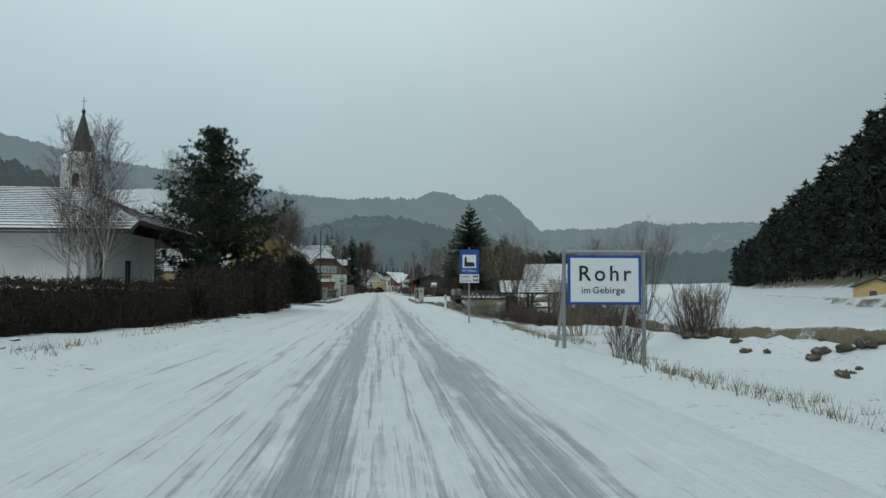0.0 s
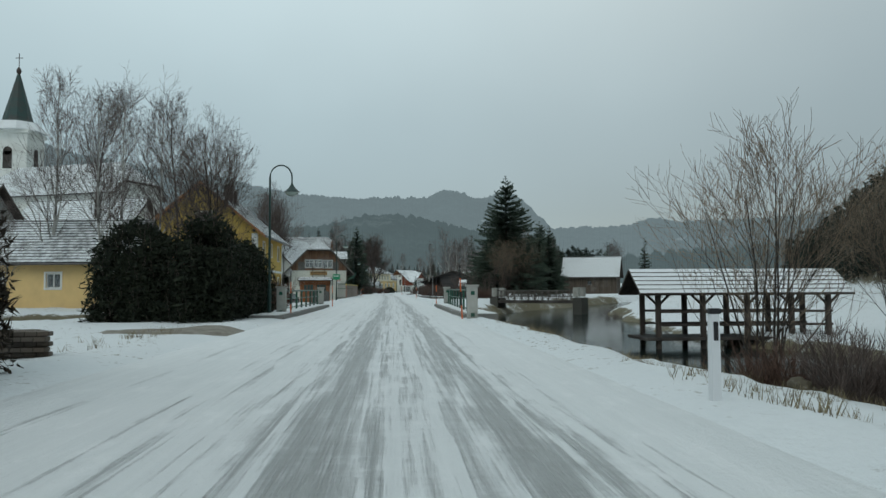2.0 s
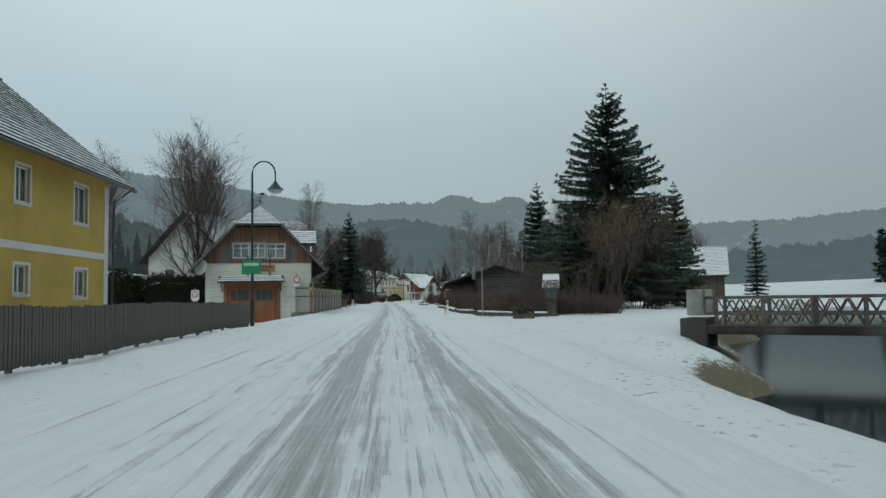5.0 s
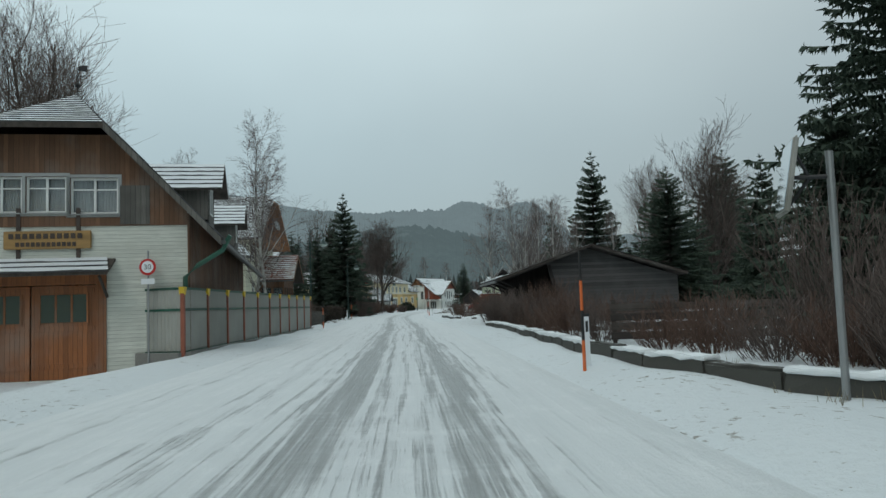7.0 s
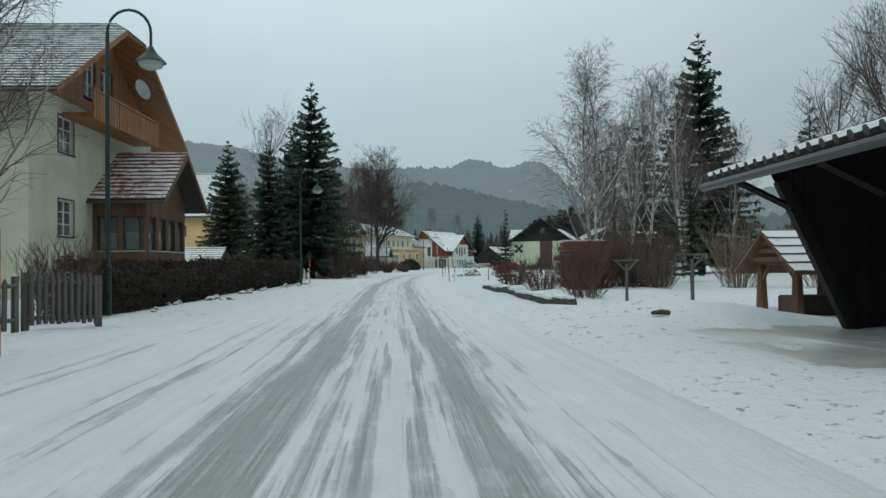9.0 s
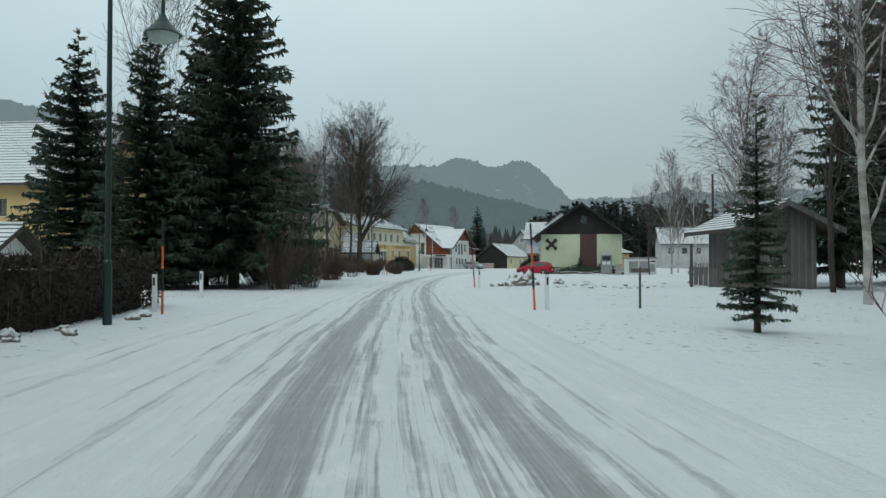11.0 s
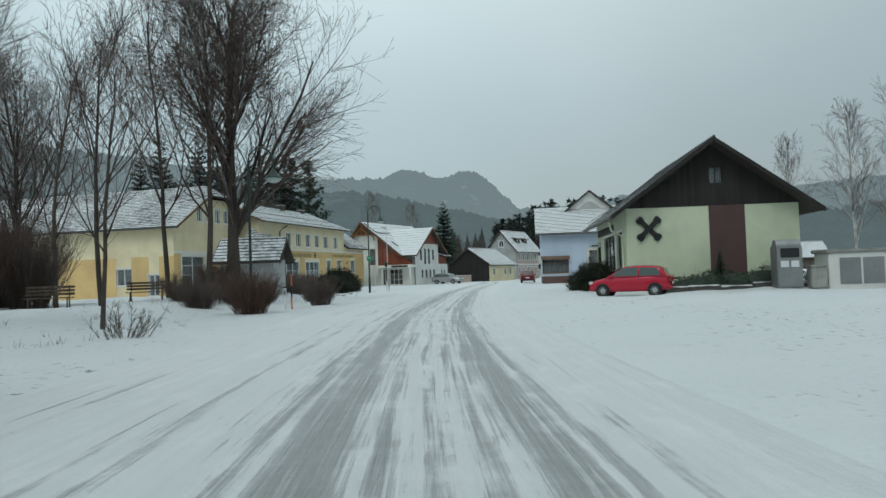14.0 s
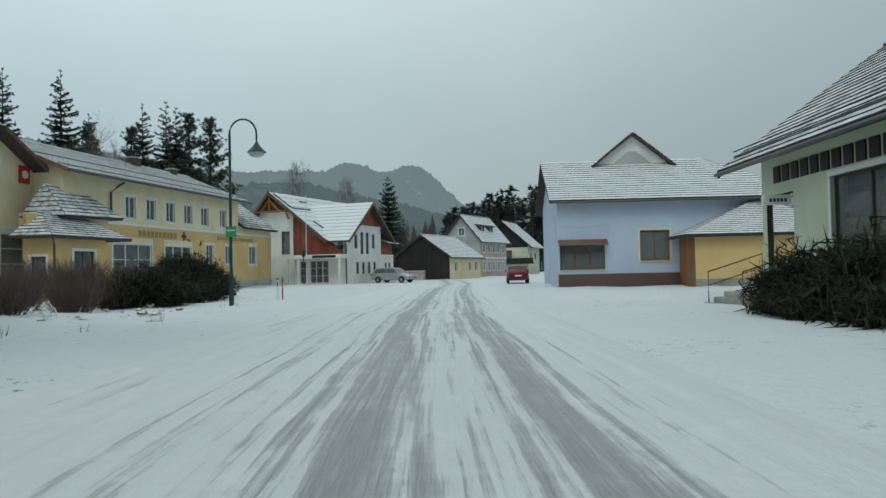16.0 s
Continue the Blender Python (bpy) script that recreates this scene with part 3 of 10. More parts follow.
def road_strip():
    ys = np.r_[-300, -200, -120, -60, -30, np.arange(-15, 420, 1.5), 440, 480]
    us = np.array([-3.9, -3.6, -3.0, -2.2, -1.5, -0.8, 0.0, 0.8, 1.5, 2.2, 3.0, 3.6, 3.9])
    rx = road_x(ys)
    slope = np.gradient(rx, ys)
    n = np.hypot(1, slope)
    crown = 0.015 - 0.0022 * us**2
    crown[[0, -1]] = -0.16
    pts, uvs = [], []
    for i, y in enumerate(ys):
        for u, c in zip(us, crown):
            pts.append((rx[i] + u / n[i], y - u * slope[i] / n[i], c))
            uvs.append((u, y))
    k = len(us)
    faces = [(j * k + a, j * k + a + 1, (j + 1) * k + a + 1, (j + 1) * k + a) for j in range(len(ys) - 1) for a in range(k - 1)]
    me = bpy.data.meshes.new("road")
    me.from_pydata(pts, [], faces)
    lay = me.uv_layers.new(name="across_along")
    idx = np.zeros(len(me.loops), int)
    me.loops.foreach_get("vertex_index", idx)
    lay.data.foreach_set("uv", np.array(uvs)[idx].ravel())
    me.polygons.foreach_set("use_smooth", np.ones(len(me.polygons), bool))
    me.materials.append(M_ROAD)
    return tagged(new("road", me), "snow-packed village road with grey wheel ruts", "road", kind="structure")


road_strip()
bm = bmesh.new()
quads(bm, [(-45, -70, WATER_Z), (100, -70, WATER_Z), (100, 200, WATER_Z), (-45, 200, WATER_Z)], [(0, 1, 2, 3)])
tagged(part("river_water", bm, M_WATER), "dark still river water below the snowy banks", "water", kind="structure")

# ---------------------------------------------------------------- hills behind the village


def ridge(name, dist, crest, mat, depth=500, rough=6.0, seed=0.0, label=""):
    """A range of wooded hills: crest gives (bearing in degrees, height in metres) at that distance."""
    bs, hs = zip(*crest)
    b = np.linspace(bs[0], bs[-1], 2600)
    h = np.interp(b, bs, hs)
    h = (h + np.interp(b + 0.4, bs, hs) + np.interp(b - 0.4, bs, hs)) / 3
    tips = np.array([abs(noise.noise(Vector((x * dist / 57.3 / 16, seed, 9)))) for x in b])
    jag = np.array([noise.fractal(Vector((x * 1.6, seed, 0)), 1.0, 2.0, 6) + 0.45 * noise.noise(Vector((x * 14, seed, 3))) + 0.55 * noise.noise(Vector((x * 47, seed, 6))) for x in b])
    rows = []
    for k, (f, g) in enumerate(((0.0, 0.0), (0.25, 0.28), (0.5, 0.52), (0.75, 0.78), (1.0, 1.0), (1.25, 0.75), (1.8, 0.0))):
        r = dist - depth + depth * f
        z = h * g + (jag * rough + tips * 9.0) * g - (20 if f in (0.0, 1.8) else 0)
        lump = np.array([noise.noise(Vector((x * 0.6, k * 0.8, seed))) for x in b]) * h * 0.09 * (0 < g < 1)
        rows.append(np.stack([r * np.sin(np.radians(b)), 40 + r * np.cos(np.radians(b)), z + lump], -1))
    pts = np.concatenate(rows)
    k = len(b)
    faces = [(j * k + a, j * k + a + 1, (j + 1) * k + a + 1, (j + 1) * k + a) for j in range(len(rows) - 1) for a in range(k - 1)]
    me = bpy.data.meshes.new(name)
    me.from_pydata(pts.tolist(), [], faces)
    me.polygons.foreach_set("use_smooth", np.ones(len(me.polygons), bool))
    me.materials.append(mat)
    return tagged(new(name, me), label, "hills", kind="structure")


# the hills' haze is painted: colour and share of glow in each material
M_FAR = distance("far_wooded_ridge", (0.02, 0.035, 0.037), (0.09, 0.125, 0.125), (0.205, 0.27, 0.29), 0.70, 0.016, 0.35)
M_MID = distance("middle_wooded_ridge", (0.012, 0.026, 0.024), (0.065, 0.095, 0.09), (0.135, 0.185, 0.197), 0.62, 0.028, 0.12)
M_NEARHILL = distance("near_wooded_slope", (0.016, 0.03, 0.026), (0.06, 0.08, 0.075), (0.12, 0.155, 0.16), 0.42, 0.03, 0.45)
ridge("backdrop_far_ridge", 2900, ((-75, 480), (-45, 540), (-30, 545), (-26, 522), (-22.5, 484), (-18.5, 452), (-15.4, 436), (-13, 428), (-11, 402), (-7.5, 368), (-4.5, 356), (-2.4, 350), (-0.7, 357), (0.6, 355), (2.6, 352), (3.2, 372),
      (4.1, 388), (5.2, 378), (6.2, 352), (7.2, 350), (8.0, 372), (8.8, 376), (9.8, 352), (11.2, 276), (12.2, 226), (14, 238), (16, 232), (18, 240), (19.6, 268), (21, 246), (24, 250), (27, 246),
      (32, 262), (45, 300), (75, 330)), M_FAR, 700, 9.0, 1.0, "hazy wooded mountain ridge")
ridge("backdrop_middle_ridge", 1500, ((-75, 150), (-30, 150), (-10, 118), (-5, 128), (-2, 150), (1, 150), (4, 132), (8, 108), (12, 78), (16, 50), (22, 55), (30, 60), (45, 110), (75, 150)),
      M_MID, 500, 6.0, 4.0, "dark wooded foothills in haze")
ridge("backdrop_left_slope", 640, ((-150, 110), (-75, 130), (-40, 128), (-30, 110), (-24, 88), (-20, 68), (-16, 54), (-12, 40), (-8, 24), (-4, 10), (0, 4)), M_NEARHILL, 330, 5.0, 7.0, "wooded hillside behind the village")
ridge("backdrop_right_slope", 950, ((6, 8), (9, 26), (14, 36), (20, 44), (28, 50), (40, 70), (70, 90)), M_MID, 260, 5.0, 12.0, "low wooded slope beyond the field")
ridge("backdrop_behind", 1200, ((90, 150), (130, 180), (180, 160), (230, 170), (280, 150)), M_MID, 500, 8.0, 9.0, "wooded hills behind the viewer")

# ---------------------------------------------------------------- road bridge
KY0, KY1 = 69.5, 92.5
for side, x0, x1, xr in ((-1, -5.75, -4.25, -5.35), (1, 3.35, 4.85, 4.5)):
    bm = bmesh.new()
    box(bm, x0, x1, KY0, KY1, -0.45, 0.12)
    bmesh.ops.bevel(bm, geom=bm.edges[:], offset=0.03, segments=2, affect="EDGES")
    tagged(part("bridge_kerb", bm, M_KERB), "raised concrete bridge kerb dusted with snow", "kerb", kind="structure")
    bm = bmesh.new()
    box(bm, x0 + 0.24 if side > 0 else x0 + 0.05, x1 - 0.05 if side > 0 else x1 - 0.24, KY0 + 0.15, KY1 - 0.1, 0.11, 0.15)
    bmesh.ops.subdivide_edges(bm, edges=[e for e in bm.edges if e.calc_length() > 3], cuts=60)
    for v in bm.verts:
        v.co.z += 0.02 * noise.noise(v.co * 1.3)
        v.co.x += 0.05 * noise.noise(v.co * 2.1)
    tagged(part("bridge_walk_snow", bm, M_SNOW), "snow lying on the bridge walkway", "snow", kind="structure")
bm = bmesh.new()
box(bm, -5.6, 4.7, 70.5, 91.5, -0.8, -0.2)
tagged(part("bridge_deck", bm, M_CONC), "concrete bridge deck", "bridge", kind="structure")
for y0 in (69.0, 91.3):
    bm = bmesh.new()
    box(bm, -6.0, 5.1, y0, y0 + 1.4, -3.0, -0.25)
    tagged(part("bridge_abutment", bm, M_CONC), "concrete bridge abutment", "bridge", kind="structure")


def bridge_pillar(x, y):
    p = thing("bridge_pillar", pose(x, y, 0), "square concrete bridge pillar with a flat capstone", "pillar", "bridge pillars")
    part("shaft", soft_box(-0.21, 0.21, -0.24, 0.24, -0.5, 1.28, 0.02), M_CONC, p)
    part("capstone", soft_box(-0.27, 0.27, -0.3, 0.3, 1.28, 1.37, 0.02), M_CONC, p, "flat concrete cap with wet stains")
    for z in (0.05, 0.95):
        part("anchor_plate", soft_box(-0.08, 0.08, -0.275, -0.24, z, z + 0.16, 0.005), M_RAIL, p, "green steel anchor plate")


for px, py in ((3.62, 68.5), (4.3, 92.7), (-5.05, 74.4), (-4.95, 93.2)):
    bridge_pillar(px, py)


def railing(x, y0, x1, y1, n):
    r = thing("bridge_railing", pose(x, y0, 0.13, 0, 0, -math.degrees(math.atan2(x1 - x, y1 - y0))), "green painted steel bridge railing with three tubes", "railing", "bridge railings")
    length = math.hypot(x1 - x, y1 - y0)
    for z, rad in ((1.02, 0.045), (0.60, 0.032), (0.14, 0.032)):
        bm = bmesh.new()
        tube(bm, [(0, 0, z), (0, length, z)], rad, 10)
        part("rail", bm, M_RAIL, r)
    for k in range(n):
        y = length * (k + 0.5) / n
        bm = soft_box(-0.05, 0.05, y - 0.06, y + 0.06, -0.02, 1.05, 0.015)
        part("post", bm, M_RAIL, r)


railing(3.75, 68.9, 4.35, 92.4, 9)
railing(-5.1, 74.7, -5.05, 92.9, 8)

# ---------------------------------------------------------------- houses


def clip_poly(poly, a, b, c):
    """Keeps what lies at a*u + b*z <= c."""
    out = []
    for i, p in enumerate(poly):
        q = poly[(i + 1) % len(poly)]
        fp, fq = a * p[0] + b * p[1] - c, a * q[0] + b * q[1] - c
        if fp <= 1e-9:
            out.append(p)
        if fp * fq < -1e-12:
            t = fp / (fp - fq)
            out.append((p[0] + t * (q[0] - p[0]), p[1] + t * (q[1] - p[1])))
    return out


def wall(name, mat, parent, m, width, top, holes=(), thick=0.3, z0=-0.8, lines=(), label=""):
    """An upright wall in the plane of m (u to the right, z up, outside towards -y), with openings cut through; lines: half planes a*u + b*z <= c."""
    us = sorted({0.0, width, *(h[0] for h in holes), *(h[0] + h[2] for h in holes)})
    zs = sorted({z0, top, *(h[1] for h in holes), *(h[1] + h[3] for h in holes)})
    bm = bmesh.new()
    for u0, u1 in zip(us, us[1:]):
        for a0, a1 in zip(zs, zs[1:]):
            um, zm = (u0 + u1) / 2, (a0 + a1) / 2
            if any(h[0] < um < h[0] + h[2] and h[1] < zm < h[1] + h[3] for h in holes):
                continue
            poly = [(u0, a0), (u1, a0), (u1, a1), (u0, a1)]
            for ln in lines:
                poly = clip_poly(poly, *ln)
                if len(poly) < 3:
                    break
            if len(poly) >= 3:
                for y, flip in ((0, False), (thick, True)):
                    vs = [bm.verts.new((u, y, z)) for u, z in poly]
                    bm.faces.new(vs[::-1] if flip else vs)
    for u, z, w, h in (h[:4] for h in holes):
        quads(bm, [(u, 0, z), (u + w, 0, z), (u + w, 0, z + h), (u, 0, z + h), (u, thick, z), (u + w, thick, z), (u + w, thick, z + h), (u, thick, z + h)],
              [(0, 1, 5, 4), (1, 2, 6, 5), (2, 3, 7, 6), (3, 0, 4, 7)])
    bmesh.ops.remove_doubles(bm, verts=bm.verts[:], dist=0.0005)
    ob = part(name, bm, mat, parent, label)
    ob.matrix_local = m
    return ob


def window(parent, m, w, h, frame=None, surround=0.0, bars=(1, 0), curtain=False, sill=True, smat=None, deep=0.14, label=""):
    """A window in an opening of size w x h; m: its lower left corner on the wall's face."""
    frame = frame or M_TRIM
    win = new("window", None)
    win.parent = parent
    win.matrix_local = m
    win.empty_display_size = 0.1
    bm = bmesh.new()
    t = 0.07
    for a in ((0, t, 0, h), (w - t, w, 0, h), (t, w - t, 0, t), (t, w - t, h - t, h)):
        box(bm, a[0], a[1], deep - 0.05, deep + 0.03, a[2], a[3])
    for k in range(bars[0]):
        u = w * (k + 1) / (bars[0] + 1)
        box(bm, u - 0.035, u + 0.035, deep - 0.045, deep + 0.025, t, h - t)
    for k in range(bars[1]):
        z = h * (0.68 if bars[1] == 1 else (k + 1) / (bars[1] + 1))
        box(bm, t, w - t, deep - 0.035, deep + 0.015, z - 0.02, z + 0.02)
    part("window_frame", bm, frame, win)
    bm = bmesh.new()
    box(bm, t, w - t, deep - 0.006, deep + 0.006, t, h - t)
    part("pane", bm, M_GLASS, win).visible_shadow = False
    # dark sheet behind the pane, painted as the unlit room
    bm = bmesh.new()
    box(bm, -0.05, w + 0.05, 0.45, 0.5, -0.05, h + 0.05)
    part("room_behind", bm, M_ROOMSHADE, win)
    if curtain:
        bm = bmesh.new()
        n = 14
        for a, b in ((0.05, w * 0.46), (w * 0.54, w - 0.05)) if curtain == "open" else ((0.05, w - 0.05),):
            vs = [[bm.verts.new((a + (b - a) * k / n, deep + 0.10 + 0.02 * (-1) ** k, z)) for k in range(n + 1)] for z in (0.06 if curtain != "half" else 0.02, (h - 0.06) * (0.55 if curtain == "half" else 1))]
            for k in range(n):
                bm.faces.new((vs[0][k], vs[0][k + 1], vs[1][k + 1], vs[1][k]))
        part("curtain", bm, M_CURTAIN, win)
    if surround:
        bm = bmesh.new()
        s = surround
        for a in ((-s, 0, -s, h + s), (w, w + s, -s, h + s), (0, w, -s, 0), (0, w, h, h + s)):
            box(bm, a[0], a[1], -0.025, 0.02, a[2], a[3])
        part("surround", bm, smat or M_TRIM, win)
    if sill:
        bm = bmesh.new()
        box(bm, -0.06, w + 0.06, -0.09, 0.06, -0.035, 0.0)
        part("window_sill", bm, smat or M_TRIM, win)
    return win


def slope_roof(parent, name, corners, mat, course=0.34, thick=0.16, tiles=True, under=None, label=""):
    """One roof slope: corners eave_a, eave_b, top_b, top_a (outer skin), laid in overlapping courses."""
    ea, eb, tb, ta = (Vector(c) for c in corners)
    nrm = (eb - ea).cross(ta - ea if (ta - ea).length > 0.05 else tb - ea).normalized()
    if nrm.z < 0:
        nrm = -nrm
    bm = bmesh.new()
    top = [ea, eb, tb, ta]
    low = [p - nrm * thick for p in top]
    quads(bm, top + low, ((0, 1, 2, 3), (7, 6, 5, 4), (0, 4, 5, 1), (1, 5, 6, 2), (2, 6, 7, 3), (3, 7, 4, 0)))
    bmesh.ops.remove_doubles(bm, verts=bm.verts[:], dist=0.001)
    bmesh.ops.recalc_face_normals(bm, faces=bm.faces[:])
    roof = part(name, bm, under or M_BEAM, parent, label)
    n = max(2, round((ta - ea).length / course)) if tiles else 1
    rnd = random.Random(int(abs(ea.x * 131 + ea.y * 37 + ea.z * 11)))
    for k in range(n):
        f0, f1 = k / n, min(1.0, (k + 1.06) / n)
        p = [ea.lerp(ta, f0), eb.lerp(tb, f0), eb.lerp(tb, f1), ea.lerp(ta, f1)]
        lift = (0.045, 0.010) if tiles else (0.06, 0.06)
        bm = bmesh.new()
        bare_mat, share = BARE_TILES.get(mat.name, (None, 0.0)) if tiles else (None, 0.0)
        m = max(10, min(48, int((eb - ea).length / 0.42)))
        rows = [[bm.verts.new(p[0].lerp(p[1], j / m) + nrm * h0) for j in range(m + 1)] for h0 in (-0.005, lift[0])]
        if bare_mat:
            rows.append([bm.verts.new(p[0].lerp(p[1], j / m).lerp(p[3].lerp(p[2], j / m), share * rnd.choice((0.35, 0.8, 1.0, 1.0, 1.2, 1.6))) + nrm * (lift[0] * 0.9)) for j in range(m + 1)])
        rows.append([bm.verts.new(p[3].lerp(p[2], j / m) + nrm * (lift[1] + rnd.uniform(-0.004, 0.004))) for j in range(m + 1)])
        for i, (r0, r1) in enumerate(zip(rows, rows[1:])):
            for j in range(m):
                if (r0[j].co - r0[j + 1].co).length > 1e-4 or (r1[j].co - r1[j + 1].co).length > 1e-4:
                    bm.faces.new((r0[j], r0[j + 1], r1[j + 1], r1[j])).material_index = 1 if bare_mat and i < 2 else 0
        bmesh.ops.remove_doubles(bm, verts=bm.verts[:], dist=0.0005)
        bmesh.ops.recalc_face_normals(bm, faces=bm.faces[:])
        for fc in bm.faces:
            if fc.normal.dot(nrm) < -0.1:
                fc.normal_flip()
        course_ob = part("tile_course" if tiles else "roof_sheet", bm, mat, roof)
        if bare_mat:
            course_ob.data.materials.append(bare_mat)
    return roof


def chimney(parent, x, y, z0, z1, w=0.7, mat=None, cap=True):
    c = part("chimney", soft_box(x - w / 2, x + w / 2, y - w / 2, y + w / 2, z0, z1, 0.02), mat or M_DARKTRIM, parent)
    if cap:
        part("chimney_cap", soft_box(x - w / 2 - 0.08, x + w / 2 + 0.08, y - w / 2 - 0.08, y + w / 2 + 0.08, z1, z1 + 0.1, 0.02), M_CONC, c)


def house(name, m, W, L, eave, ridge_z, wall_mat, roof_mat, label, openings=(), over=(0.6, 0.6), gable_mat=None, gable_from=None, z0=-0.9,
          barge=None, hip=0.0, tiles=True, win=None, gutter=True, thick=0.16, gable_lap=0.03, hip_at=(1, 1), hip_back=0.9, soffit=None):
    """A gabled house. Local frame: the front gable faces -y and spans x 0..W, the house runs to y = L. openings: (face, u, z, w, h, kind-dict).
    hip: how far down from the ridge the gable ends are hipped."""
    h = thing(name, m, label, "house")
    pitch = (ridge_z - eave) / (W / 2)
    holes = {f: [o[1:5] for o in openings if o[0] == f] for f in "FRBL"}
    lines = ((-pitch, 1, eave), (pitch, 1, eave + pitch * W))
    hipz = ridge_z - hip
    gl = lines + (((0, 1, hipz),) if hip else ())
    places = {"F": (pose(0, 0, 0), W, gl if hip_at[0] else lines, hipz if hip_at[0] else ridge_z), "R": (pose(W, 0, 0, 0, 0, 90), L, (), eave), "B": (pose(W, L, 0, 0, 0, 180), W, gl if hip_at[1] else lines, hipz if hip_at[1] else ridge_z), "L": (pose(0, L, 0, 0, 0, 270), L, (), eave)}
    for f, (pm, width, ln, top) in places.items():
        if f in "FB" and gable_mat and gable_from is not None:
            wall("wall", wall_mat, h, pm, width, gable_from, [o for o in holes[f] if o[1] < gable_from], lines=ln, z0=z0)
            wall("gable_cladding", gable_mat, h, pm @ pose(0, -gable_lap, 0), width, top, [o for o in holes[f] if o[1] >= gable_from], lines=ln, z0=gable_from)
        else:
            wall("wall", wall_mat, h, pm, width, top, holes[f], lines=ln, z0=z0)
    for o in openings:
        pm = places[o[0]][0]
        lap = gable_lap if (gable_mat and gable_from is not None and o[0] in "FB" and o[2] >= gable_from) else 0
        kw = dict(win or {})
        kw.update(o[5] if len(o) > 5 else {})
        if kw.pop("door", None):
            continue
        window(h, pm @ pose(o[1], -lap, o[2]), o[3], o[4], **kw)
    ox, oy = over
    zo = eave - pitch * ox + 0.16 * 1.1
    zr = ridge_z + 0.16 * 1.1
    ya, yb = -oy, L + oy
    hy = hip / pitch * hip_back if hip else 0.0
    if hip:
        # the slopes stop short at the half hips
        zh = zr - hip
        xh = W / 2 - hip / pitch
        for sgn in (0, 1):
            X = (lambda v: v) if sgn == 0 else (lambda v: W - v)
            slope_roof(h, "roof", ((X(-ox), ya, zo), (X(-ox), yb, zo), (X(xh), yb, zh), (X(xh), ya, zh)), roof_mat, tiles=tiles, thick=thick, under=soffit)
            slope_roof(h, "roof", ((X(xh), ya, zh), (X(xh), yb, zh), (X(W / 2), yb - hy * hip_at[1], zr), (X(W / 2), ya + hy * hip_at[0], zr)), roof_mat, tiles=tiles, thick=thick, under=soffit)
        for y0, s in ((ya, 1), (yb, -1)):
            if not hip_at[0 if s > 0 else 1]:
                continue
            slope_roof(h, "hip", ((xh, y0, zh), (W - xh, y0, zh), (W / 2, y0 + s * hy, zr + 0.01), (W / 2, y0 + s * hy, zr + 0.01)), roof_mat, tiles=tiles, thick=thick, under=soffit)
    else:
        slope_roof(h, "roof", ((-ox, ya, zo), (-ox, yb, zo), (W / 2, yb, zr), (W / 2, ya, zr)), roof_mat, tiles=tiles, thick=thick, under=soffit)
        slope_roof(h, "roof", ((W + ox, ya, zo), (W + ox, yb, zo), (W / 2, yb, zr), (W / 2, ya, zr)), roof_mat, tiles=tiles, thick=thick, under=soffit)
        bm = bmesh.new()
        tube(bm, [(W / 2, ya, zr + 0.03), (W / 2, yb, zr + 0.03)], 0.09, 8)
        part("ridge_cap", bm, roof_mat, h)
    if barge:
        for y0 in (ya - 0.03, yb):
            for sgn in (0, 1):
                xe, xt = (-ox, W / 2) if sgn == 0 else (W + ox, W / 2)
                zt, frac = zr, 1.0
                if hip:
                    frac = (hipz - eave) / (ridge_z - eave)
                    xt = (W / 2 - hip / pitch) if sgn == 0 else W - (W / 2 - hip / pitch)
                    zt = zr - hip
                bm = bmesh.new()
                quads(bm, [(xe, y0, zo + 0.03), (xe, y0 + 0.05, zo + 0.03), (xt, y0 + 0.05, zt + 0.03), (xt, y0, zt + 0.03),
                           (xe, y0, zo - 0.22), (xe, y0 + 0.05, zo - 0.22), (xt, y0 + 0.05, zt - 0.22), (xt, y0, zt - 0.22)],
                      ((0, 1, 2, 3), (7, 6, 5, 4), (0, 3, 7, 4), (1, 5, 6, 2), (0, 4, 5, 1), (3, 2, 6, 7)))
                bmesh.ops.recalc_face_normals(bm, faces=bm.faces[:])
                part("barge_board", bm, barge, h)
    if gutter:
        for x in (-ox - 0.06, W + ox + 0.06):
            bm = bmesh.new()
            tube(bm, [(x, ya, zo - 0.10), (x, yb, zo - 0.10)], 0.065, 8)
            part("gutter", bm, M_TIN, h)
    return h


def pipe(parent, pts, r=0.05, mat=None, name="downpipe"):
    bm = bmesh.new()
    tube(bm, pts, r, 8)
    return part(name, bm, mat or M_TIN, parent)

# ---------------------------------------------------------------- the houses of the village
DARKWIN = dict(frame=M_DARKTRIM, surround=0.0)
TRIMWIN = dict(surround=0.12, bars=(1, 0))


def bars_of_text(name, parent, m, width, h, n, mat, depth=0.02, gap=0.3, rnd=1):
    """Plain bars of the size of letters that cannot be told."""
    r = random.Random(rnd)
    step = width / n
    for k in range(n):
        bm = soft_box(0, step * (1 - gap), -depth, 0, 0, h, 0.004)
        part(name, bm, mat, parent).matrix_local = m @ pose(step * k, 0, 0)


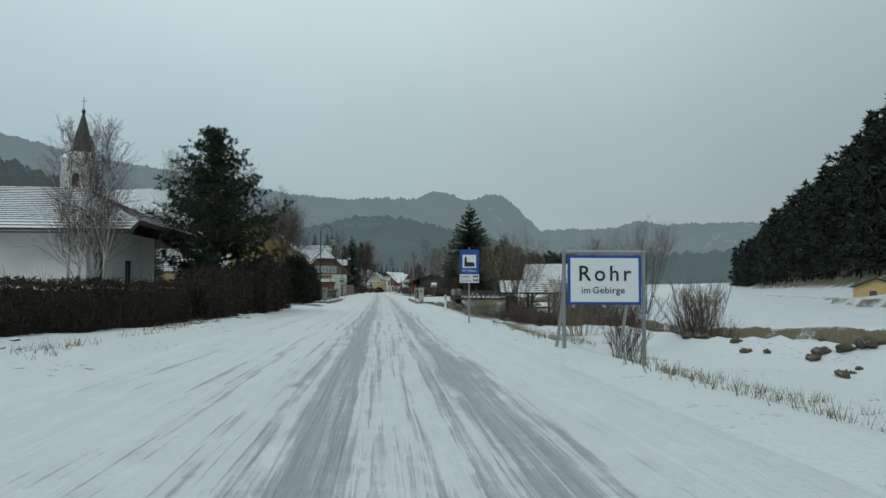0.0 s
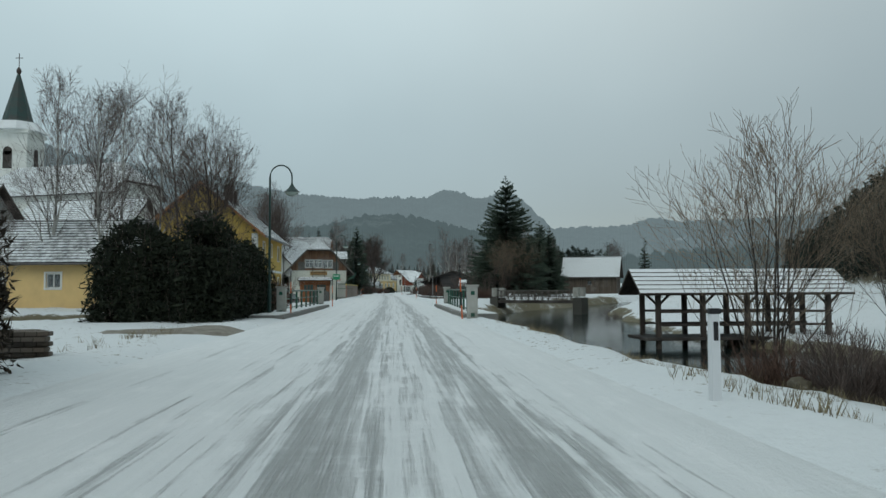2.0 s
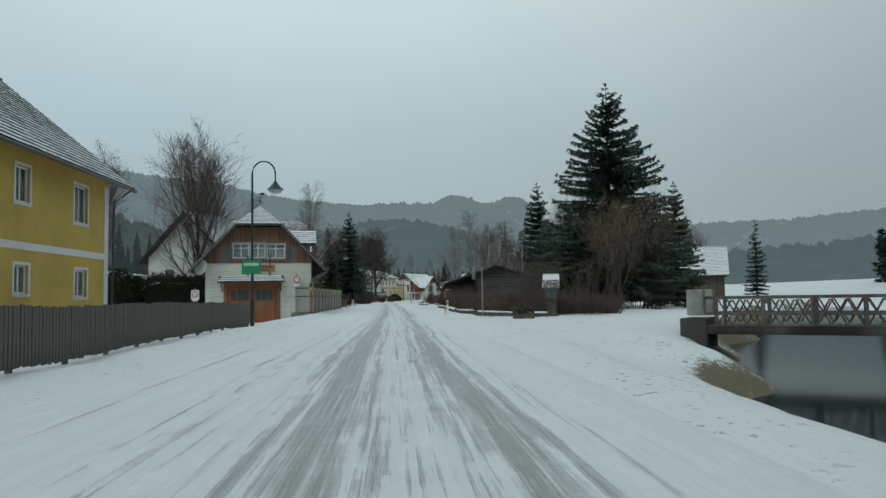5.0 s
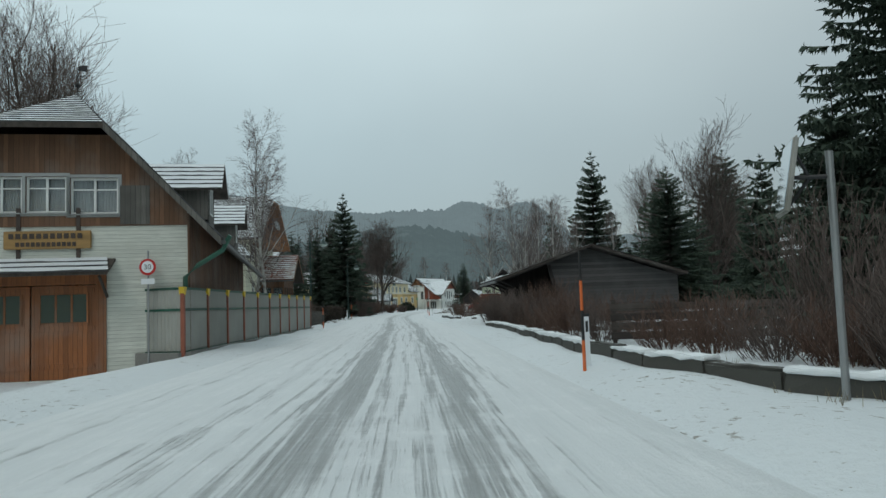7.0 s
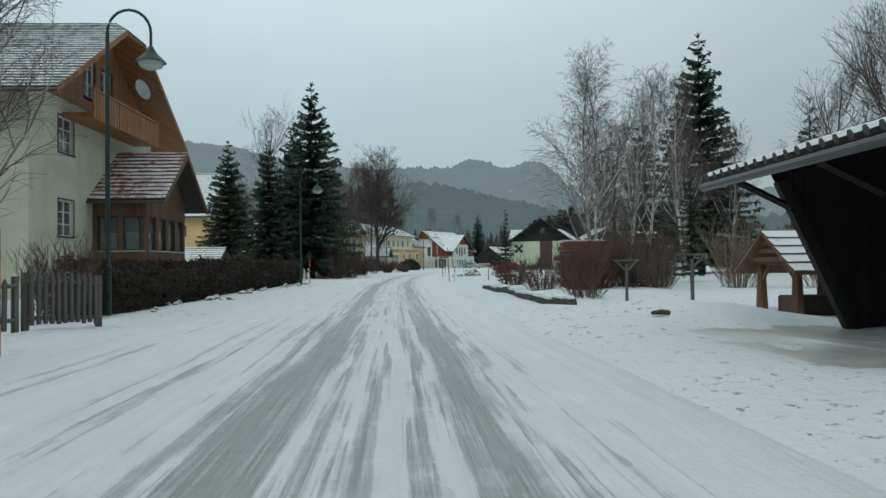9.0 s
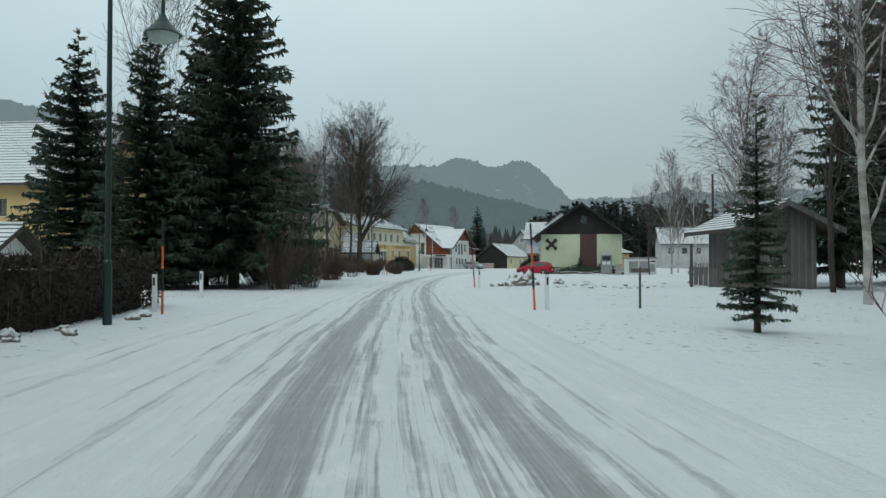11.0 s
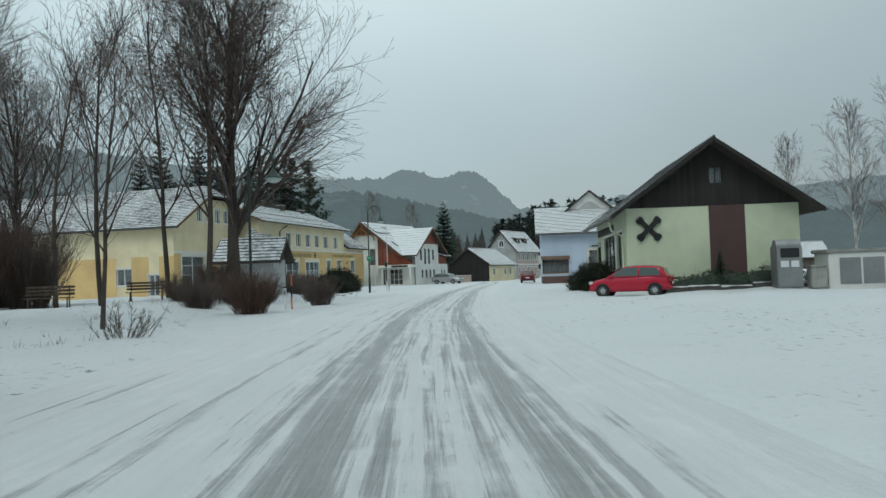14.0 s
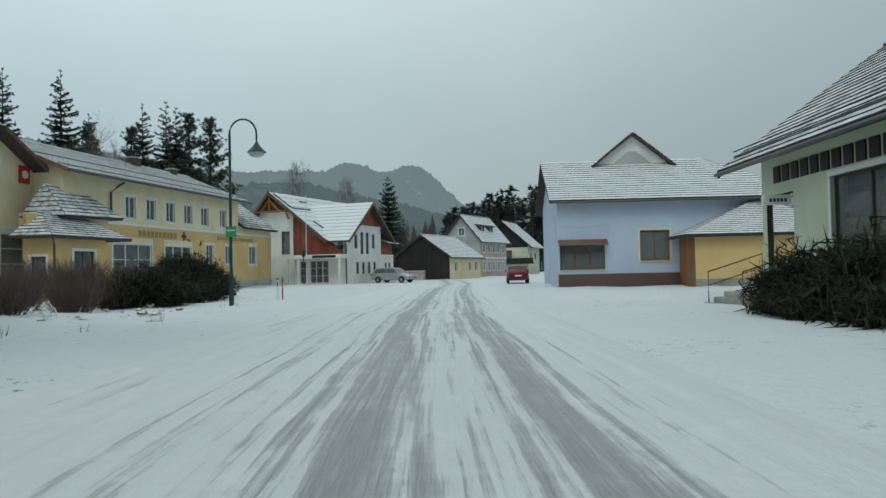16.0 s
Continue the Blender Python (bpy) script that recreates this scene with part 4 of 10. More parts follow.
# yellow farmhouse beside the bridge
yh = house("yellow_house", pose(-21.6, 105.5, 0), 9.8, 15.3, 6.6, 10.7, M_YELLOW, M_TILE_THIN, "yellow rendered house with white corner bands and snowy tile roof",
           [("R", 3.1, 4.25, 1.2, 1.45), ("R", 7.6, 4.5, 0.95, 1.2), ("R", 12.0, 4.25, 1.2, 1.45), ("R", 3.5, 1.5, 1.2, 0.95), ("R", 7.6, 1.5, 0.95, 0.95), ("R", 12.1, 1.4, 1.1, 1.05),
            ("F", 4.45, 7.15, 1.3, 1.1), ("F", 8.0, 0.5, 1.0, 1.2)], (0.85, 0.75), barge=M_ORANGE, soffit=M_ORANGE, win=dict(surround=0.1, bars=(1, 0)))
for a in ((9.35, 9.83, -0.03, 0.0, -0.6, 6.3), (9.8, 9.83, 0.0, 0.5, -0.6, 6.2), (9.8, 9.83, 14.9, 15.3, -0.6, 6.0), (9.8, 9.825, 0.5, 14.9, 2.95, 3.2), (0.0, 9.35, -0.025, 0.0, 2.95, 3.2)):
    bm = bmesh.new()
    box(bm, *a)
    part("white_band", bm, M_TRIM, yh)
chimney(yh, 6.0, 6.2, 8.8, 11.5, 0.8)
chimney(yh, 6.2, 7.6, 8.8, 11.0, 0.55)
pipe(yh, [(10.7, 15.4, 5.9), (10.0, 15.42, 5.4), (9.95, 15.42, -0.5)])
for x in (2.2, 7.8, 9.6):
    bm = soft_box(x - 0.09, x + 0.09, -0.75, 0.1, 0, 0.2, 0.01)
    part("purlin_end", bm, M_BEAM, yh).matrix_local = pose(0, 0, 6.6 + min(x, 9.8 - x) * 0.837 - 0.35)
dish = thing("satellite_dish", pose(-13.4, 105.2, 3.4, 65, 0, 15), "grey round satellite dish fixed to the yellow wall", "satellite dish")
bm = bmesh.new()
lathe(bm, [(0.02, -0.08), (0.2, -0.05), (0.36, 0.02), (0.42, 0.06), (0.41, 0.07), (0.35, 0.03), (0.0001, -0.06)], 20)
part("reflector", bm, M_GREY, dish)
bm = bmesh.new()
tube(bm, [(0, -0.3, 0.0), (0, -0.05, 0.45)], 0.015)
tube(bm, [(0, 0, -0.08), (0, 0.1, -0.3), (0, 0.35, -0.35)], 0.025)
part("arm", bm, M_GALV, dish)
# lean-to shed in front of it
sh = house("wooden_shed", pose(-20.5, 98.6, 0), 6.6, 6.0, 1.9, 4.6, M_ORANGE, M_TILE_THIN, "orange-brown boarded shed with a snowy tile roof", [("F", 4.6, 0.7, 0.9, 1.0)], (0.5, 0.5), barge=M_ORANGE, win=dict(surround=0.08))

# fire hall
hall = house("fire_hall", pose(-14.72, 146.84, 0, 0, 0, 8.5), 8.35, 23.0, 4.6, 8.92, M_BRICKW, M_TILE_G, "white brick hall with boarded gable and half-hipped snowy roof",
             [("F", 2.15, 4.55, 1.25, 1.15), ("F", 3.5, 4.55, 1.2, 1.15), ("F", 4.8, 4.5, 1.45, 1.15), ("F", 1.5, -0.6, 4.3, 3.1, dict(door=1))], (1.15, 0.9),
             gable_mat=M_WOOD, gable_from=4.12, hip=1.9, hip_back=2.05, barge=M_GREYWOOD, win=dict(bars=(1, 1), sill=True, surround=0.1, smat=M_GALV, curtain="open"), z0=-1.2)
bm = bmesh.new()
box(bm, 8.35, 8.42, 0.0, 23.0, 0.0, 4.5)
part("side_cladding", bm, M_WOOD, hall, "brown boarded side wall")
for a in ((1.1, 2.1), (6.3, 7.2)):
    bm = bmesh.new()
    box(bm, a[0], a[1], -0.055, -0.032, 4.16, 5.4)
    part("grey_board_panel", bm, M_GREYWOOD, hall)
gate = part("gate_frame", box(box(box(bmesh.new(), 1.42, 1.72, -0.06, 0.2, -0.65, 2.6), 5.58, 5.88, -0.06, 0.2, -0.65, 2.6), 1.72, 5.58, -0.06, 0.2, 2.3, 2.6), M_GATE, hall)
for x0 in (1.73, 3.67):
    leaf = part("gate_leaf", soft_box(x0, x0 + 1.9, 0.02, 0.1, -0.6, 2.28, 0.01), M_GATE, hall, "varnished wooden gate leaf with a glazed panel")
    bm = bmesh.new()
    box(bm, x0 + 0.25, x0 + 1.65, -0.01, 0.012, 1.15, 2.0)
    part("pane", bm, M_CARGLASS, leaf)
    for k in range(4):
        bm = bmesh.new()
        u = x0 + 0.25 + 1.4 * k / 3
        box(bm, u - 0.03, u + 0.03, -0.03, -0.005, 1.1, 2.05)
        part("glazing_bar", bm, M_GATE, leaf)
    for z in (-0.2, 0.95, 2.1):
        bm = bmesh.new()
        box(bm, x0 + 0.05, x0 + 1.85, -0.005, 0.02, z - 0.07, z + 0.07)
        part("gate_rail", bm, M_GATE, leaf)
bm = bmesh.new()
quads(bm, [(1.05, -1.05, 2.62), (6.15, -1.05, 2.62), (6.15, 0, 3.1), (1.05, 0, 3.1), (1.05, -1.05, 2.54), (6.15, -1.05, 2.54), (6.15, 0, 3.02), (1.05, 0, 3.02)], BOXF)
bmesh.ops.recalc_face_normals(bm, faces=bm.faces[:])
can = part("canopy", bm, M_BEAM, hall, "small snowy tiled canopy over the gate")
slope_roof(hall, "canopy_tiles", ((1.0, -1.1, 2.64), (6.2, -1.1, 2.64), (5.9, -0.02, 3.14), (1.3, -0.02, 3.14)), M_TILE_G, 0.36, 0.03)
for x in (1.3, 5.9):
    bm = bmesh.new()
    tube(bm, [(x, -0.95, 2.5), (x, -0.02, 1.9)], 0.05, 6)
    part("bracket", bm, M_BEAM, can)
sign = part("sign_board", soft_box(2.9, 5.45, -0.12, -0.05, 3.42, 3.98, 0.02), M_SIGNWOOD, hall, "carved wooden sign board")
bars_of_text("carved_letters", sign, pose(3.05, -0.12, 3.74), 2.2, 0.16, 11, M_DARKTRIM)
bars_of_text("carved_letters", sign, pose(3.25, -0.12, 3.5), 1.8, 0.13, 12, M_DARKTRIM)
for x in (3.3, 5.05):
    bm = bmesh.new()
    box(bm, x - 0.06, x + 0.06, -0.06, -0.01, 2.9, 4.7)
    part("sign_hanger", bm, M_DARKTRIM, hall)
for y in (5.9, 17.9):
    d = new("dormer", None)
    d.parent = hall
    d.matrix_local = pose(8.45, y, 4.6, 0, 0, 90)
    wall("dormer_wall", M_GREYWOOD, d, pose(-0.9, -0.0, 0), 1.8, 2.35, [(0.35, 0.55, 1.1, 1.1)], 0.12, 0, ((-0.9, 1, 1.7), (0.9, 1, 1.7 + 1.62)))
    window(d, pose(-0.55, 0, 0.55), 1.1, 1.1, bars=(1, 0), deep=0.05, sill=False)
    for s in (-1, 1):
        bm = bmesh.new()
        box(bm, s * 0.9 - 0.05, s * 0.9 + 0.05, 0.02, 2.4, 0.3, 1.7)
        part("dormer_cheek", bm, M_GREYWOOD, d)
        slope_roof(d, "dormer_roof", ((s * 1.3, -0.55, 1.45), (s * 1.3, 2.6, 1.45), (0, 2.6, 2.65), (0, -0.55, 2.65)), M_TILE_G, 0.3, 0.08)
pipe(hall, [(9.75, -0.6, 3.7), (9.5, -0.5, 3.25), (8.7, -0.25, 2.8), (8.3, -0.16, 2.45), (8.25, -0.16, -0.6)], 0.08, M_RAIL)
bm = bmesh.new()
tube(bm, [(4.18, 3.0, 8.9), (4.18, 3.0, 10.1)], 0.02, 6)
lathe(bm, [(0.01, 0), (0.09, 0.06), (0.1, 0.12), (0.05, 0.2), (0.01, 0.22)], 10, (4.18, 3.0, 9.4))
tube(bm, [(3.9, 3.0, 9.85), (4.46, 3.0, 9.85)], 0.015, 4)
tube(bm, [(4.18, 2.72, 9.75), (4.18, 3.28, 9.75)], 0.015, 4)
quads(bm, [(4.2, 3.0, 10.05), (4.5, 3.0, 10.0), (4.5, 3.0, 10.25), (4.2, 3.0, 10.2)], [(0, 1, 2, 3)])
part("weather_vane", bm, M_BLACK, hall, "black iron weather vane")
hall.matrix_world = pose(-14.35, 146.9, 0, 0, 0, 8.5) @ Matrix.Diagonal((0.955, 1, 0.972, 1))

# chalet with veranda
ch = house("chalet_house", pose(-14.1, 191.5, 0, 0, 0, 90), 12.9, 11.0, 8.2, 12.2, M_CREAM, M_TILE_THIN, "cream rendered house with boarded gable, balcony and snowy tile roof",
           [("F", 2.3, 5.85, 1.35, 1.5, dict(curtain="half")), ("F", 2.3, 2.45, 1.35, 1.5, dict(curtain="half")), ("F", 9.3, 5.2, 1.2, 1.3), ("F", 9.6, 1.7, 1.2, 1.3), ("L", 8.4, 5.0, 1.2, 1.4), ("L", 5.0, 5.0, 1.2, 1.4), ("L", 8.4, 1.6, 1.2, 1.4), ("L", 5.0, 1.6, 1.2, 1.4),
            ("F", 4.6, 8.6, 1.1, 2.0), ("F", 6.4, 8.6, 1.2, 1.6)], (1.2, 1.6), gable_mat=M_ORANGE, gable_from=8.05, hip=0.7, barge=M_ORANGE, soffit=M_ORANGE, win=dict(bars=(1, 2), surround=0.05, smat=M_DARKTRIM))
bal = part("balcony", box(bmesh.new(), 2.6, 10.4, -1.25, 0.0, 7.3, 7.5), M_ORANGE, ch, "orange-stained wooden balcony")
for k in range(26):
    bm = soft_box(2.62 + k * 0.3, 2.88 + k * 0.3, -1.28, -1.23, 7.25, 8.4, 0.008)
    part("board", bm, M_ORANGE, bal)
part("rail", soft_box(2.55, 10.45, -1.33, -1.2, 8.4, 8.5, 0.01), M_ORANGE, bal)
dish = thing("satellite_dish", pose(-12.75, 199.3, 9.6, 75, 0, 70), "grey satellite dish on the balcony rail", "satellite dish")
bm = bmesh.new()
lathe(bm, [(0.02, -0.08), (0.25, -0.05), (0.45, 0.03), (0.5, 0.07), (0.48, 0.08), (0.4, 0.03), (0.0001, -0.06)], 20)
part("reflector", bm, M_GREY, dish)
bm = bmesh.new()
tube(bm, [(0, -0.3, 0.0), (0, -0.05, 0.45)], 0.015)
tube(bm, [(0, 0, -0.08), (0, 0.2, -0.2), (0, 0.25, -0.7)], 0.025)
part("arm", bm, M_GALV, dish)
an = house("veranda", pose(-11.75, 197.0, 0, 0, 0, 90), 5.6, 2.4, 4.35, 6.4, M_WOOD, M_TILE_RED, "dark timber veranda with a red tiled snowy roof and glazing",
           [("F", 0.35 + k * 1.35, 1.9, 0.95, 1.55, dict(curtain="half")) for k in range(4)] + [("L", 0.25 + k * 1.12, 1.9, 0.92, 1.55, dict(curtain="half")) for k in range(2)], (0.55, 1.0), barge=M_WOOD, win=dict(frame=M_DARKTRIM, surround=0.0, bars=(0, 0)))
# orange house further back
house("ochre_house", pose(-22.5, 246, 0, 0, 0, 80), 9.0, 10.0, 7.2, 11.6, M_OCHRE, M_TILE_FULL, "ochre house with a snowy roof and a brown upper storey", [("F", 1.5, 4.4, 1.1, 1.2), ("F", 5.0, 4.4, 1.1, 1.2), ("L", 3.0, 4.4, 1.1, 1.2), ("L", 6.5, 4.4, 1.1, 1.2)], (0.8, 0.8), barge=M_WOOD, win=DARKWIN)
house("pale_cottage", pose(-14.5, 218, 0, 0, 0, 90), 4.0, 5.0, 1.3, 2.3, M_WHITE, M_TILE_FULL, "low shed with a deep snow roof", [], (0.5, 0.5), win=DARKWIN)

# the dark open shed at the roadside
shed = thing("cart_shed", pose(5.3, 167.3, 0), "dark weathered timber cart shed with a snowy corrugated roof", "shed")
wall("front_cladding", M_SHEDWOOD, shed, pose(0, 0, 0), 10.5, 4.2, (), 0.08, -0.3, ((-0.33, 1, 2.5), (0.33, 1, 5.95), (-1, -0.27, -3.85)))
wall("back_cladding", M_BLACKWOOD, shed, pose(0, 8.2, 0), 10.5, 4.2, (), 0.08, -0.3, ((-0.33, 1, 2.5), (0.33, 1, 5.95), (-1, -0.53, -2.3)))
for y, xa, xb in ((0.06, 3.9, 3.05), (8.12, 2.3, 1.0)):
    bm = bmesh.new()
    tube(bm, [(xa, y, -0.3), (xb, y, 2.5 if y > 1 else 3.3)], 0.13, 4)
    part("raking_post", bm, M_BLACKWOOD, shed)
for y in (0.15, 2.9, 5.6, 8.1):
    bm = bmesh.new()
    tube(bm, [(1.15, y, 2.05), (0.2, y, 2.52)], 0.06, 4)
    part("bracket", bm, M_BLACKWOOD, shed)
    bm = bmesh.new()
    tube(bm, [(0.1, y, 2.5), (4.3, y, 3.85)], 0.09, 4)
    part("rafter", bm, M_BLACKWOOD, shed)
# added black wall that stands in for the shade inside the open shed
wall("inner_cladding", M_BLACKWOOD, shed, pose(7.2, 0.1, 0, 0, 0, 90), 8.1, 3.5, (), 0.08, -0.3)
wall("side_cladding", M_SHEDWOOD, shed, pose(10.4, 0.1, 0, 0, 0, 90), 8.1, 2.4, (), 0.08, -0.3)
rl = slope_roof(shed, "roof", ((0, -0.7, 2.6), (0, 8.6, 2.6), (5.4, 8.6, 4.4), (5.4, -0.7, 4.4)), M_TILE_FULL, 0.9, 0.14, under=M_DARKWOOD)
slope_roof(shed, "roof", ((10.9, -0.7, 2.65), (10.9, 8.6, 2.65), (5.4, 8.6, 4.4), (5.4, -0.7, 4.4)), M_TILE_FULL, 0.9, 0.14, under=M_DARKWOOD)
for k in range(31):
    bm = bmesh.new()
    y = -0.6 + k * 0.3
    tube(bm, [(-0.12, y, 2.6), (0.3, y, 2.74)], 0.07, 6)
    part("corrugation", bm, M_TILE_G, rl)
pipe(shed, [(-0.12, -0.7, 2.44), (-0.12, 8.6, 2.44)], 0.07, name="gutter")

# bank building
bank = house("bank_building", pose(14.73, 277.02, 0, 0, 0, -12), 8.9, 13.2, 4.5, 7.7, M_GREEN, M_TILE_THIN, "pale green rendered bank with black boarded gable and snowy roof",
             [("R", 2, 1, 1.2, 1.4), ("L", 9.6, 1.3, 2.1, 2.0, dict(bars=(1, 0))), ("L", 4.0, 1.15, 4.8, 2.1, dict(bars=(2, 0))), ("L", 0.0, -0.9, 2.0, 4.0, dict(door=1)), ("B", 6.7, -0.9, 2.2, 4.0, dict(door=1)),
              ("F", 4.35, 5.55, 0.75, 0.95, dict(bars=(1, 0), surround=0.0, sill=False, frame=M_BLACK))], (0.9, 1.1),
             gable_mat=M_BLACKWOOD, gable_from=4.42, barge=M_BLACKWOOD, win=dict(surround=0.12, bars=(0, 0), frame=M_DARKTRIM))
bm = bmesh.new()
box(bm, 4.3, 6.15, -0.03, 0.0, -0.3, 4.42)
part("brown_panel", bm, plain("dark_red_brown_cladding", (0.09, 0.046, 0.045), 0.7, 0.12, 4), bank, "dark red-brown cladding strip")
bm = bmesh.new()
box(bm, -0.02, 8.92, -0.02, 0.0, -0.6, 0.35)
part("plinth", bm, M_CONC, bank)
X_ = part("cross_emblem", bmesh.new(), M_BLACK, bank, "black wooden crossed-boards emblem")
for s in (-1, 1):
    bm = soft_box(-0.70, 0.70, -0.2, -0.05, -0.13, 0.13, 0.03)
    part("emblem_board", bm, M_BLACK, X_).matrix_local = pose(1.15, 0.035 * s, 3.3, 0, 45 * s, 0)
    for e in (-1, 1):
        bm = soft_box(-0.16, 0.16, -0.2, -0.05, -0.2, 0.2, 0.05)
        part("emblem_end", bm, M_BLACK, X_).matrix_local = pose(1.15 + e * 0.45, 0.035 * s, 3.3 - s * e * 0.45, 0, 45 * s, 0)
wall("recess_wall", M_GREEN, bank, pose(2.2, 11.2, 0, 0, 0, 180), 2.2, 3.1, [(0.55, 0.35, 1.0, 2.1)], 0.2, -0.5)
window(bank, pose(2.2, 11.2, 0, 0, 0, 180) @ pose(0.55, 0, 0.35), 1.0, 2.1, M_DARKTRIM, bars=(0, 0), sill=False)
wall("recess_wall", M_GREEN, bank, pose(2.2, 13.2, 0, 0, 0, 270), 2.0, 3.1, (), 0.2, -0.5)
part("recess_ceiling", soft_box(0.02, 2.4, 11.0, 13.18, 3.1, 3.2, 0.01), M_TRIM, bank)
part("corner_post", soft_box(0.02, 0.2, 12.95, 13.15, -0.3, 3.1, 0.01), M_DARKTRIM, bank)
part("lit_name_box", soft_box(-0.75, 0.0, 11.3, 11.5, 2.75, 3.02, 0.03), M_SIGNWHITE, bank, "small white projecting name box")
bars_of_text("box_text", bank, pose(-0.6, 11.3, 2.82), 0.5, 0.1, 5, M_BLACK, 0.006)
bars_of_text("name_letters", bank, pose(0, 12.3, 3.42, 0, 0, 270), 7.6, 0.46, 14, M_BLACK, 0.05, 0.28)
pipe(bank, [(-0.85, 0.6, 3.8), (-0.7, 0.7, 3.3), (-0.12, 0.75, 3.0), (-0.1, 0.75, -0.3)], 0.06, M_GREEN)
for k in range(3):
    part("entrance_step", soft_box(-1.9 + 0.3 * k, 0.3, 10.6, 13.0, -0.1 + 0.16 * k, 0.06 + 0.16 * k, 0.02), M_CONC, bank)
for y in (10.5, 13.1):
    bm = bmesh.new()
    tube(bm, [(-1.7, y, 0.0), (-1.7, y, 0.95), (-0.1, y, 1.45), (-0.1, y, 0.4)], 0.022, 6)
    tube(bm, [(-1.7, y, 0.55), (-0.1, y, 1.05)], 0.015, 6)
    part("handrail", bm, M_BLACK, bank)
bm = bmesh.new()
tube(bm, [(-0.5, -0.9, 4.45), (-0.5, 14.0, 4.45)], 0.02, 5)
tube(bm, [(-0.5, -0.9, 4.6), (-0.5, 14.0, 4.6)], 0.02, 5)
part("snow_guard", bm, M_BLACK, bank)

# pale blue house with the ochre annex
blue = house("blue_house", pose(21.1, 320.0, 0, 0, 0, -104), 9.0, 12.4, 5.2, 7.7, M_BLUE, M_TILE_FULL, "pale blue rendered house with a snow-dusted red tile roof",
             [("R", 4.7, 1.45, 1.7, 1.75, dict(frame=M_WOODH, bars=(1, 0))), ("R", 0.1, 1.0, 2.6, 1.5, dict(frame=M_WOODH, bars=(2, 1), surround=0))], (0.75, 0.5), hip=2.0, hip_at=(0, 1), win=dict(surround=0.1, smat=M_PALEYEL))
bm = bmesh.new()
box(bm, 9.0, 9.04, 0.0, 12.4, -0.3, 0.75)
part("brown_plinth", bm, M_BROWNSTONE, blue)
bm = bmesh.new()
box(bm, 9.0, 9.03, 2.85, 3.0, 0.75, 3.6)
box(bm, 9.0, 9.03, 0.0, 2.85, 3.45, 3.6)
part("wall_edge", bm, M_BLUE, blue)
bm = bmesh.new()
quads(bm, [(9.0, 0.0, 2.75), (9.0, 2.8, 2.75), (9.6, 2.8, 2.5), (9.6, 0.0, 2.5), (9.0, 0.0, 2.65), (9.0, 2.8, 2.65), (9.6, 2.8, 2.4), (9.6, 0.0, 2.4)], BOXF)
bmesh.ops.recalc_face_normals(bm, faces=bm.faces[:])
part("show_case_roof", bm, M_WOODH, blue)
d = new("dormer", None)
d.parent = blue
d.matrix_local = pose(5.1, 5.2, 7.3, 0, 0, 90)
wall("dormer_wall", M_WHITE, d, pose(-2.3, 0, 0), 4.6, 2.0, (), 0.15, -0.6, ((-0.8, 1, 0.2), (0.8, 1, 0.2 + 3.68)))
wall("dormer_cladding", M_GREY, d, pose(-1.5, -0.03, 0), 3.0, 1.05, (), 0.03, -0.6, ((-0.8, 1, 0.05), (0.8, 1, 0.05 + 2.4)))
for s in (-1, 1):
    slope_roof(d, "dormer_roof", ((s * 2.6, -0.45, 0.1), (s * 2.6, 4.0, 0.1), (0, 4.0, 2.2), (0, -0.45, 2.2)), M_TILE_R, 0.35, 0.1)
oa = thing("ochre_annex", pose(24.9, 306.6, 0, 0, 0, -14), "ochre rendered annex with a snowy hipped tile roof", "annex")
wall("wall", M_OCHRE, oa, pose(0, 0, 0), 8.6, 2.75, (), 0.25, -0.5)
wall("wall", M_ORANGE, oa, pose(0, 3.6, 0, 0, 0, 270), 3.6, 2.75, (), 0.25, -0.5)
wall("wall", M_OCHRE, oa, pose(8.6, 0, 0, 0, 0, 90), 3.6, 2.75, (), 0.25, -0.5)
bm = bmesh.new()
box(bm, -0.02, 8.62, -0.03, 0.0, -0.3, 0.4)
part("plinth", bm, M_CONC, oa)
slope_roof(oa, "roof", ((-0.6, -0.6, 2.75), (9.2, -0.6, 2.75), (4.6, 2.8, 4.75), (4.1, 2.8, 4.75)), M_TILE_FULL)
slope_roof(oa, "roof", ((-0.6, 4.0, 2.75), (-0.6, -0.6, 2.75), (4.1, 2.8, 4.75), (4.1, 2.8, 4.75)), M_TILE_FULL)
slope_roof(oa, "roof", ((9.2, -0.6, 2.75), (9.2, 4.0, 2.75), (4.6, 2.8, 4.75), (4.6, 2.8, 4.75)), M_TILE_FULL)

# red and white house on the bend: a steep gable whose long slope runs down over a cross wing
rw = thing("red_boarded_house", pose(1.8, 346.55, 0, 0, 0, -33), "white rendered house with red boarding and a deep snow roof", "house")
RW_LONG, RW_SHORT = 0.775, 1.22
rw_lines = ((RW_LONG, 1, 9.0 + RW_LONG * 2.16), (-RW_SHORT, 1, 9.0 - RW_SHORT * 2.16))
wall("wall", M_WHITE, rw, pose(-1.65, 0, 0), 4.5, 7.2, [(3.05, 3.0, 0.95, 2.25)], lines=rw_lines)
window(rw, pose(1.4, 0, 3.0), 0.95, 2.25, M_DARKTRIM, bars=(0, 1))
wall("gable_cladding", M_WOOD, rw, pose(-1.65, 0.02, 0), 4.5, 9.0, (), 0.1, 7.2, rw_lines)
wall("red_cladding", M_REDWOOD, rw, pose(2.85, -0.02, 0), 5.73, 6.8, (), 0.3, 2.85, ((RW_LONG, 1, 9.0 - RW_LONG * 2.34),), "red stained upper boarding")
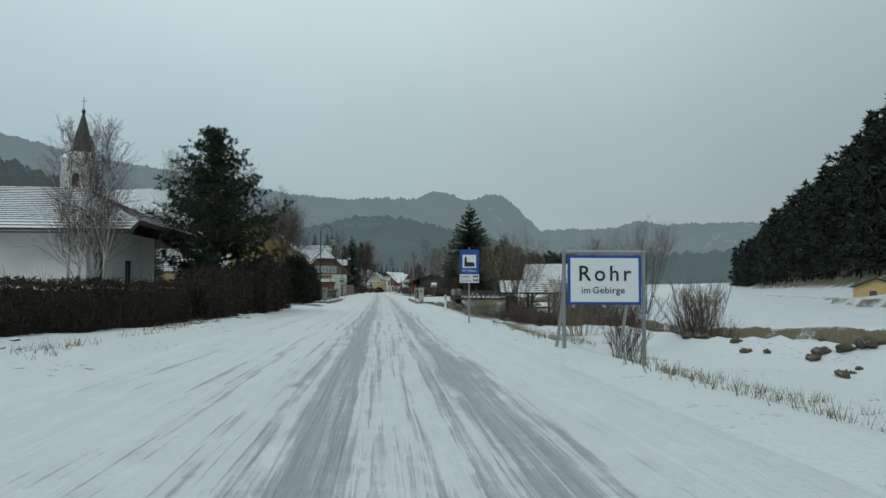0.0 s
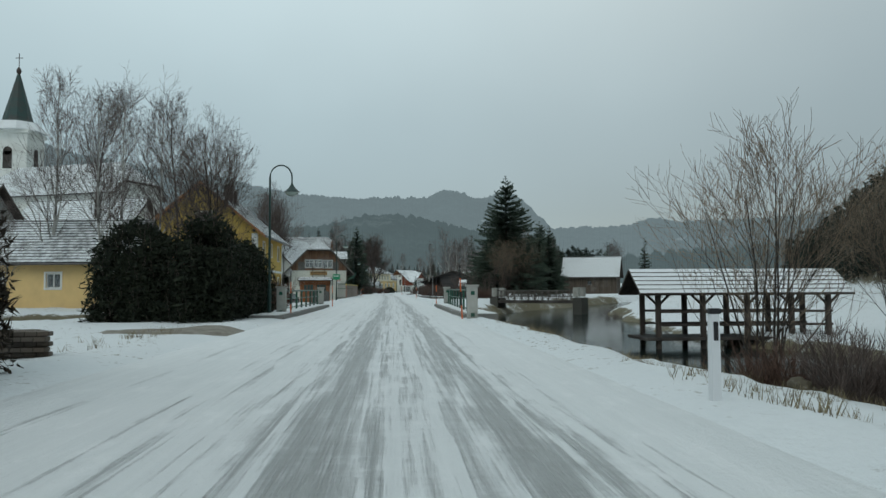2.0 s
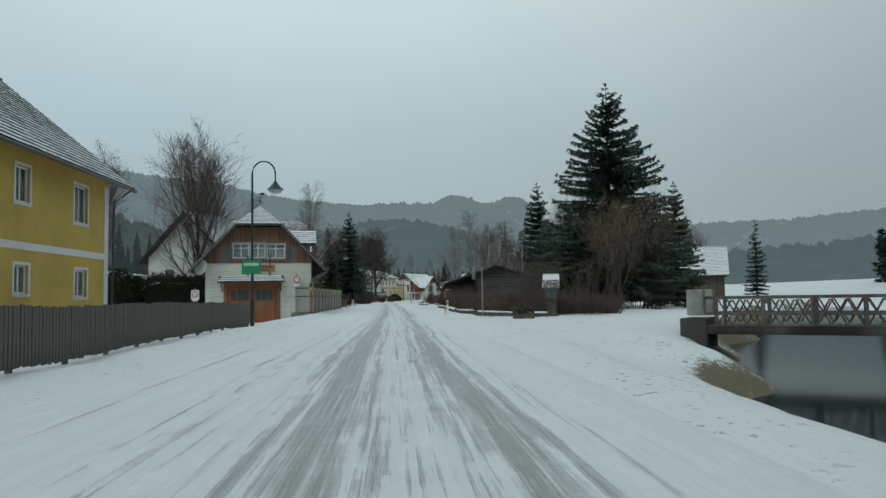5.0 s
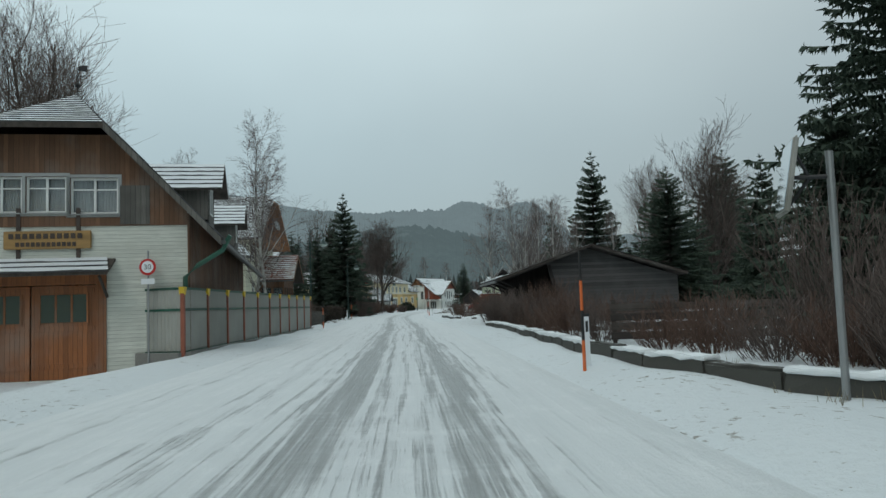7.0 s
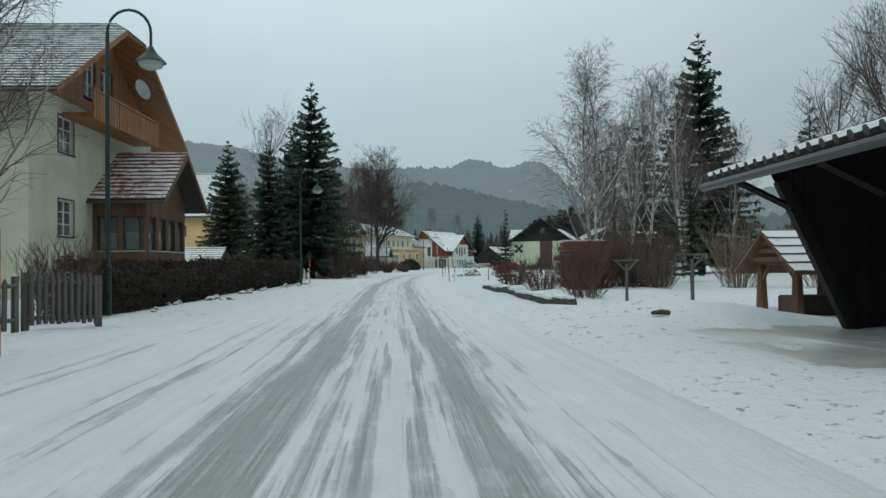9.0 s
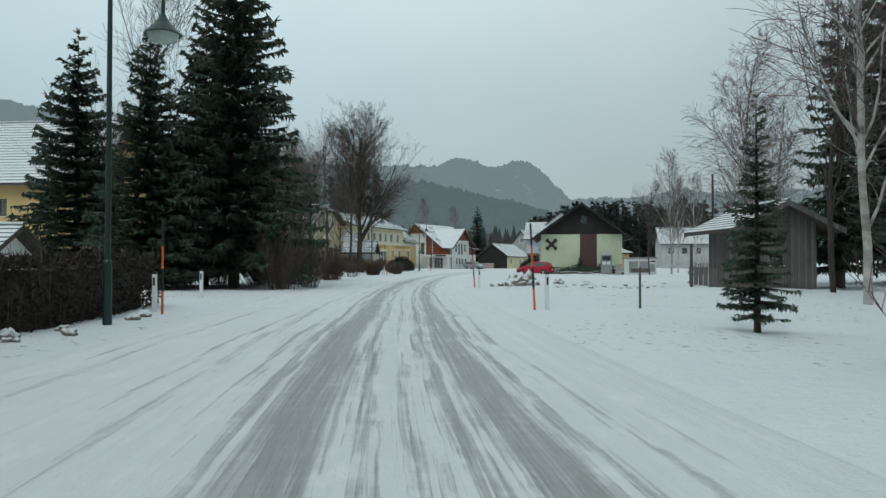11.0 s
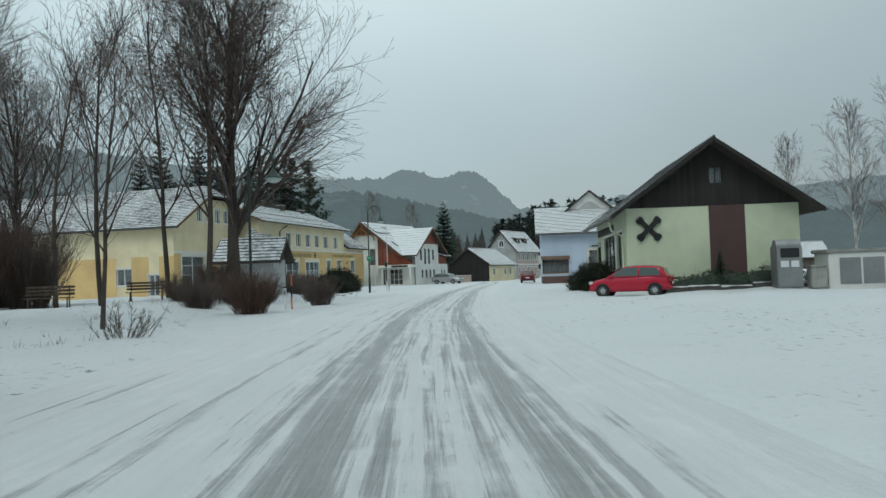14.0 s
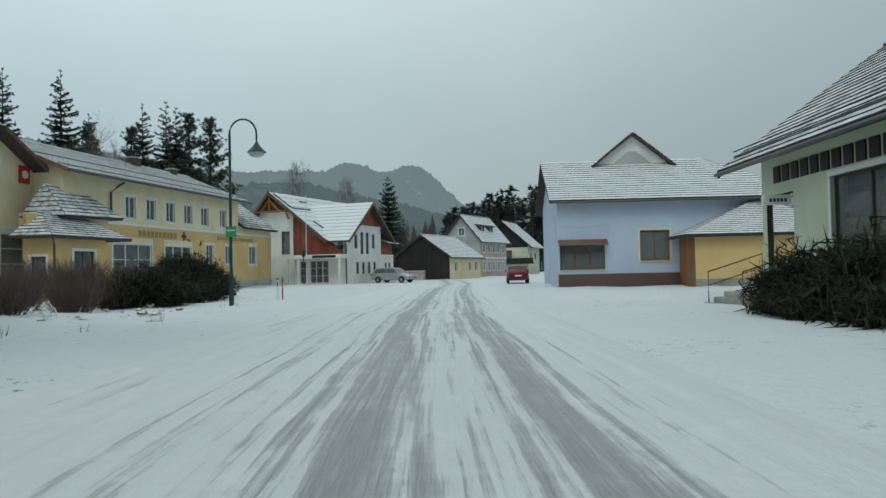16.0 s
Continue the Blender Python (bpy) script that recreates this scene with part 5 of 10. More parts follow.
wall("wall", M_WHITE, rw, pose(2.85, 0, 0), 5.71, 2.85, [(0.25, 0.1, 1.1, 2.2), (1.7, 0.1, 2.1, 2.2)])
for x, w in ((3.1, 1.1), (4.55, 2.1)):
    window(rw, pose(x, 0, 0.1), w, 2.2, M_TRIM, bars=(2, 2), sill=False)
wall("wall", M_WHITE, rw, pose(-1.65, 14, 0, 0, 0, 270), 14, 6.4)
wall("wall", M_WHITE, rw, pose(6.4, 14, 0, 0, 0, 180), 8.05, 4.2)
slope_roof(rw, "roof", ((6.95, -0.9, 4.22), (6.95, 14.6, 4.22), (0.51, 14.6, 9.21), (0.51, -0.9, 9.21)), M_SNOWROOF, 0.8)
slope_roof(rw, "roof", ((-2.3, -0.9, 5.8), (-2.3, 14.6, 5.8), (0.51, 14.6, 9.23), (0.51, -0.9, 9.23)), M_SNOWROOF, 0.8)
for x0, z0, x1, z1 in ((0.51, 9.16, 6.95, 4.16), (0.51, 9.16, -2.3, 5.74)):
    bm = bmesh.new()
    quads(bm, [(x0, -0.94, z0), (x0, -0.88, z0), (x1, -0.88, z1), (x1, -0.94, z1), (x0, -0.94, z0 - 0.3), (x0, -0.88, z0 - 0.3), (x1, -0.88, z1 - 0.24), (x1, -0.94, z1 - 0.24)], BOXF)
    bmesh.ops.recalc_face_normals(bm, faces=bm.faces[:])
    part("barge_board", bm, M_WOOD, rw)
for a, b in (((-1.3, 7.22), (2.95, 7.22)), ((0.51, 7.2), (0.51, 9.0)), ((-0.5, 7.25), (0.45, 8.3)), ((1.6, 7.25), (0.57, 8.3)), ((2.4, 7.25), (2.7, 6.4))):
    bm = bmesh.new()
    tube(bm, [(a[0], -0.72, a[1]), (b[0], -0.72, b[1])], 0.10, 4)
    part("gable_truss", bm, M_ORANGE, rw, "brown timber gable truss")
rw_on = lambda d, y: (0.51 + 0.79 * d, y, 9.30 - 0.612 * d)
for pts in ((rw_on(0.5, -0.5), rw_on(2.9, -0.3), rw_on(2.9, 3.2)), (rw_on(1.4, 3.0), rw_on(1.4, 4.4)), (rw_on(5.1, 0.9), rw_on(6.3, 1.3), rw_on(6.3, 2.6))):
    bm = bmesh.new()
    tube(bm, pts, 0.07, 5)
    part("snow_guard", bm, M_BLACK, rw)
part("porch_roof", soft_box(2.9, 8.9, -1.7, -0.03, 2.45, 2.84, 0.03), M_WHITE, rw, "white flat porch roof")
part("porch_sign", soft_box(5.9, 8.4, -1.75, -1.70, 2.52, 2.76, 0.01), M_BLACK, rw)
for x in (3.05, 4.3, 8.7):
    part("porch_post", soft_box(x - 0.1, x + 0.1, -1.65, -1.45, -0.3, 2.45, 0.02), M_WHITE, rw)
cg = new("cross_wing", None)
cg.parent = rw
cg.matrix_local = pose(8.56, 0, 0, 0, 0, 90)
cgw = [(1.75, 3.4, 0.62, 1.4), (3.0, 2.9, 0.65, 2.15), (4.15, 2.9, 0.7, 2.15), (5.5, 3.5, 0.65, 1.45)] + [(2.05 + 1.22 * k, 0.95, 0.62, 1.15) for k in range(4)]
cgl = ((-0.763, 1, 4.25), (0.763, 1, 4.25 + 0.763 * 9.4))
wall("wall", M_WHITE, cg, pose(0, 0, 0), 7.5, 5.75, cgw, 0.3, -0.8, cgl)
for u, z, w, h in cgw:
    window(cg, pose(u, 0, z), w, h, M_DARKTRIM, bars=(0, 0), sill=False)
wall("red_gable_cladding", M_REDWOOD, cg, pose(0, -0.01, 0), 9.0, 8.0, (), 0.2, 5.75, cgl)
wall("red_cladding", M_REDWOOD, cg, pose(7.5, -0.01, 0), 2.6, 4.3, (), 0.3, 2.9, ())
wall("wall", M_WHITE, cg, pose(7.5, 0, 0), 3.0, 2.9, [(0.9, 0.95, 0.5, 1.1), (1.75, 0.95, 0.5, 1.1)], 0.3, -0.8)
for u in (8.4, 9.25):
    window(cg, pose(u, 0, 0.95), 0.5, 1.1, M_DARKTRIM, bars=(0, 0), sill=False)
for sgn in (1, -1):
    f = lambda y: 4.7 + sgn * (y - 4.7)
    slope_roof(rw, "wing_roof", ((6.9, f(-0.55), 4.12), (9.2, f(-0.55), 4.12), (9.2, 4.7, 8.12), (1.7, 4.7, 8.12)), M_SNOWROOF, 0.8)
    bm = bmesh.new()
    quads(bm, [(9.18, 4.7, 8.1), (9.24, 4.7, 8.1), (9.24, f(-0.55), 4.1), (9.18, f(-0.55), 4.1), (9.18, 4.7, 7.8), (9.24, 4.7, 7.8), (9.24, f(-0.55), 3.85), (9.18, f(-0.55), 3.85)], BOXF)
    bmesh.ops.recalc_face_normals(bm, faces=bm.faces[:])
    part("barge_board", bm, M_WOOD, rw)
slope_roof(rw, "lean_roof", ((9.3, 7.9, 4.05), (9.3, 10.6, 4.05), (7.2, 10.6, 4.75), (7.2, 7.9, 4.75)), M_SNOWROOF, 0.8)
bm = bmesh.new()
tube(bm, [(9.3, 3.3, 6.3), (9.3, 5.9, 6.3)], 0.05, 4)
tube(bm, [(9.3, 3.9, 5.7), (9.3, 3.9, 6.5)], 0.04, 4)
part("gable_beam", bm, M_TRIM, cg).matrix_parent_inverse = cg.matrix_local.inverted()
pipe(rw, [(8.9, -0.75, 4.0), (8.75, -0.3, 3.6), (8.66, -0.12, 3.4), (8.66, -0.12, -0.2)], 0.07)
part("corner_board", soft_box(2.80, 2.88, -0.07, -0.02, 2.85, 6.6, 0.01), M_DARKTRIM, rw)

# long yellow house with the first-aid post
YL_LOW = [("R", 4.5, 0.2, 4.3, 3.1, dict(bars=(2, 2), sill=False)), ("R", 10.4, 0.2, 3.6, 3.1, dict(bars=(2, 2), sill=False)), ("R", 16.15, 2.0, 1.25, 1.55), ("R", 19.25, 2.0, 1.25, 1.55)]
yl = house("long_yellow_house", pose(-18.2, 320.7, 0, 0, 0, -23), 10.0, 21.6, 7.55, 9.6, M_PALEYEL, M_SNOWROOF, "long pale yellow house with white window trims and snowy roof",
           [("R", y - 0.58, 5.0, 1.15, 1.45) for y in (6.4, 8.75, 11.15, 13.55, 16.0, 18.95)] + YL_LOW, (0.9, 0.7), win=TRIMWIN, barge=M_WOOD)
for y0, y1 in ((0, 4.35), (8.95, 10.25), (14.15, 16.0), (17.55, 19.1), (20.65, 21.6)):
    part("ochre_field", box(bmesh.new(), 10.0, 10.03, y0, y1, 0.6, 3.72), M_OCHRE, yl, "ochre painted ground floor")
for y0, y1 in ((16.0, 17.55), (19.1, 20.65)):
    part("ochre_field", box(bmesh.new(), 10.0, 10.03, y0, y1, 0.6, 1.86), M_OCHRE, yl, "ochre painted ground floor")
part("ochre_band", box(bmesh.new(), 10.0, 10.03, 0, 21.6, 3.72, 4.5), M_OCHRE, yl)
part("white_band", box(bmesh.new(), 10.0, 10.06, 0, 21.6, 4.5, 4.66), M_TRIM, yl)
for y0, y1 in ((0, 4.35), (8.95, 10.25), (14.15, 21.6)):
    part("plinth", box(bmesh.new(), 10.0, 10.05, y0, y1, -0.6, 0.6), M_GREY, yl)
bars_of_text("sign_letters", yl, pose(10.03, 7.2, 3.82, 0, 0, 90), 4.8, 0.42, 10, M_SIGNGOLD, 0.02, 0.3)
bars_of_text("sign_letters", yl, pose(10.03, 17.9, 3.95, 0, 0, 90), 3.6, 0.3, 10, M_SIGNGOLD, 0.02, 0.35)
bm = bmesh.new()
box(bm, 10.03, 10.06, 12.75, 12.95, 3.72, 4.36)
box(bm, 10.03, 10.06, 12.53, 13.17, 3.94, 4.14)
part("cross_sign", bm, M_DARKTRIM, yl)
chimney(yl, 5.0, 14.2, 9.2, 10.3, 0.8)
chimney(yl, 5.0, 19.6, 9.2, 10.1, 0.7)
pipe(yl, [(10.95, 4.4, 7.1), (10.6, 4.3, 6.9), (10.12, 4.2, 6.5), (10.12, 4.2, 5.0)], 0.07)
for d_ in (0.75, 2.7):
    bm = bmesh.new()
    tube(bm, [(10.9 - d_, -0.6, 7.42 + 0.41 * d_), (10.9 - d_, 22.2, 7.42 + 0.41 * d_)], 0.03, 5)
    part("snow_guard", bm, M_BLACK, yl)
end = thing("low_yellow_annex", pose(-18.2, 320.7, 0, 0, 0, -23), "lower end of the yellow house with a steep snowy hipped roof", "annex")
wall("wall", M_PALEYEL, end, pose(10.0, 21.62, 0, 0, 0, 90), 6.5, 5.3, [(2.0, 2.0, 1.45, 1.6)])
window(end, pose(10.0, 23.62, 2.0, 0, 0, 90), 1.45, 1.6, **TRIMWIN)
wall("wall", M_PALEYEL, end, pose(10.0, 28.12, 0, 0, 0, 180), 5.0, 5.3, [(1.0, 1.4, 0.9, 1.4)])
wall("wall", M_PALEYEL, end, pose(5.0, 28.12, 0, 0, 0, 270), 6.4, 5.3)
for y0, y1, z0, z1 in ((21.62, 23.45, 0.6, 3.9), (25.25, 28.12, 0.6, 3.9), (23.45, 25.25, 0.6, 1.86), (21.62, 28.12, 3.9, 4.5)):
    part("ochre_field", box(bmesh.new(), 10.0, 10.03, y0, y1, z0, z1), M_OCHRE, end, "ochre painted ground floor")
part("white_band", box(bmesh.new(), 10.0, 10.06, 21.62, 28.12, 4.5, 4.66), M_TRIM, end)
part("plinth", box(bmesh.new(), 10.0, 10.05, 21.62, 28.12, -0.6, 0.6), M_GREY, end)
bars_of_text("sign_letters", end, pose(10.03, 21.75, 3.95, 0, 0, 90), 2.6, 0.3, 7, M_SIGNGOLD, 0.02, 0.35)
slope_roof(end, "roof", ((10.6, 21.65, 5.15), (10.6, 28.5, 5.15), (7.6, 26.2, 7.75), (7.6, 21.65, 7.75)), M_TILE_THIN)
slope_roof(end, "roof", ((10.6, 28.5, 5.15), (4.6, 28.5, 5.15), (7.6, 26.2, 7.76), (7.6, 26.2, 7.76)), M_TILE_THIN)
slope_roof(end, "roof", ((4.6, 21.65, 5.15), (4.6, 28.5, 5.15), (7.6, 26.2, 7.75), (7.6, 21.65, 7.75)), M_TILE_THIN)
# hipped porch and stair bay between garage and house
pr = thing("tiled_porch", pose(-18.2, 320.7, 0, 0, 0, -23), "ochre porch with a wide snow-dusted hipped tile roof", "porch")
wall("wall", M_OCHRE, pr, pose(12.4, -3.75, 0, 0, 0, 90), 4.2, 3.5, [(1.5, 0.3, 1.7, 2.3)])
window(pr, pose(12.4, -2.25, 0.3, 0, 0, 90), 1.7, 2.3, M_DARKTRIM, 0.16, (1, 0), sill=False)
wall("wall", M_OCHRE, pr, pose(10.5, -3.75, 0), 1.9, 3.5, [(0.5, 0.9, 0.9, 1.4)])
window(pr, pose(11.0, -3.75, 0.9), 0.9, 1.4, M_DARKTRIM, 0.12, (0, 0))
wall("wall", M_OCHRE, pr, pose(12.4, 0.45, 0, 0, 0, 180), 2.4, 3.5)
slope_roof(pr, "roof", ((12.95, -4.6, 3.35), (12.95, 2.15, 3.35), (10.4, 0.2, 4.85), (10.4, -2.3, 4.85)), M_TILE_THIN)
slope_roof(pr, "roof", ((10.4, -4.6, 3.35), (12.95, -4.6, 3.35), (10.4, -2.3, 4.86), (10.4, -2.3, 4.86)), M_TILE_THIN)
wall("wall", M_OCHRE, pr, pose(10.5, -0.3, 0, 0, 0, 270), 3.45, 4.6, (), 0.2)
slope_roof(pr, "roof", ((12.95, 2.15, 3.35), (10.05, 2.15, 3.35), (10.4, 0.2, 4.86), (10.4, 0.2, 4.86)), M_TILE_THIN)
pipe(pr, [(12.85, -4.4, 3.2), (12.55, -3.95, 2.9), (12.5, -3.85, -0.2)], 0.06)
pr2 = thing("stair_bay", pose(-18.2, 320.7, 0, 0, 0, -23), "pale yellow stair bay under a steep snow-dusted tile roof", "bay")
wall("wall", M_PALEYEL, pr2, pose(10.9, -1.2, 0, 0, 0, 90), 4.0, 4.9, (), 0.25, 3.9)
wall("wall", M_PALEYEL, pr2, pose(8.05, -1.2, 0), 2.85, 4.9, (), 0.25, 3.9)
slope_roof(pr2, "roof", ((11.5, -1.75, 4.6), (11.5, 3.46, 4.72), (9.5, 1.6, 6.6), (9.5, -0.9, 6.55)), M_TILE_THIN)
slope_roof(pr2, "roof", ((8.6, -1.75, 4.6), (11.5, -1.75, 4.6), (9.5, -0.9, 6.56), (9.5, -0.9, 6.56)), M_TILE_THIN)
slope_roof(pr2, "roof", ((11.5, 3.46, 4.72), (10.05, 3.46, 4.72), (9.5, 1.6, 6.6), (9.5, 1.6, 6.6)), M_TILE_THIN)

# fire-brigade garage with the gable to the road
gr = house("garage_building", pose(-15.27, 307.05, 0, 0, 0, 67), 12.6, 26.0, 6.6, 10.4, M_PALEYEL, M_TILE_THIN, "pale yellow garage building with a half-hipped snowy roof",
           [("F", 1.2, 0.3, 3.6, 3.4, dict(bars=(1, 3), surround=0.15, deep=0.2)), ("F", 7.3, 0.3, 3.6, 3.4, dict(bars=(1, 3), surround=0.15, deep=0.2))] + [("F", 3.6 + 1.5 * k, 7.0, 0.8, 1.3) for k in range(4)] + [("L", 20.0, 1.2, 1.6, 1.5), ("L", 23.4, 0.2, 1.1, 1.9), ("L", 12, 1.2, 1.6, 1.5)], (0.9, 1.0), hip=1.2, barge=M_WOOD, win=dict(surround=0.1))
for y0, y1 in ((0.0, 1.5), (2.6, 4.4), (6.0, 12.4), (14.0, 26.0)):
    part("ochre_field", box(bmesh.new(), -0.025, 0.0, y0, y1, -0.5, 3.7), M_OCHRE, gr, "ochre painted lower wall")
for x0, x1 in ((0.0, 1.04), (4.96, 7.14), (11.06, 12.6)):
    part("ochre_field", box(bmesh.new(), x0, x1, -0.025, 0.0, -0.5, 3.9), M_OCHRE, gr, "ochre painted lower wall")
part("white_band", box(bmesh.new(), -0.02, 12.62, -0.04, 0.0, 3.92, 4.12), M_TRIM, gr)
sh_ = thing("shield_sign", gr.matrix_world @ pose(10.6, -0.08, 6.6), "red and white shield emblem on the gable", "sign")
bm = soft_box(-0.4, 0.4, -0.05, 0.05, 0, 1.0, 0.02)
part("shield", bm, M_SIGNRED, sh_)
bm = bmesh.new()
lathe(bm, [(0.001, 0), (0.24, 0), (0.24, 0.02), (0.001, 0.02)], 16)
part("round_badge", bm, M_SIGNWHITE, sh_).matrix_local = pose(0, -0.06, 0.5, 90, 0, 0)

# grey shelter at the bus stop
bs = house("bus_shelter", pose(-4.6, 285.6, 0, 0, 0, 82), 3.2, 3.2, 2.6, 3.7, M_GREY, M_TILE_THIN, "grey rendered bus shelter with a thin snowy roof", [], (0.5, 0.5), gable_mat=M_DARKWOOD, gable_from=2.55, barge=M_DARKWOOD, gutter=False)

# far end of the street
house("dark_barn", pose(16.5, 361.85, 0, 0, 0, -35), 7.2, 10.4, 2.8, 5.3, M_PALEYEL, M_TILE_FULL, "dark boarded barn with yellow side wall and snowy roof", [("R", 1.6, 1.0, 0.8, 1.1), ("R", 6.2, 1.0, 0.8, 1.1), ("R", 8.4, 1.0, 0.8, 1.1)], (0.5, 0.4), gable_mat=M_BLACKWOOD, gable_from=-0.5, win=dict(surround=0.08, bars=(0, 0)))
gw_ = thing("yard_wall", pose(16.5, 361.85, 0, 0, 0, -35), "low pinkish plastered yard wall beside the barn", "wall")
part("wall_body", soft_box(1.2, 4.6, -1.6, -1.3, -0.4, 1.05, 0.03), M_OLDROSE, gw_)
part("snow_cap", soft_box(1.18, 4.62, -1.62, -1.28, 1.05, 1.12, 0.03), M_SNOW, gw_)
gg = house("grey_gabled_house", pose(27.05, 383.56, 0, 0, 0, -38), 6.1, 10.5, 5.75, 9.3, M_OLDROSE, M_TILE_FULL, "grey gabled house with rose side wall, snowy roof and dormers", [("R", 1.0 + 1.9 * k, 3.7, 0.9, 1.3) for k in range(5)] + [("R", 1.0 + 1.9 * k, 0.9, 0.9, 1.4) for k in range(5)] + [("F", 2.5, 6.3, 1.0, 1.2)], (0.6, 0.6), barge=M_DARKTRIM, win=TRIMWIN, gable_mat=M_GREY, gable_from=-0.5)
part("white_band", box(bmesh.new(), 6.1, 6.14, 0, 10.5, 2.75, 2.95), M_TRIM, gg)
for y in (3.0, 6.4):
    dm = new("dormer", None)
    dm.parent = gg
    dm.matrix_local = pose(5.2, y, 6.75, 0, 0, 90)
    wall("dormer_wall", M_DARKTRIM, dm, pose(-0.8, 0, 0), 1.6, 1.1, [(0.35, 0.2, 0.9, 0.75)], 0.12, -0.4)
    window(dm, pose(-0.45, 0, 0.2), 0.9, 0.75, M_TRIM, bars=(1, 0), sill=False)
    part("dormer_side", soft_box(-0.8, -0.7, 0.1, 1.6, -0.3, 1.1, 0.01), M_DARKTRIM, dm)
    part("dormer_side", soft_box(0.7, 0.8, 0.1, 1.6, -0.3, 1.1, 0.01), M_DARKTRIM, dm)
    slope_roof(dm, "dormer_roof", ((-1.0, -0.4, 1.12), (1.0, -0.4, 1.12), (1.0, 2.0, 1.6), (-1.0, 2.0, 1.6)), M_SNOWROOF, 0.8, 0.1)
bg = house("brown_gabled_house", pose(38.56, 407.1, 0, 0, 0, -30), 9.4, 10.5, 5.6, 9.8, M_CREAM, M_TILE_FULL, "cream house with dark boarded gable, balcony and snowy roof", [("F", 5.2, 3.0, 1.2, 1.5), ("F", 2.0, 3.0, 1.2, 1.3), ("F", 3.4, 0.4, 1.2, 1.2), ("R", 2, 2.8, 1.2, 1.3), ("R", 6, 2.8, 1.2, 1.3)], (0.9, 0.9), gable_mat=M_BLACKWOOD, gable_from=5.0, barge=M_BLACKWOOD, win=DARKWIN)
part("balcony", soft_box(3.9, 10.6, -1.3, -0.02, 1.95, 2.1, 0.02), M_BLACKWOOD, bg, "dark boarded balcony")
part("balcony_front", soft_box(3.9, 10.6, -1.35, -1.25, 2.1, 3.0, 0.02), M_BLACKWOOD, bg)

# beyond the field
house("field_barn", pose(41.5, 210.5, 0, 0, 0, -112), 9.0, 11.5, 4.2, 8.0, M_BARN, M_TILE_FULL, "weathered boarded barn with a deep snow roof", [("R", 5.2, 2.0, 0.9, 0.9)], (0.8, 0.7), win=DARKWIN)
house("grey_far_house", pose(60.5, 372, 0, 0, 0, -100), 9.0, 11.0, 6.0, 9.4, M_GREY, M_TILE_FULL, "grey house with a snowy roof beyond the field", [("R", 1.5 + 3 * k, 3.4, 1.2, 1.3) for k in range(3)], (0.7, 0.7), win=DARKWIN)
house("low_far_house", pose(91, 392, 0, 0, 0, -100), 7.0, 9.0, 2.8, 5.6, M_BARN, M_TILE_FULL, "low brown house with a snowy roof beyond the field", [("R", 3, 1.0, 1.2, 1.2)], (0.7, 0.7), win=DARKWIN)

# left of the entrance: white bungalow, church, roofs behind the hedge
bung = house("white_bungalow", pose(-26.6, 44.0, 0, 0, 0, -90), 9.0, 15.0, 3.75, 5.67, M_WHITE, M_TILE_FULL, "white bungalow with a wide snowy hipped tile roof", [("B", 0.9, 0.6, 1.1, 2.1), ("B", 4.6, 0.9, 1.0, 1.6), ("R", 5, 0.9, 1.6, 1.4)], (1.0, 2.0), hip=1.9, win=dict(frame=M_DARKTRIM, surround=0.0))
chimney(bung, 5.4, 8.6, 5.2, 6.25, 1.0)
house("field_shed", pose(65.0, 102.0, -0.5, 0, 0, -30), 5.0, 7.0, 2.3, 3.3, M_OCHRE, M_DARKROOF, "small ochre field shed with a dark shallow roof", [("F", 1.6, 0.8, 0.9, 0.9)], (0.4, 0.4), win=DARKWIN, gutter=False, tiles=False)
church = thing("village_church", pose(-65, 172, 5.9), "white village church with a slender green spire", "church")
part("tower", soft_box(-3.2, 3.2, -3.2, 3.2, -2, 22.5, 0.05), M_WHITE, church)
for s, (x, y, rz) in enumerate(((0, -3.22, 0), (3.22, 0, 90), (-3.22, 0, 270))):
    bm = bmesh.new()
    box(bm, -0.75, 0.75, -0.04, 0.2, 16.2, 19.2)
    tube(bm, [(0, -0.04, 19.2), (0, 0.2, 19.2)], 0.75, 16)
    part("belfry_window", bm, M_DARKWOOD, church, "dark louvred belfry window").matrix_local = pose(x, y, 0, 0, 0, rz)
bm = bmesh.new()
box(bm, -3.5, 3.5, -3.5, 3.5, 22.3, 22.9)
part("cornice", bm, M_WHITE, church)
bm = bmesh.new()
lathe(bm, [(4.6, 22.9), (3.0, 24.6), (2.45, 25.0), (0.28, 33.2)], 8)
bmesh.ops.rotate(bm, verts=bm.verts[:], cent=(0, 0, 0), matrix=Matrix.Rotation(radians(22.5), 3, "Z"))
part("spire", bm, plain("verdigris_spire", (0.035, 0.075, 0.07), 0.7, 0.3, 3, dirt=(0.06, 0.06, 0.055)), church, "dark green pointed spire")
bm = bmesh.new()
lathe(bm, [(4.75, 22.85), (4.7, 23.05), (3.3, 24.55), (3.2, 24.45)], 8)
bmesh.ops.rotate(bm, verts=bm.verts[:], cent=(0, 0, 0), matrix=Matrix.Rotation(radians(22.5), 3, "Z"))
part("spire_foot_snow", bm, M_SNOW, church)
bm = bmesh.new()
lathe(bm, [(0.05, 33.0), (0.35, 33.5), (0.42, 33.9), (0.3, 34.3), (0.05, 34.6)], 12)
tube(bm, [(0, 0, 34.5), (0, 0, 37.0)], 0.07, 6)
tube(bm, [(-0.6, 0, 36.2), (0.6, 0, 36.2)], 0.06, 6)
part("cross_and_ball", bm, M_DARKTRIM, church)
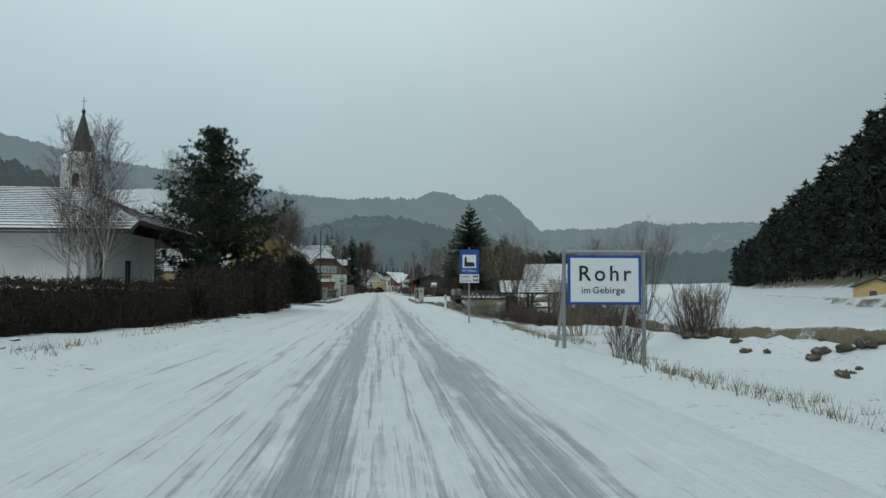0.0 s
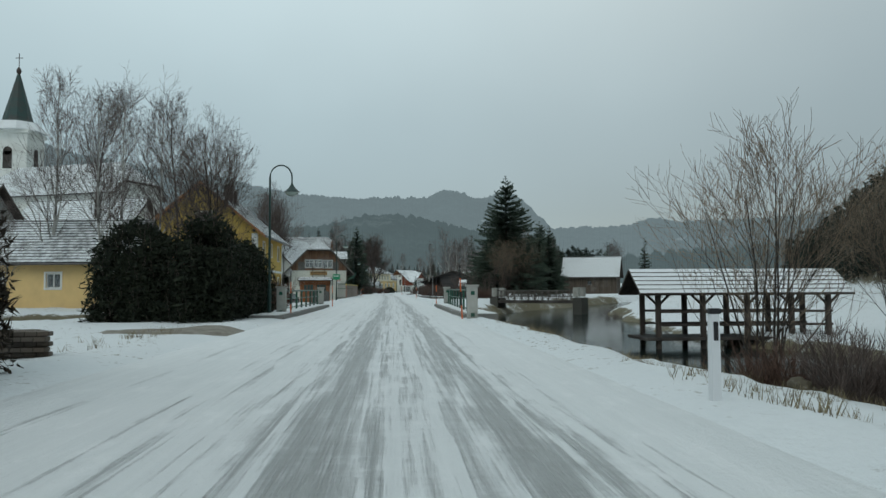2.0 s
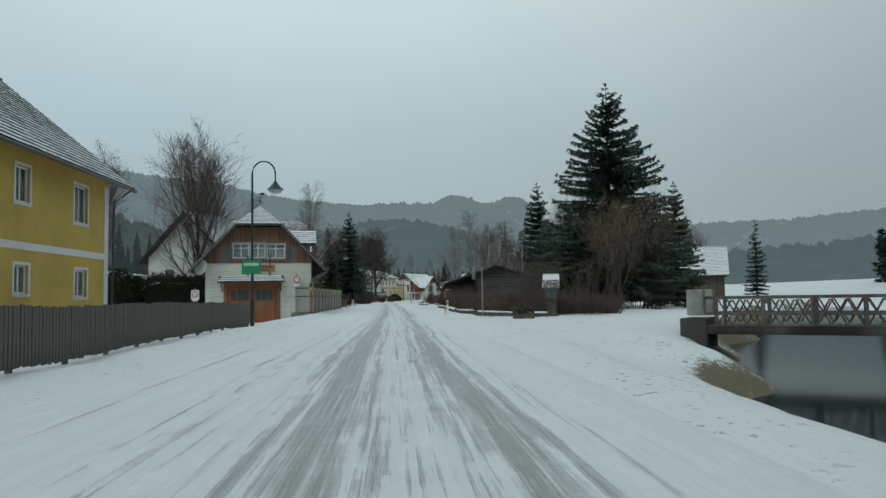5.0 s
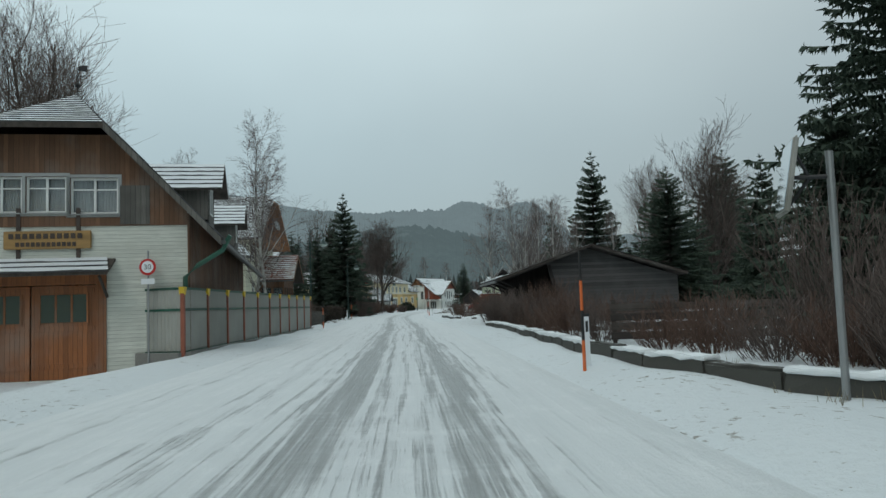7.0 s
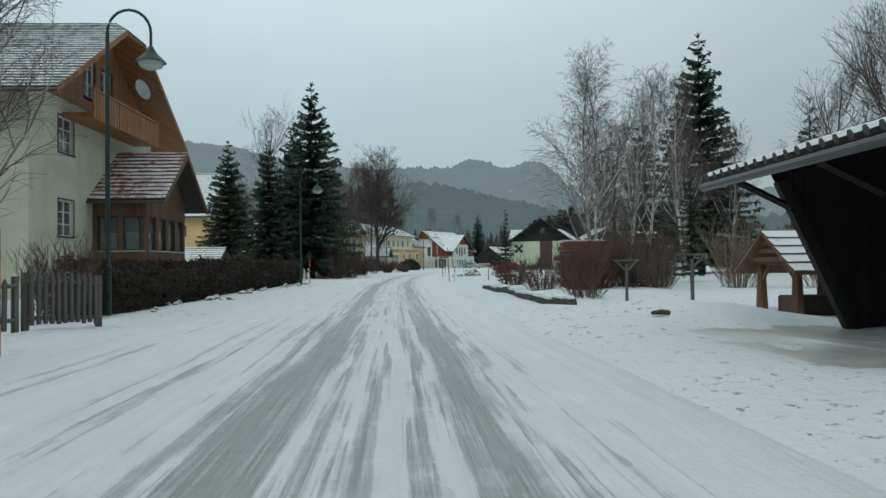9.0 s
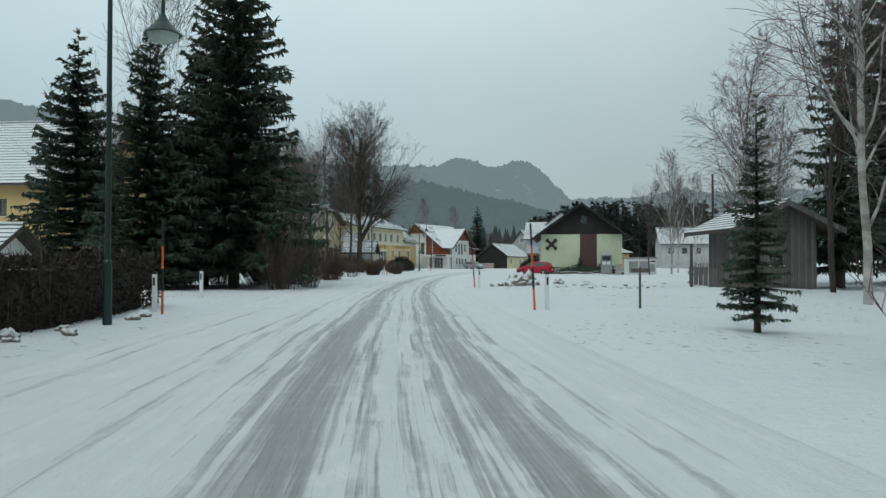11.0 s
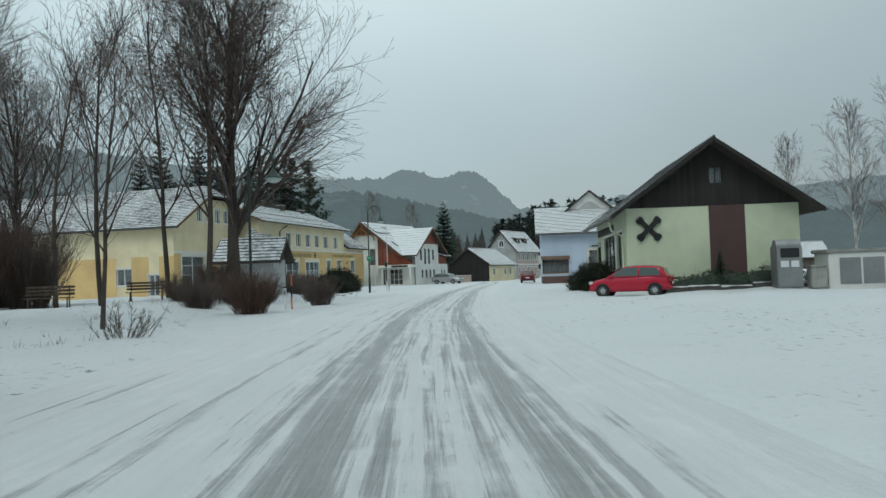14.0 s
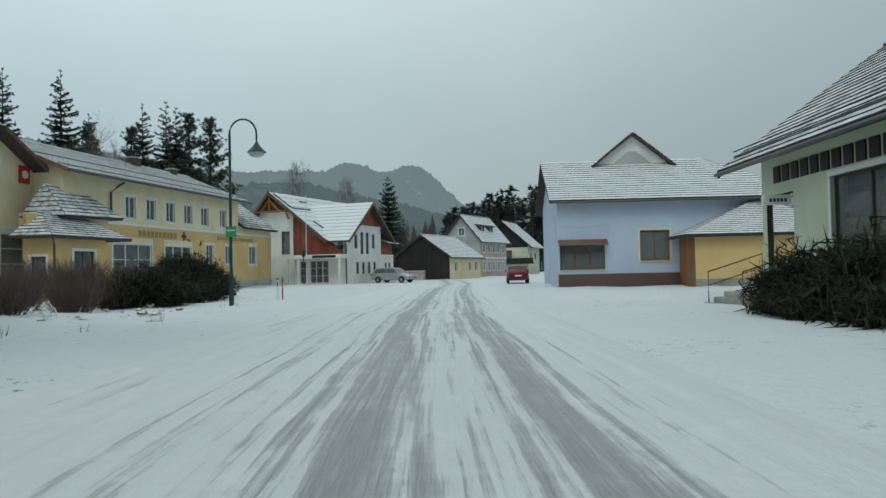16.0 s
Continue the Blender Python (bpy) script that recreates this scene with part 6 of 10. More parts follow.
nave = house("church_nave", pose(-61, 169.0, 7.0, 0, 0, -110), 11.0, 26.0, 9.0, 14.0, M_WHITE, M_TILE_FULL, "white church nave with a snowy roof", [("R", 3 + 4.6 * k, 3.4, 1.3, 3.2) for k in range(5)], (0.6, 0.6), hip=3.5, win=dict(frame=M_DARKTRIM, bars=(0, 2)))
house("roof_house", pose(-38.0, 128, 2.6, 0, 0, -105), 9.0, 13.0, 4.2, 8.4, M_WHITE, M_TILE_FULL, "white house with a snowy roof and long dormer", [("R", 2 + 3 * k, 1.0, 1.1, 1.3) for k in range(4)], (0.8, 0.8), win=DARKWIN)
house("brown_roof_house", pose(-40.0, 104, 2.0, 0, 0, -100), 8.0, 10.0, 3.6, 7.4, M_GREY, M_TILE_FULL, "grey house with a snowy roof", [("R", 2 + 3 * k, 1.0, 1.1, 1.3) for k in range(3)], (0.7, 0.7), win=DARKWIN)
house("long_ochre_shed", pose(-33.0, 98, 0.5, 0, 0, -95), 7.0, 16.0, 2.9, 5.6, M_OCHRE, M_TILE_THIN, "low ochre outbuilding with a snowy tile roof", [("R", 2.5 + 4 * k, 0.9, 1.0, 1.0) for k in range(4)], (0.6, 0.5), win=TRIMWIN)
house("white_back_house", pose(-25.5, 168, -0.3, 0, 0, -20), 9.5, 14.0, 6.0, 10.4, M_WHITE, M_TILE_FULL, "white house with a large snowy roof behind the hall", [("R", 2 + 3 * k, 3.4, 1.1, 1.4) for k in range(4)] + [("F", 2, 3.4, 1.1, 1.3), ("F", 6, 3.4, 1.1, 1.3)], (0.8, 0.8), win=DARKWIN)

# ---------------------------------------------------------------- trees and hedges


def mesh_of(name, verts, faces, mat):
    me = bpy.data.meshes.new(name)
    me.from_pydata(verts, [], faces)
    me.materials.append(mat)
    return me


def prisms(segs, sides=3):
    """Tapered prisms along many straight pieces (p, q, radius at p, radius at q)."""
    vs, fs = [], []
    for p, q, r0, r1 in segs:
        d = q - p
        a = d.orthogonal().normalized()
        b = d.normalized().cross(a)
        n = len(vs)
        for c, r in ((p, r0), (q, r1)):
            for k in range(sides):
                t = 2 * math.pi * k / sides
                vs.append(c + a * (r * math.cos(t)) + b * (r * math.sin(t)))
        for k in range(sides):
            k2 = (k + 1) % sides
            fs.append((n + k, n + k2, n + sides + k2, n + sides + k))
    return vs, fs


def grow(out, p, d, length, r, level, top, rnd, up, spread, steps=(7, 5, 4, 3), kids=(14, 7, 5, 3), wig=0.16, reach=1.0):
    n = steps[min(level, len(steps) - 1)]
    step = length / n
    r_end = r * (0.25 if level == 0 else 0.35)
    spawn = []
    for k in range(n):
        d = (d + Vector((rnd.uniform(-1, 1), rnd.uniform(-1, 1), rnd.uniform(-0.6, 0.6))) * wig * (0.45 if level == 0 else 1) + Vector((0, 0, up[level]))).normalized()
        q = p + d * step
        ra, rb = r + (r_end - r) * k / n, r + (r_end - r) * (k + 1) / n
        out[level].append((p, q, ra, rb))
        spawn.append((p, q, d, rb, (k + 1) / n))
        p = q
    if level >= top:
        return
    for j in range(kids[level]):
        lo = spread[0] if level == 0 else 0.15
        f = lo + (1 - lo) * (j + rnd.random()) / kids[level]
        a, b, dd, rr, _ = spawn[min(n - 1, int(f * n))]
        side = dd.orthogonal()
        side.rotate(Matrix.Rotation(rnd.uniform(0, 2 * math.pi), 3, dd))
        ang = rnd.uniform(0.75, 1.15) * spread[1]
        nd = (dd * math.cos(ang) + side.normalized() * math.sin(ang)).normalized()
        ln = length * (rnd.uniform(0.42, 0.62) * reach * (1.22 - 0.85 * f) if level == 0 else rnd.uniform(0.45, 0.7) * (1.1 - 0.5 * f))
        grow(out, a.lerp(b, rnd.random()), nd, ln, rr * (0.5 if level == 0 else 0.6), level + 1, top, rnd, up, spread, steps, kids, wig, reach)


def bare_tree(name, h, seed, label, bark, twig, top=3, r=None, spread=(0.25, 0.85), up=(0.02, 0.10, 0.10, 0.06), kids=(14, 7, 5, 3), stems=1, fat=1.0, cat="tree", reach=1.0, wig=0.18):
    rnd = random.Random(seed)
    out = [[] for _ in range(5)]
    for s in range(stems):
        d = Vector((rnd.uniform(-0.3, 0.3), rnd.uniform(-0.3, 0.3), 1)) if stems > 1 else Vector((0, 0, 1))
        p = Vector((rnd.uniform(-0.4, 0.4), rnd.uniform(-0.4, 0.4), -0.3)) if stems > 1 else Vector((0, 0, -0.3))
        grow(out, p, d.normalized(), h * rnd.uniform(0.8, 1.0) if stems > 1 else h, (r or h * 0.016) * (0.6 if stems > 1 else 1), 0, top, rnd, up, spread, kids=kids, reach=reach, wig=wig)
    t = thing(name, None, label, cat)
    vs, fs = prisms(out[0] + out[1], 6)
    ob = new("trunk", mesh_of("trunk", vs, fs, bark))
    ob.parent = t
    fine = [(a, b, max(x, 0.006 * fat), max(y, 0.004 * fat)) for lv in out[2:] for a, b, x, y in lv]
    vs, fs = prisms(fine, 3)
    ob = new("crown", mesh_of("crown", vs, fs, twig))
    ob.parent = t
    return t


def blades(vs, fs, c, n, size, rnd, droop=0.0, flat=0.5, thin=0.16):
    """A tuft of thin pointed leaves or needles round a point."""
    for _ in range(n):
        d = Vector((rnd.gauss(0, 1), rnd.gauss(0, 1), rnd.gauss(0, flat) - droop)).normalized()
        w = d.cross(Vector((rnd.random() - 0.5, rnd.random() - 0.5, rnd.random() - 0.5))).normalized() * size * thin
        k = len(vs)
        vs += [c - w, c + w, c + d * size * rnd.uniform(0.7, 1.2)]
        fs.append((k, k + 1, k + 2))


def spruce(name, h, radius, seed, label, mat=None, low=0.06, dense=1.0):
    rnd = random.Random(seed)
    t = thing(name, None, label, "tree")
    bm = bmesh.new()
    tube(bm, [(0, 0, -0.3), (0, 0, h * 0.5), (0, 0, h)], [h * 0.016, h * 0.009, 0.01], 7)
    part("trunk", bm, M_BARK, t)
    vs, fs, sp = [], [], []
    count = int(26 * h * dense / 1.5)
    for b in range(count):
        f = low + (0.985 - low) * (1 - (1 - (b + rnd.random()) / count) ** 0.62)
        f = f + 0.35 * (round(f * h / 0.75) * 0.75 / h - f)
        z = f * h
        L = (radius * (1 - f) ** 0.84 * (1 if f > 0.15 else 0.75 + 1.6 * f) + 0.10) * rnd.choice((0.45, 0.65, 0.8, 0.92, 1.0, 1.14))
        a = rnd.uniform(0, 2 * math.pi)
        lift, sag = rnd.uniform(0.02, 0.16) + 0.35 * f * f, rnd.uniform(0.30, 0.52) * (1.15 - 0.6 * f)
        out = Vector((math.cos(a), math.sin(a), 0))
        side = Vector((-math.sin(a), math.cos(a), 0))
        m = max(4, int(L / 0.21))
        prev = Vector((0, 0, z))
        bend = rnd.uniform(-0.12, 0.12)
        for j in range(1, m + 1):
            u = j / m
            c = Vector((0, 0, z)) + out * L * u + side * bend * L * u * u + Vector((0, 0, L * (lift * u - sag * u * u + 0.26 * u**3)))
            if u > 0.1:
                w = (0.16 + 0.40 * (1 - u)) * min(1.0, L * 0.40 + 0.22)
                along = (c - prev) * 0.5
                for s in (-1, 1, -1, 1):
                    q = prev.lerp(c, rnd.random())
                    tip = q + side * s * w * rnd.uniform(0.5, 1.4) + out * rnd.uniform(0.05, 0.36) + Vector((0, 0, -rnd.uniform(0.02, 0.26) * min(1, L)))
                    i = len(vs)
                    vs += [q - along, q + along, tip]
                    fs.append((i, i + 1, i + 2))
                    root = q.lerp(tip, rnd.uniform(0.1, 0.7))
                    vs += [root - out * 0.045, root + out * 0.045, root + Vector((rnd.uniform(-0.06, 0.06), rnd.uniform(-0.06, 0.06), -rnd.uniform(0.08, 0.28) * min(1.1, L * 0.5)))]
                    fs.append((i + 3, i + 4, i + 5))
            prev = c
        blades(vs, fs, prev, 4, 0.30, rnd, 0.1)
    blades(vs, fs, Vector((0, 0, h * 0.985)), 9, 0.42, rnd, -1.2, 0.4)
    ob = new("crown", mesh_of("crown", vs, fs, mat or M_SPRUCE))
    ob.parent = t
    return t


def pine(name, h, radius, seed, label, low=0.12, tufts=1.0, needle=0.26, limbs=6, gap=0.40):
    """A pine: whorled limbs that turn up, with tufts of needles at their ends."""
    rnd = random.Random(seed)
    t = thing(name, None, label, "tree")
    segs, vs, fs = [], [], []
    z = h * low
    while z < h:
        f = (z / h - low) / (1 - low)
        L = radius * min(1, 0.55 + 1.8 * f) * (1 - f) ** 0.78 + 0.25
        for k in range(limbs):
            a = rnd.uniform(0, 6.28)
            out = Vector((math.cos(a), math.sin(a), 0))
            ln = L * rnd.uniform(0.35, 1.2)
            foot, rise = z + rnd.uniform(-0.6, 0.6) * gap * (h / 9) ** 0.5, rnd.uniform(0.1, 0.55)
            p = Vector((0, 0, foot))
            n = max(3, int(ln / 0.32))
            for j in range(n):
                u = (j + 1) / n
                q = Vector((0, 0, foot)) + out * ln * u + Vector((rnd.uniform(-0.06, 0.06), rnd.uniform(-0.06, 0.06), ln * (0.05 * u + rise * u * u)))
                segs.append((p, q, 0.045 * (1.1 - u), 0.035 * (1.05 - u)))
                if u > 0.28:
                    for _ in range(max(1, int(5 * tufts))):
                        c = q + Vector((rnd.gauss(0, 0.2), rnd.gauss(0, 0.2), rnd.uniform(-0.06, 0.24))) * (h / 9) ** 0.6
                        segs.append((p.lerp(q, 0.5), c, 0.012, 0.008))
                        blades(vs, fs, c, 26, needle, rnd, -0.35, 0.9, 0.085)
                p = q
        z += gap * (h / 9) ** 0.5
    bm = bmesh.new()
    tube(bm, [(0, 0, -0.3), (0.05, 0, h * 0.5), (0, 0, h)], [h * 0.017, h * 0.011, 0.02], 7)
    part("trunk", bm, M_BARK, t)
    pv, pf = prisms(segs, 3)
    ob = new("limb_growth", mesh_of("limb_growth", pv, pf, M_BARK))
    ob.parent = t
    blades(vs, fs, Vector((0, 0, h)), 14, 0.4, rnd, -1.0)
    ob = new("crown", mesh_of("crown", vs, fs, M_PINE))
    ob.parent = t
    return t


def hedge(name, pts, width, h, seed, label, leaf, twig=None, per=260, size=0.13, core=None, top_wave=0.12, rough=0.05, inner=(0.93, 0.42), thin=0.16):
    """A clipped hedge along a line of points: a dark core and leaves all over it."""
    rnd = random.Random(seed)
    t = thing(name, None, label, "hedge")
    vs, fs, segs = [], [], []
    bm = bmesh.new()
    for (ax, ay), (bx, by) in zip(pts, pts[1:]):
        L = math.hypot(bx - ax, by - ay)
        dx, dy = (bx - ax) / L, (by - ay) / L
        n = max(2, int(L / 0.8))
        zs = [ground_z(ax + (bx - ax) * k / n, ay + (by - ay) * k / n) for k in range(n + 1)]
        rows = []
        for k in range(n + 1):
            u = 0.35 + (L - 0.7) * k / n
            x, y = ax + dx * u, ay + dy * u
            g = zs[k]
            end = 0.45 if k in (0, n) else 1.0
            hh = end**0.5 * (h * inner[0] + inner[0] * top_wave * noise.noise(Vector((x * 0.5, y * 0.5, seed))))
            w = end * width * inner[1] + 0.12 * end * noise.noise(Vector((x * 0.7, y * 0.7, seed + 4)))
            rows.append([bm.verts.new((x - dy * s * w * ww, y + dx * s * w * ww, g + zz * hh)) for s, ww, zz in ((-1, 0.9, -0.1), (-1, 1, 0.5), (-1, 0.75, 0.93), (1, 0.75, 0.93), (1, 1, 0.5), (1, 0.9, -0.1))])
        for r0, r1 in zip(rows, rows[1:]):
            for k in range(5):
                bm.faces.new((r0[k], r0[k + 1], r1[k + 1], r1[k]))
        bm.faces.new(rows[0][::-1])
        bm.faces.new(rows[-1])
        for _ in range(int(per * width * h * 0.9)):
            u = rnd.choice((0, L)) + rnd.gauss(0, rough + 0.06)
            o = rnd.uniform(-0.5, 0.5) * width
            c = Vector((ax + dx * u - dy * o, ay + dy * u + dx * o, zs[0 if u < L / 2 else n] + h * rnd.uniform(0, 1) * (1 - 0.5 * abs(2 * o / width) ** 4)))
            blades(vs, fs, c, 2, size * rnd.uniform(0.7, 1.5), rnd, -0.2, 0.8, thin)
        for _ in range(int(per * L * (h + width * 0.5) / 2)):
            u = rnd.uniform(-0.1, L + 0.1)
            x, y = ax + dx * u, ay + dy * u
            g = zs[min(n, max(0, round(u / L * n)))]
            hh = h + top_wave * noise.noise(Vector((x * 0.5, y * 0.5, seed)))
            w = width / 2 + 0.16 * noise.noise(Vector((x * 0.9, y * 0.9, seed + 4)))
            if rnd.random() < 0.68:
                s, z = rnd.choice((-1, 1)), rnd.uniform(0.0, 1.0)
                o = w * (1 - 0.22 * z**4) + rnd.gauss(0, rough)
                c = Vector((x - dy * s * o, y + dx * s * o, g + z * hh))
            else:
                o = rnd.uniform(-1, 1) * w * 0.85
                c = Vector((x - dy * o, y + dx * o, g + hh + rnd.gauss(0, rough)))
            blades(vs, fs, c, 2, size * rnd.uniform(0.7, 1.5), rnd, -0.2, 0.8, thin)
            if rnd.random() < 0.06:
                q = c + Vector((rnd.gauss(0, 0.1), rnd.gauss(0, 0.1), rnd.uniform(0.1, 0.45)))
                segs.append((c - Vector((0, 0, 0.2)), q, 0.008, 0.004))
    bmesh.ops.recalc_face_normals(bm, faces=bm.faces[:])
    part("inner_growth", bm, core or leaf, t)
    ob = new("leaves", mesh_of("leaves", vs, fs, leaf))
    ob.parent = t
    if segs:
        pv, pf = prisms(segs, 3)
        ob = tagged(new("shoot_growth", mesh_of("shoot_growth", pv, pf, twig or M_TWIG)), kind="stuff")
        ob.parent = t
    return t


def shrub(name, x, y, h, w, seed, label, mat, stems=60, z=None, leaf=None, fork=4):
    """A many-stemmed leafless shrub."""
    rnd = random.Random(seed)
    t = thing(name, pose(x, y, ground_z(x, y) if z is None else z), label, "shrub")
    segs, fine = [], []
    for _ in range(stems):
        a = rnd.uniform(0, 6.28)
        p = Vector((math.cos(a), math.sin(a), 0)) * rnd.uniform(0, 0.35) * w
        p.z = -0.15
        lean = rnd.uniform(0.1, 1.0) * w / h
        d = Vector((math.cos(a) * lean, math.sin(a) * lean, 1)).normalized()
        L = h * rnd.uniform(0.6, 1.05)
        r = 0.008 + 0.0022 * h
        for k in range(5):
            d = (d + Vector((rnd.gauss(0, 0.10), rnd.gauss(0, 0.10), 0.06))).normalized()
            q = p + d * L / 5
            segs.append((p, q, r * (1 - k / 6), r * (1 - (k + 1) / 6)))
            if k > 0:
                for _ in range(fork):
                    e = (d + Vector((rnd.gauss(0, 0.5), rnd.gauss(0, 0.5), rnd.uniform(0, 0.5)))).normalized()
                    m = p.lerp(q, rnd.random())
                    e2 = m + e * L * rnd.uniform(0.10, 0.26)
                    fine.append((m, e2, r * 0.45, 0.004))
            p = q
    vs, fs = prisms(segs, 3)
    ob = new("stem_growth", mesh_of("stem_growth", vs, fs, mat))
    ob.parent = t
    vs, fs = prisms(fine, 3)
    ob = tagged(new("twig_growth", mesh_of("twig_growth", vs, fs, mat)), kind="stuff")
    ob.parent = t
    if leaf:
        vs, fs = [], []
        for s in segs[::2]:
            blades(vs, fs, s[1], 3, 0.14, rnd, 0, 0.8)
        ob = new("leaves", mesh_of("leaves", vs, fs, leaf))
        ob.parent = t
    return t


def put(ob, x, y, s=1.0, rz=0.0, copy=True, z=None, label=""):
    m = pose(x, y, ground_z(x, y) if z is None else z, 0, 0, rz)
    if copy:
        ob = copy_thing(ob, m)
    else:
        ob.matrix_basis = m
    ob.scale = (s, s, s)
    if label:
        ob["label"] = label
    return ob


# --- broad-leaved trees without leaves
big = put(bare_tree("bare_maple_tree", 15.8, 20, "large bare maple with a wide crown beside the road", M_BARK, M_TWIG, 4, 0.32, (0.15, 0.66), (0.03, 0.13, 0.07, 0.02, 0.0), (24, 12, 8, 4), reach=1.02, fat=1.45, wig=0.20), -5.4, 275.0, 0.97, 90, copy=False)
treeA = put(bare_tree("bare_tree", 13.0, 11, "bare round-crowned tree with dark bark", M_BARK, M_TWIG, 3, 0.19, (0.16, 0.72), (0.02, 0.16, 0.11, 0.06), kids=(30, 14, 8, 4), fat=1.25, reach=1.0), -9.4, 79.6, 0.86, copy=False)
treeB = put(bare_tree("tall_bare_tree", 14.0, 21, "tall slender bare tree", M_BARK, M_TWIG, 3, 0.15, (0.3, 0.66), (0.02, 0.15, 0.10, 0.06), (17, 8, 5, 3), fat=1.6), -9.0, 277.7, copy=False)
birch = put(bare_tree("birch_tree", 13.0, 31, "white-barked birch with frosted hanging twigs", M_BIRCH, M_FROST, 3, 0.13, (0.22, 0.65), (0.02, 0.12, -0.08, -0.14), (24, 10, 7, 3), fat=1.25, reach=0.66), -9.3, 176.3, copy=False)
birch2 = put(bare_tree("birch_tree", 12.0, 37, "slender birch with pale bark and fine reddish twigs", M_BIRCH, M_FROST, 3, 0.11, (0.25, 0.56), (0.02, 0.14, 0.02, -0.06), (20, 9, 6, 3), fat=1.2, reach=0.64), -17.5, 95.0, 1.25, copy=False)
willow = put(bare_tree("willow_tree", 8.0, 41, "many-stemmed willow with yellowish bare twigs on the bank", M_BARK, M_WILLOW, 3, 0.08, (0.12, 0.62), (0.03, 0.12, 0.10, 0.05), (8, 6, 5, 3), stems=6, fat=1.15, reach=1.25), 9.5, 55.4, 0.80, copy=False)
for x, y, s, r in ((-19.5, 165, 1.22, 40), (-21.5, 171, 1.15, 160), (21.3, 175.5, 0.74, 90), (-16, 233, 0.6, 20), (-7.4, 241.0, 0.5, 200), (26, 203, 1.0, 120), (-17, 280, 0.9, 70), (-34, 178, 1.2, 10), (-11.2, 258.5, 0.8, 140), (60, 236, 0.9, 0), (-9, 330, 0.7, 50), (21, 402, 0.62, 0), (25, 408, 0.66, 90), (30, 414, 0.66, 180), (18, 396, 0.55, 250)):
    put(treeA, x, y, s, r)
for x, y, s, r in ((-5.5, 277.8, 0.95, 20), (-6.5, 274.2, 1.0, 210), (-10.3, 271.5, 0.8, 50), (-12.5, 272.6, 0.72, 100), (-15, 93, 0.95, 0), (-22.5, 97, 1.05, 70), (-10.6, 255, 0.72, 120), (-9.6, 250, 0.6, 15), (-12.2, 246, 0.55, 130), (-13, 252, 0.7, 220), (22, 180, 0.9, 60), (30, 215, 0.95, 10), (-19, 256, 0.7, 90), (-26, 262, 0.7, 10), (16, 222, 0.8, 33), (-13.4, 229.0, 0.95, 140), (23.6, 266.5, 0.6, 20), (-6.4, 259, 0.5, 180), (-17.0, 352, 1.0, 60)):
    put(treeB, x, y, s, r)
for x, y, s, r in ((8.8, 199.5, 0.80, 0), (12.5, 206, 0.85, 70), (-12.0, 184, 0.95, 120), (12.6, 214.5, 1.1, 200), (20, 216, 0.95, 280), (19.2, 236, 1.0, 10), (21.5, 238.5, 0.9, 100), (17.6, 231.5, 0.8, 250), (-18.5, 187, 1.0, 33), (33, 222, 1.05, 10)):
    put(birch, x, y, s, r)
for x, y, s, r in ((-20, 94, 1.3, 0), (-24, 92, 1.35, 70), (-24.6, 84, 0.5, 110), (-22.4, 83, 0.55, 20), (-18.5, 88, 1.15, 200), (14.5, 209, 1.0, 0), (17.5, 211, 1.05, 210), (23, 226, 1.0, 300), (29, 231, 1.1, 20), (-10.9, 32.2, 0.52, 20), (-10.3, 32.6, 0.56, 220), (-9.9, 32.0, 0.58, 120), (-11.6, 33.4, 0.6, 300), (-10.6, 33.0, 0.5, 70), (36, 205, 1.0, 80), (-5.0, 420, 1.2, 0), (38, 300, 1.0, 0), (45, 296, 0.9, 50), (33, 284, 0.95, 90), (26.2, 267.6, 1.0, 110), (28.6, 266.8, 0.8, 200), (4.4, 386, 1.42, 10), (13.0, 388, 1.25, 150)):
    put(birch2, x, y, s, r)
for x, y, s, r in ((22.5, 66, 0.85, 60), (17.0, 61, 0.7, 200), (15.6, 140, 0.85, 160), (18.8, 143, 0.95, 300)):
    put(willow, x, y, s, r)

# --- conifers
sp1 = put(spruce("spruce_tree", 17.6, 7.0, 5, "tall dark spruce with drooping branches", dense=2.3), 16.75, 145.4, copy=False)
sp2 = put(spruce("spruce_tree", 15.5, 3.9, 6, "dense dark spruce beside the road", low=0.05, dense=2.3), -8.8, 229.0, 1.1, copy=False)
fir = put(spruce("slim_spruce", 13.0, 2.1, 8, "slim spruce with snow-dusted branches", dense=1.1), 55.3, 227.3, copy=False)
for x, y, s, r in ((32, 198, 0.9, 30), (17.3, 172.5, 0.55, 60), (23.8, 157.5, 0.60, 280), (38, 214, 0.8, 10)):
    put(sp1, x, y, s, r)
for x, y, s, r in ((-10.8, 231.6, 0.9, 50), (-16.0, 229, 0.78, 200), (-12.2, 227.4, 0.76, 290), (-17, 62, 0.35, 80), (24.5, 152.5, 0.7, 70), (14.0, 147.5, 0.52, 30), (13.0, 150.5, 0.4, 130), (16.0, 150.0, 0.5, 250), (27.8, 234.8, 1.5, 200), (18.2, 381, 0.98, 40)):
    put(sp2, x, y, s, r)
for x, y, s, r in ((58.2, 207, 0.98, 40), (45.5, 235, 0.9, 90), (5.4, 206.5, 0.33, 0), (15.0, 203, 0.5, 130), (20.5, 229, 1.15, 110), (22.5, 176.5, 0.8, 220), (24.5, 179, 0.7, 10), (35, 228, 1.2, 70), (37.5, 231, 1.1, 170), (7.8, 378, 0.85, 30), (41, 225, 1.1, 20)):
    put(fir, x, y, s, r)
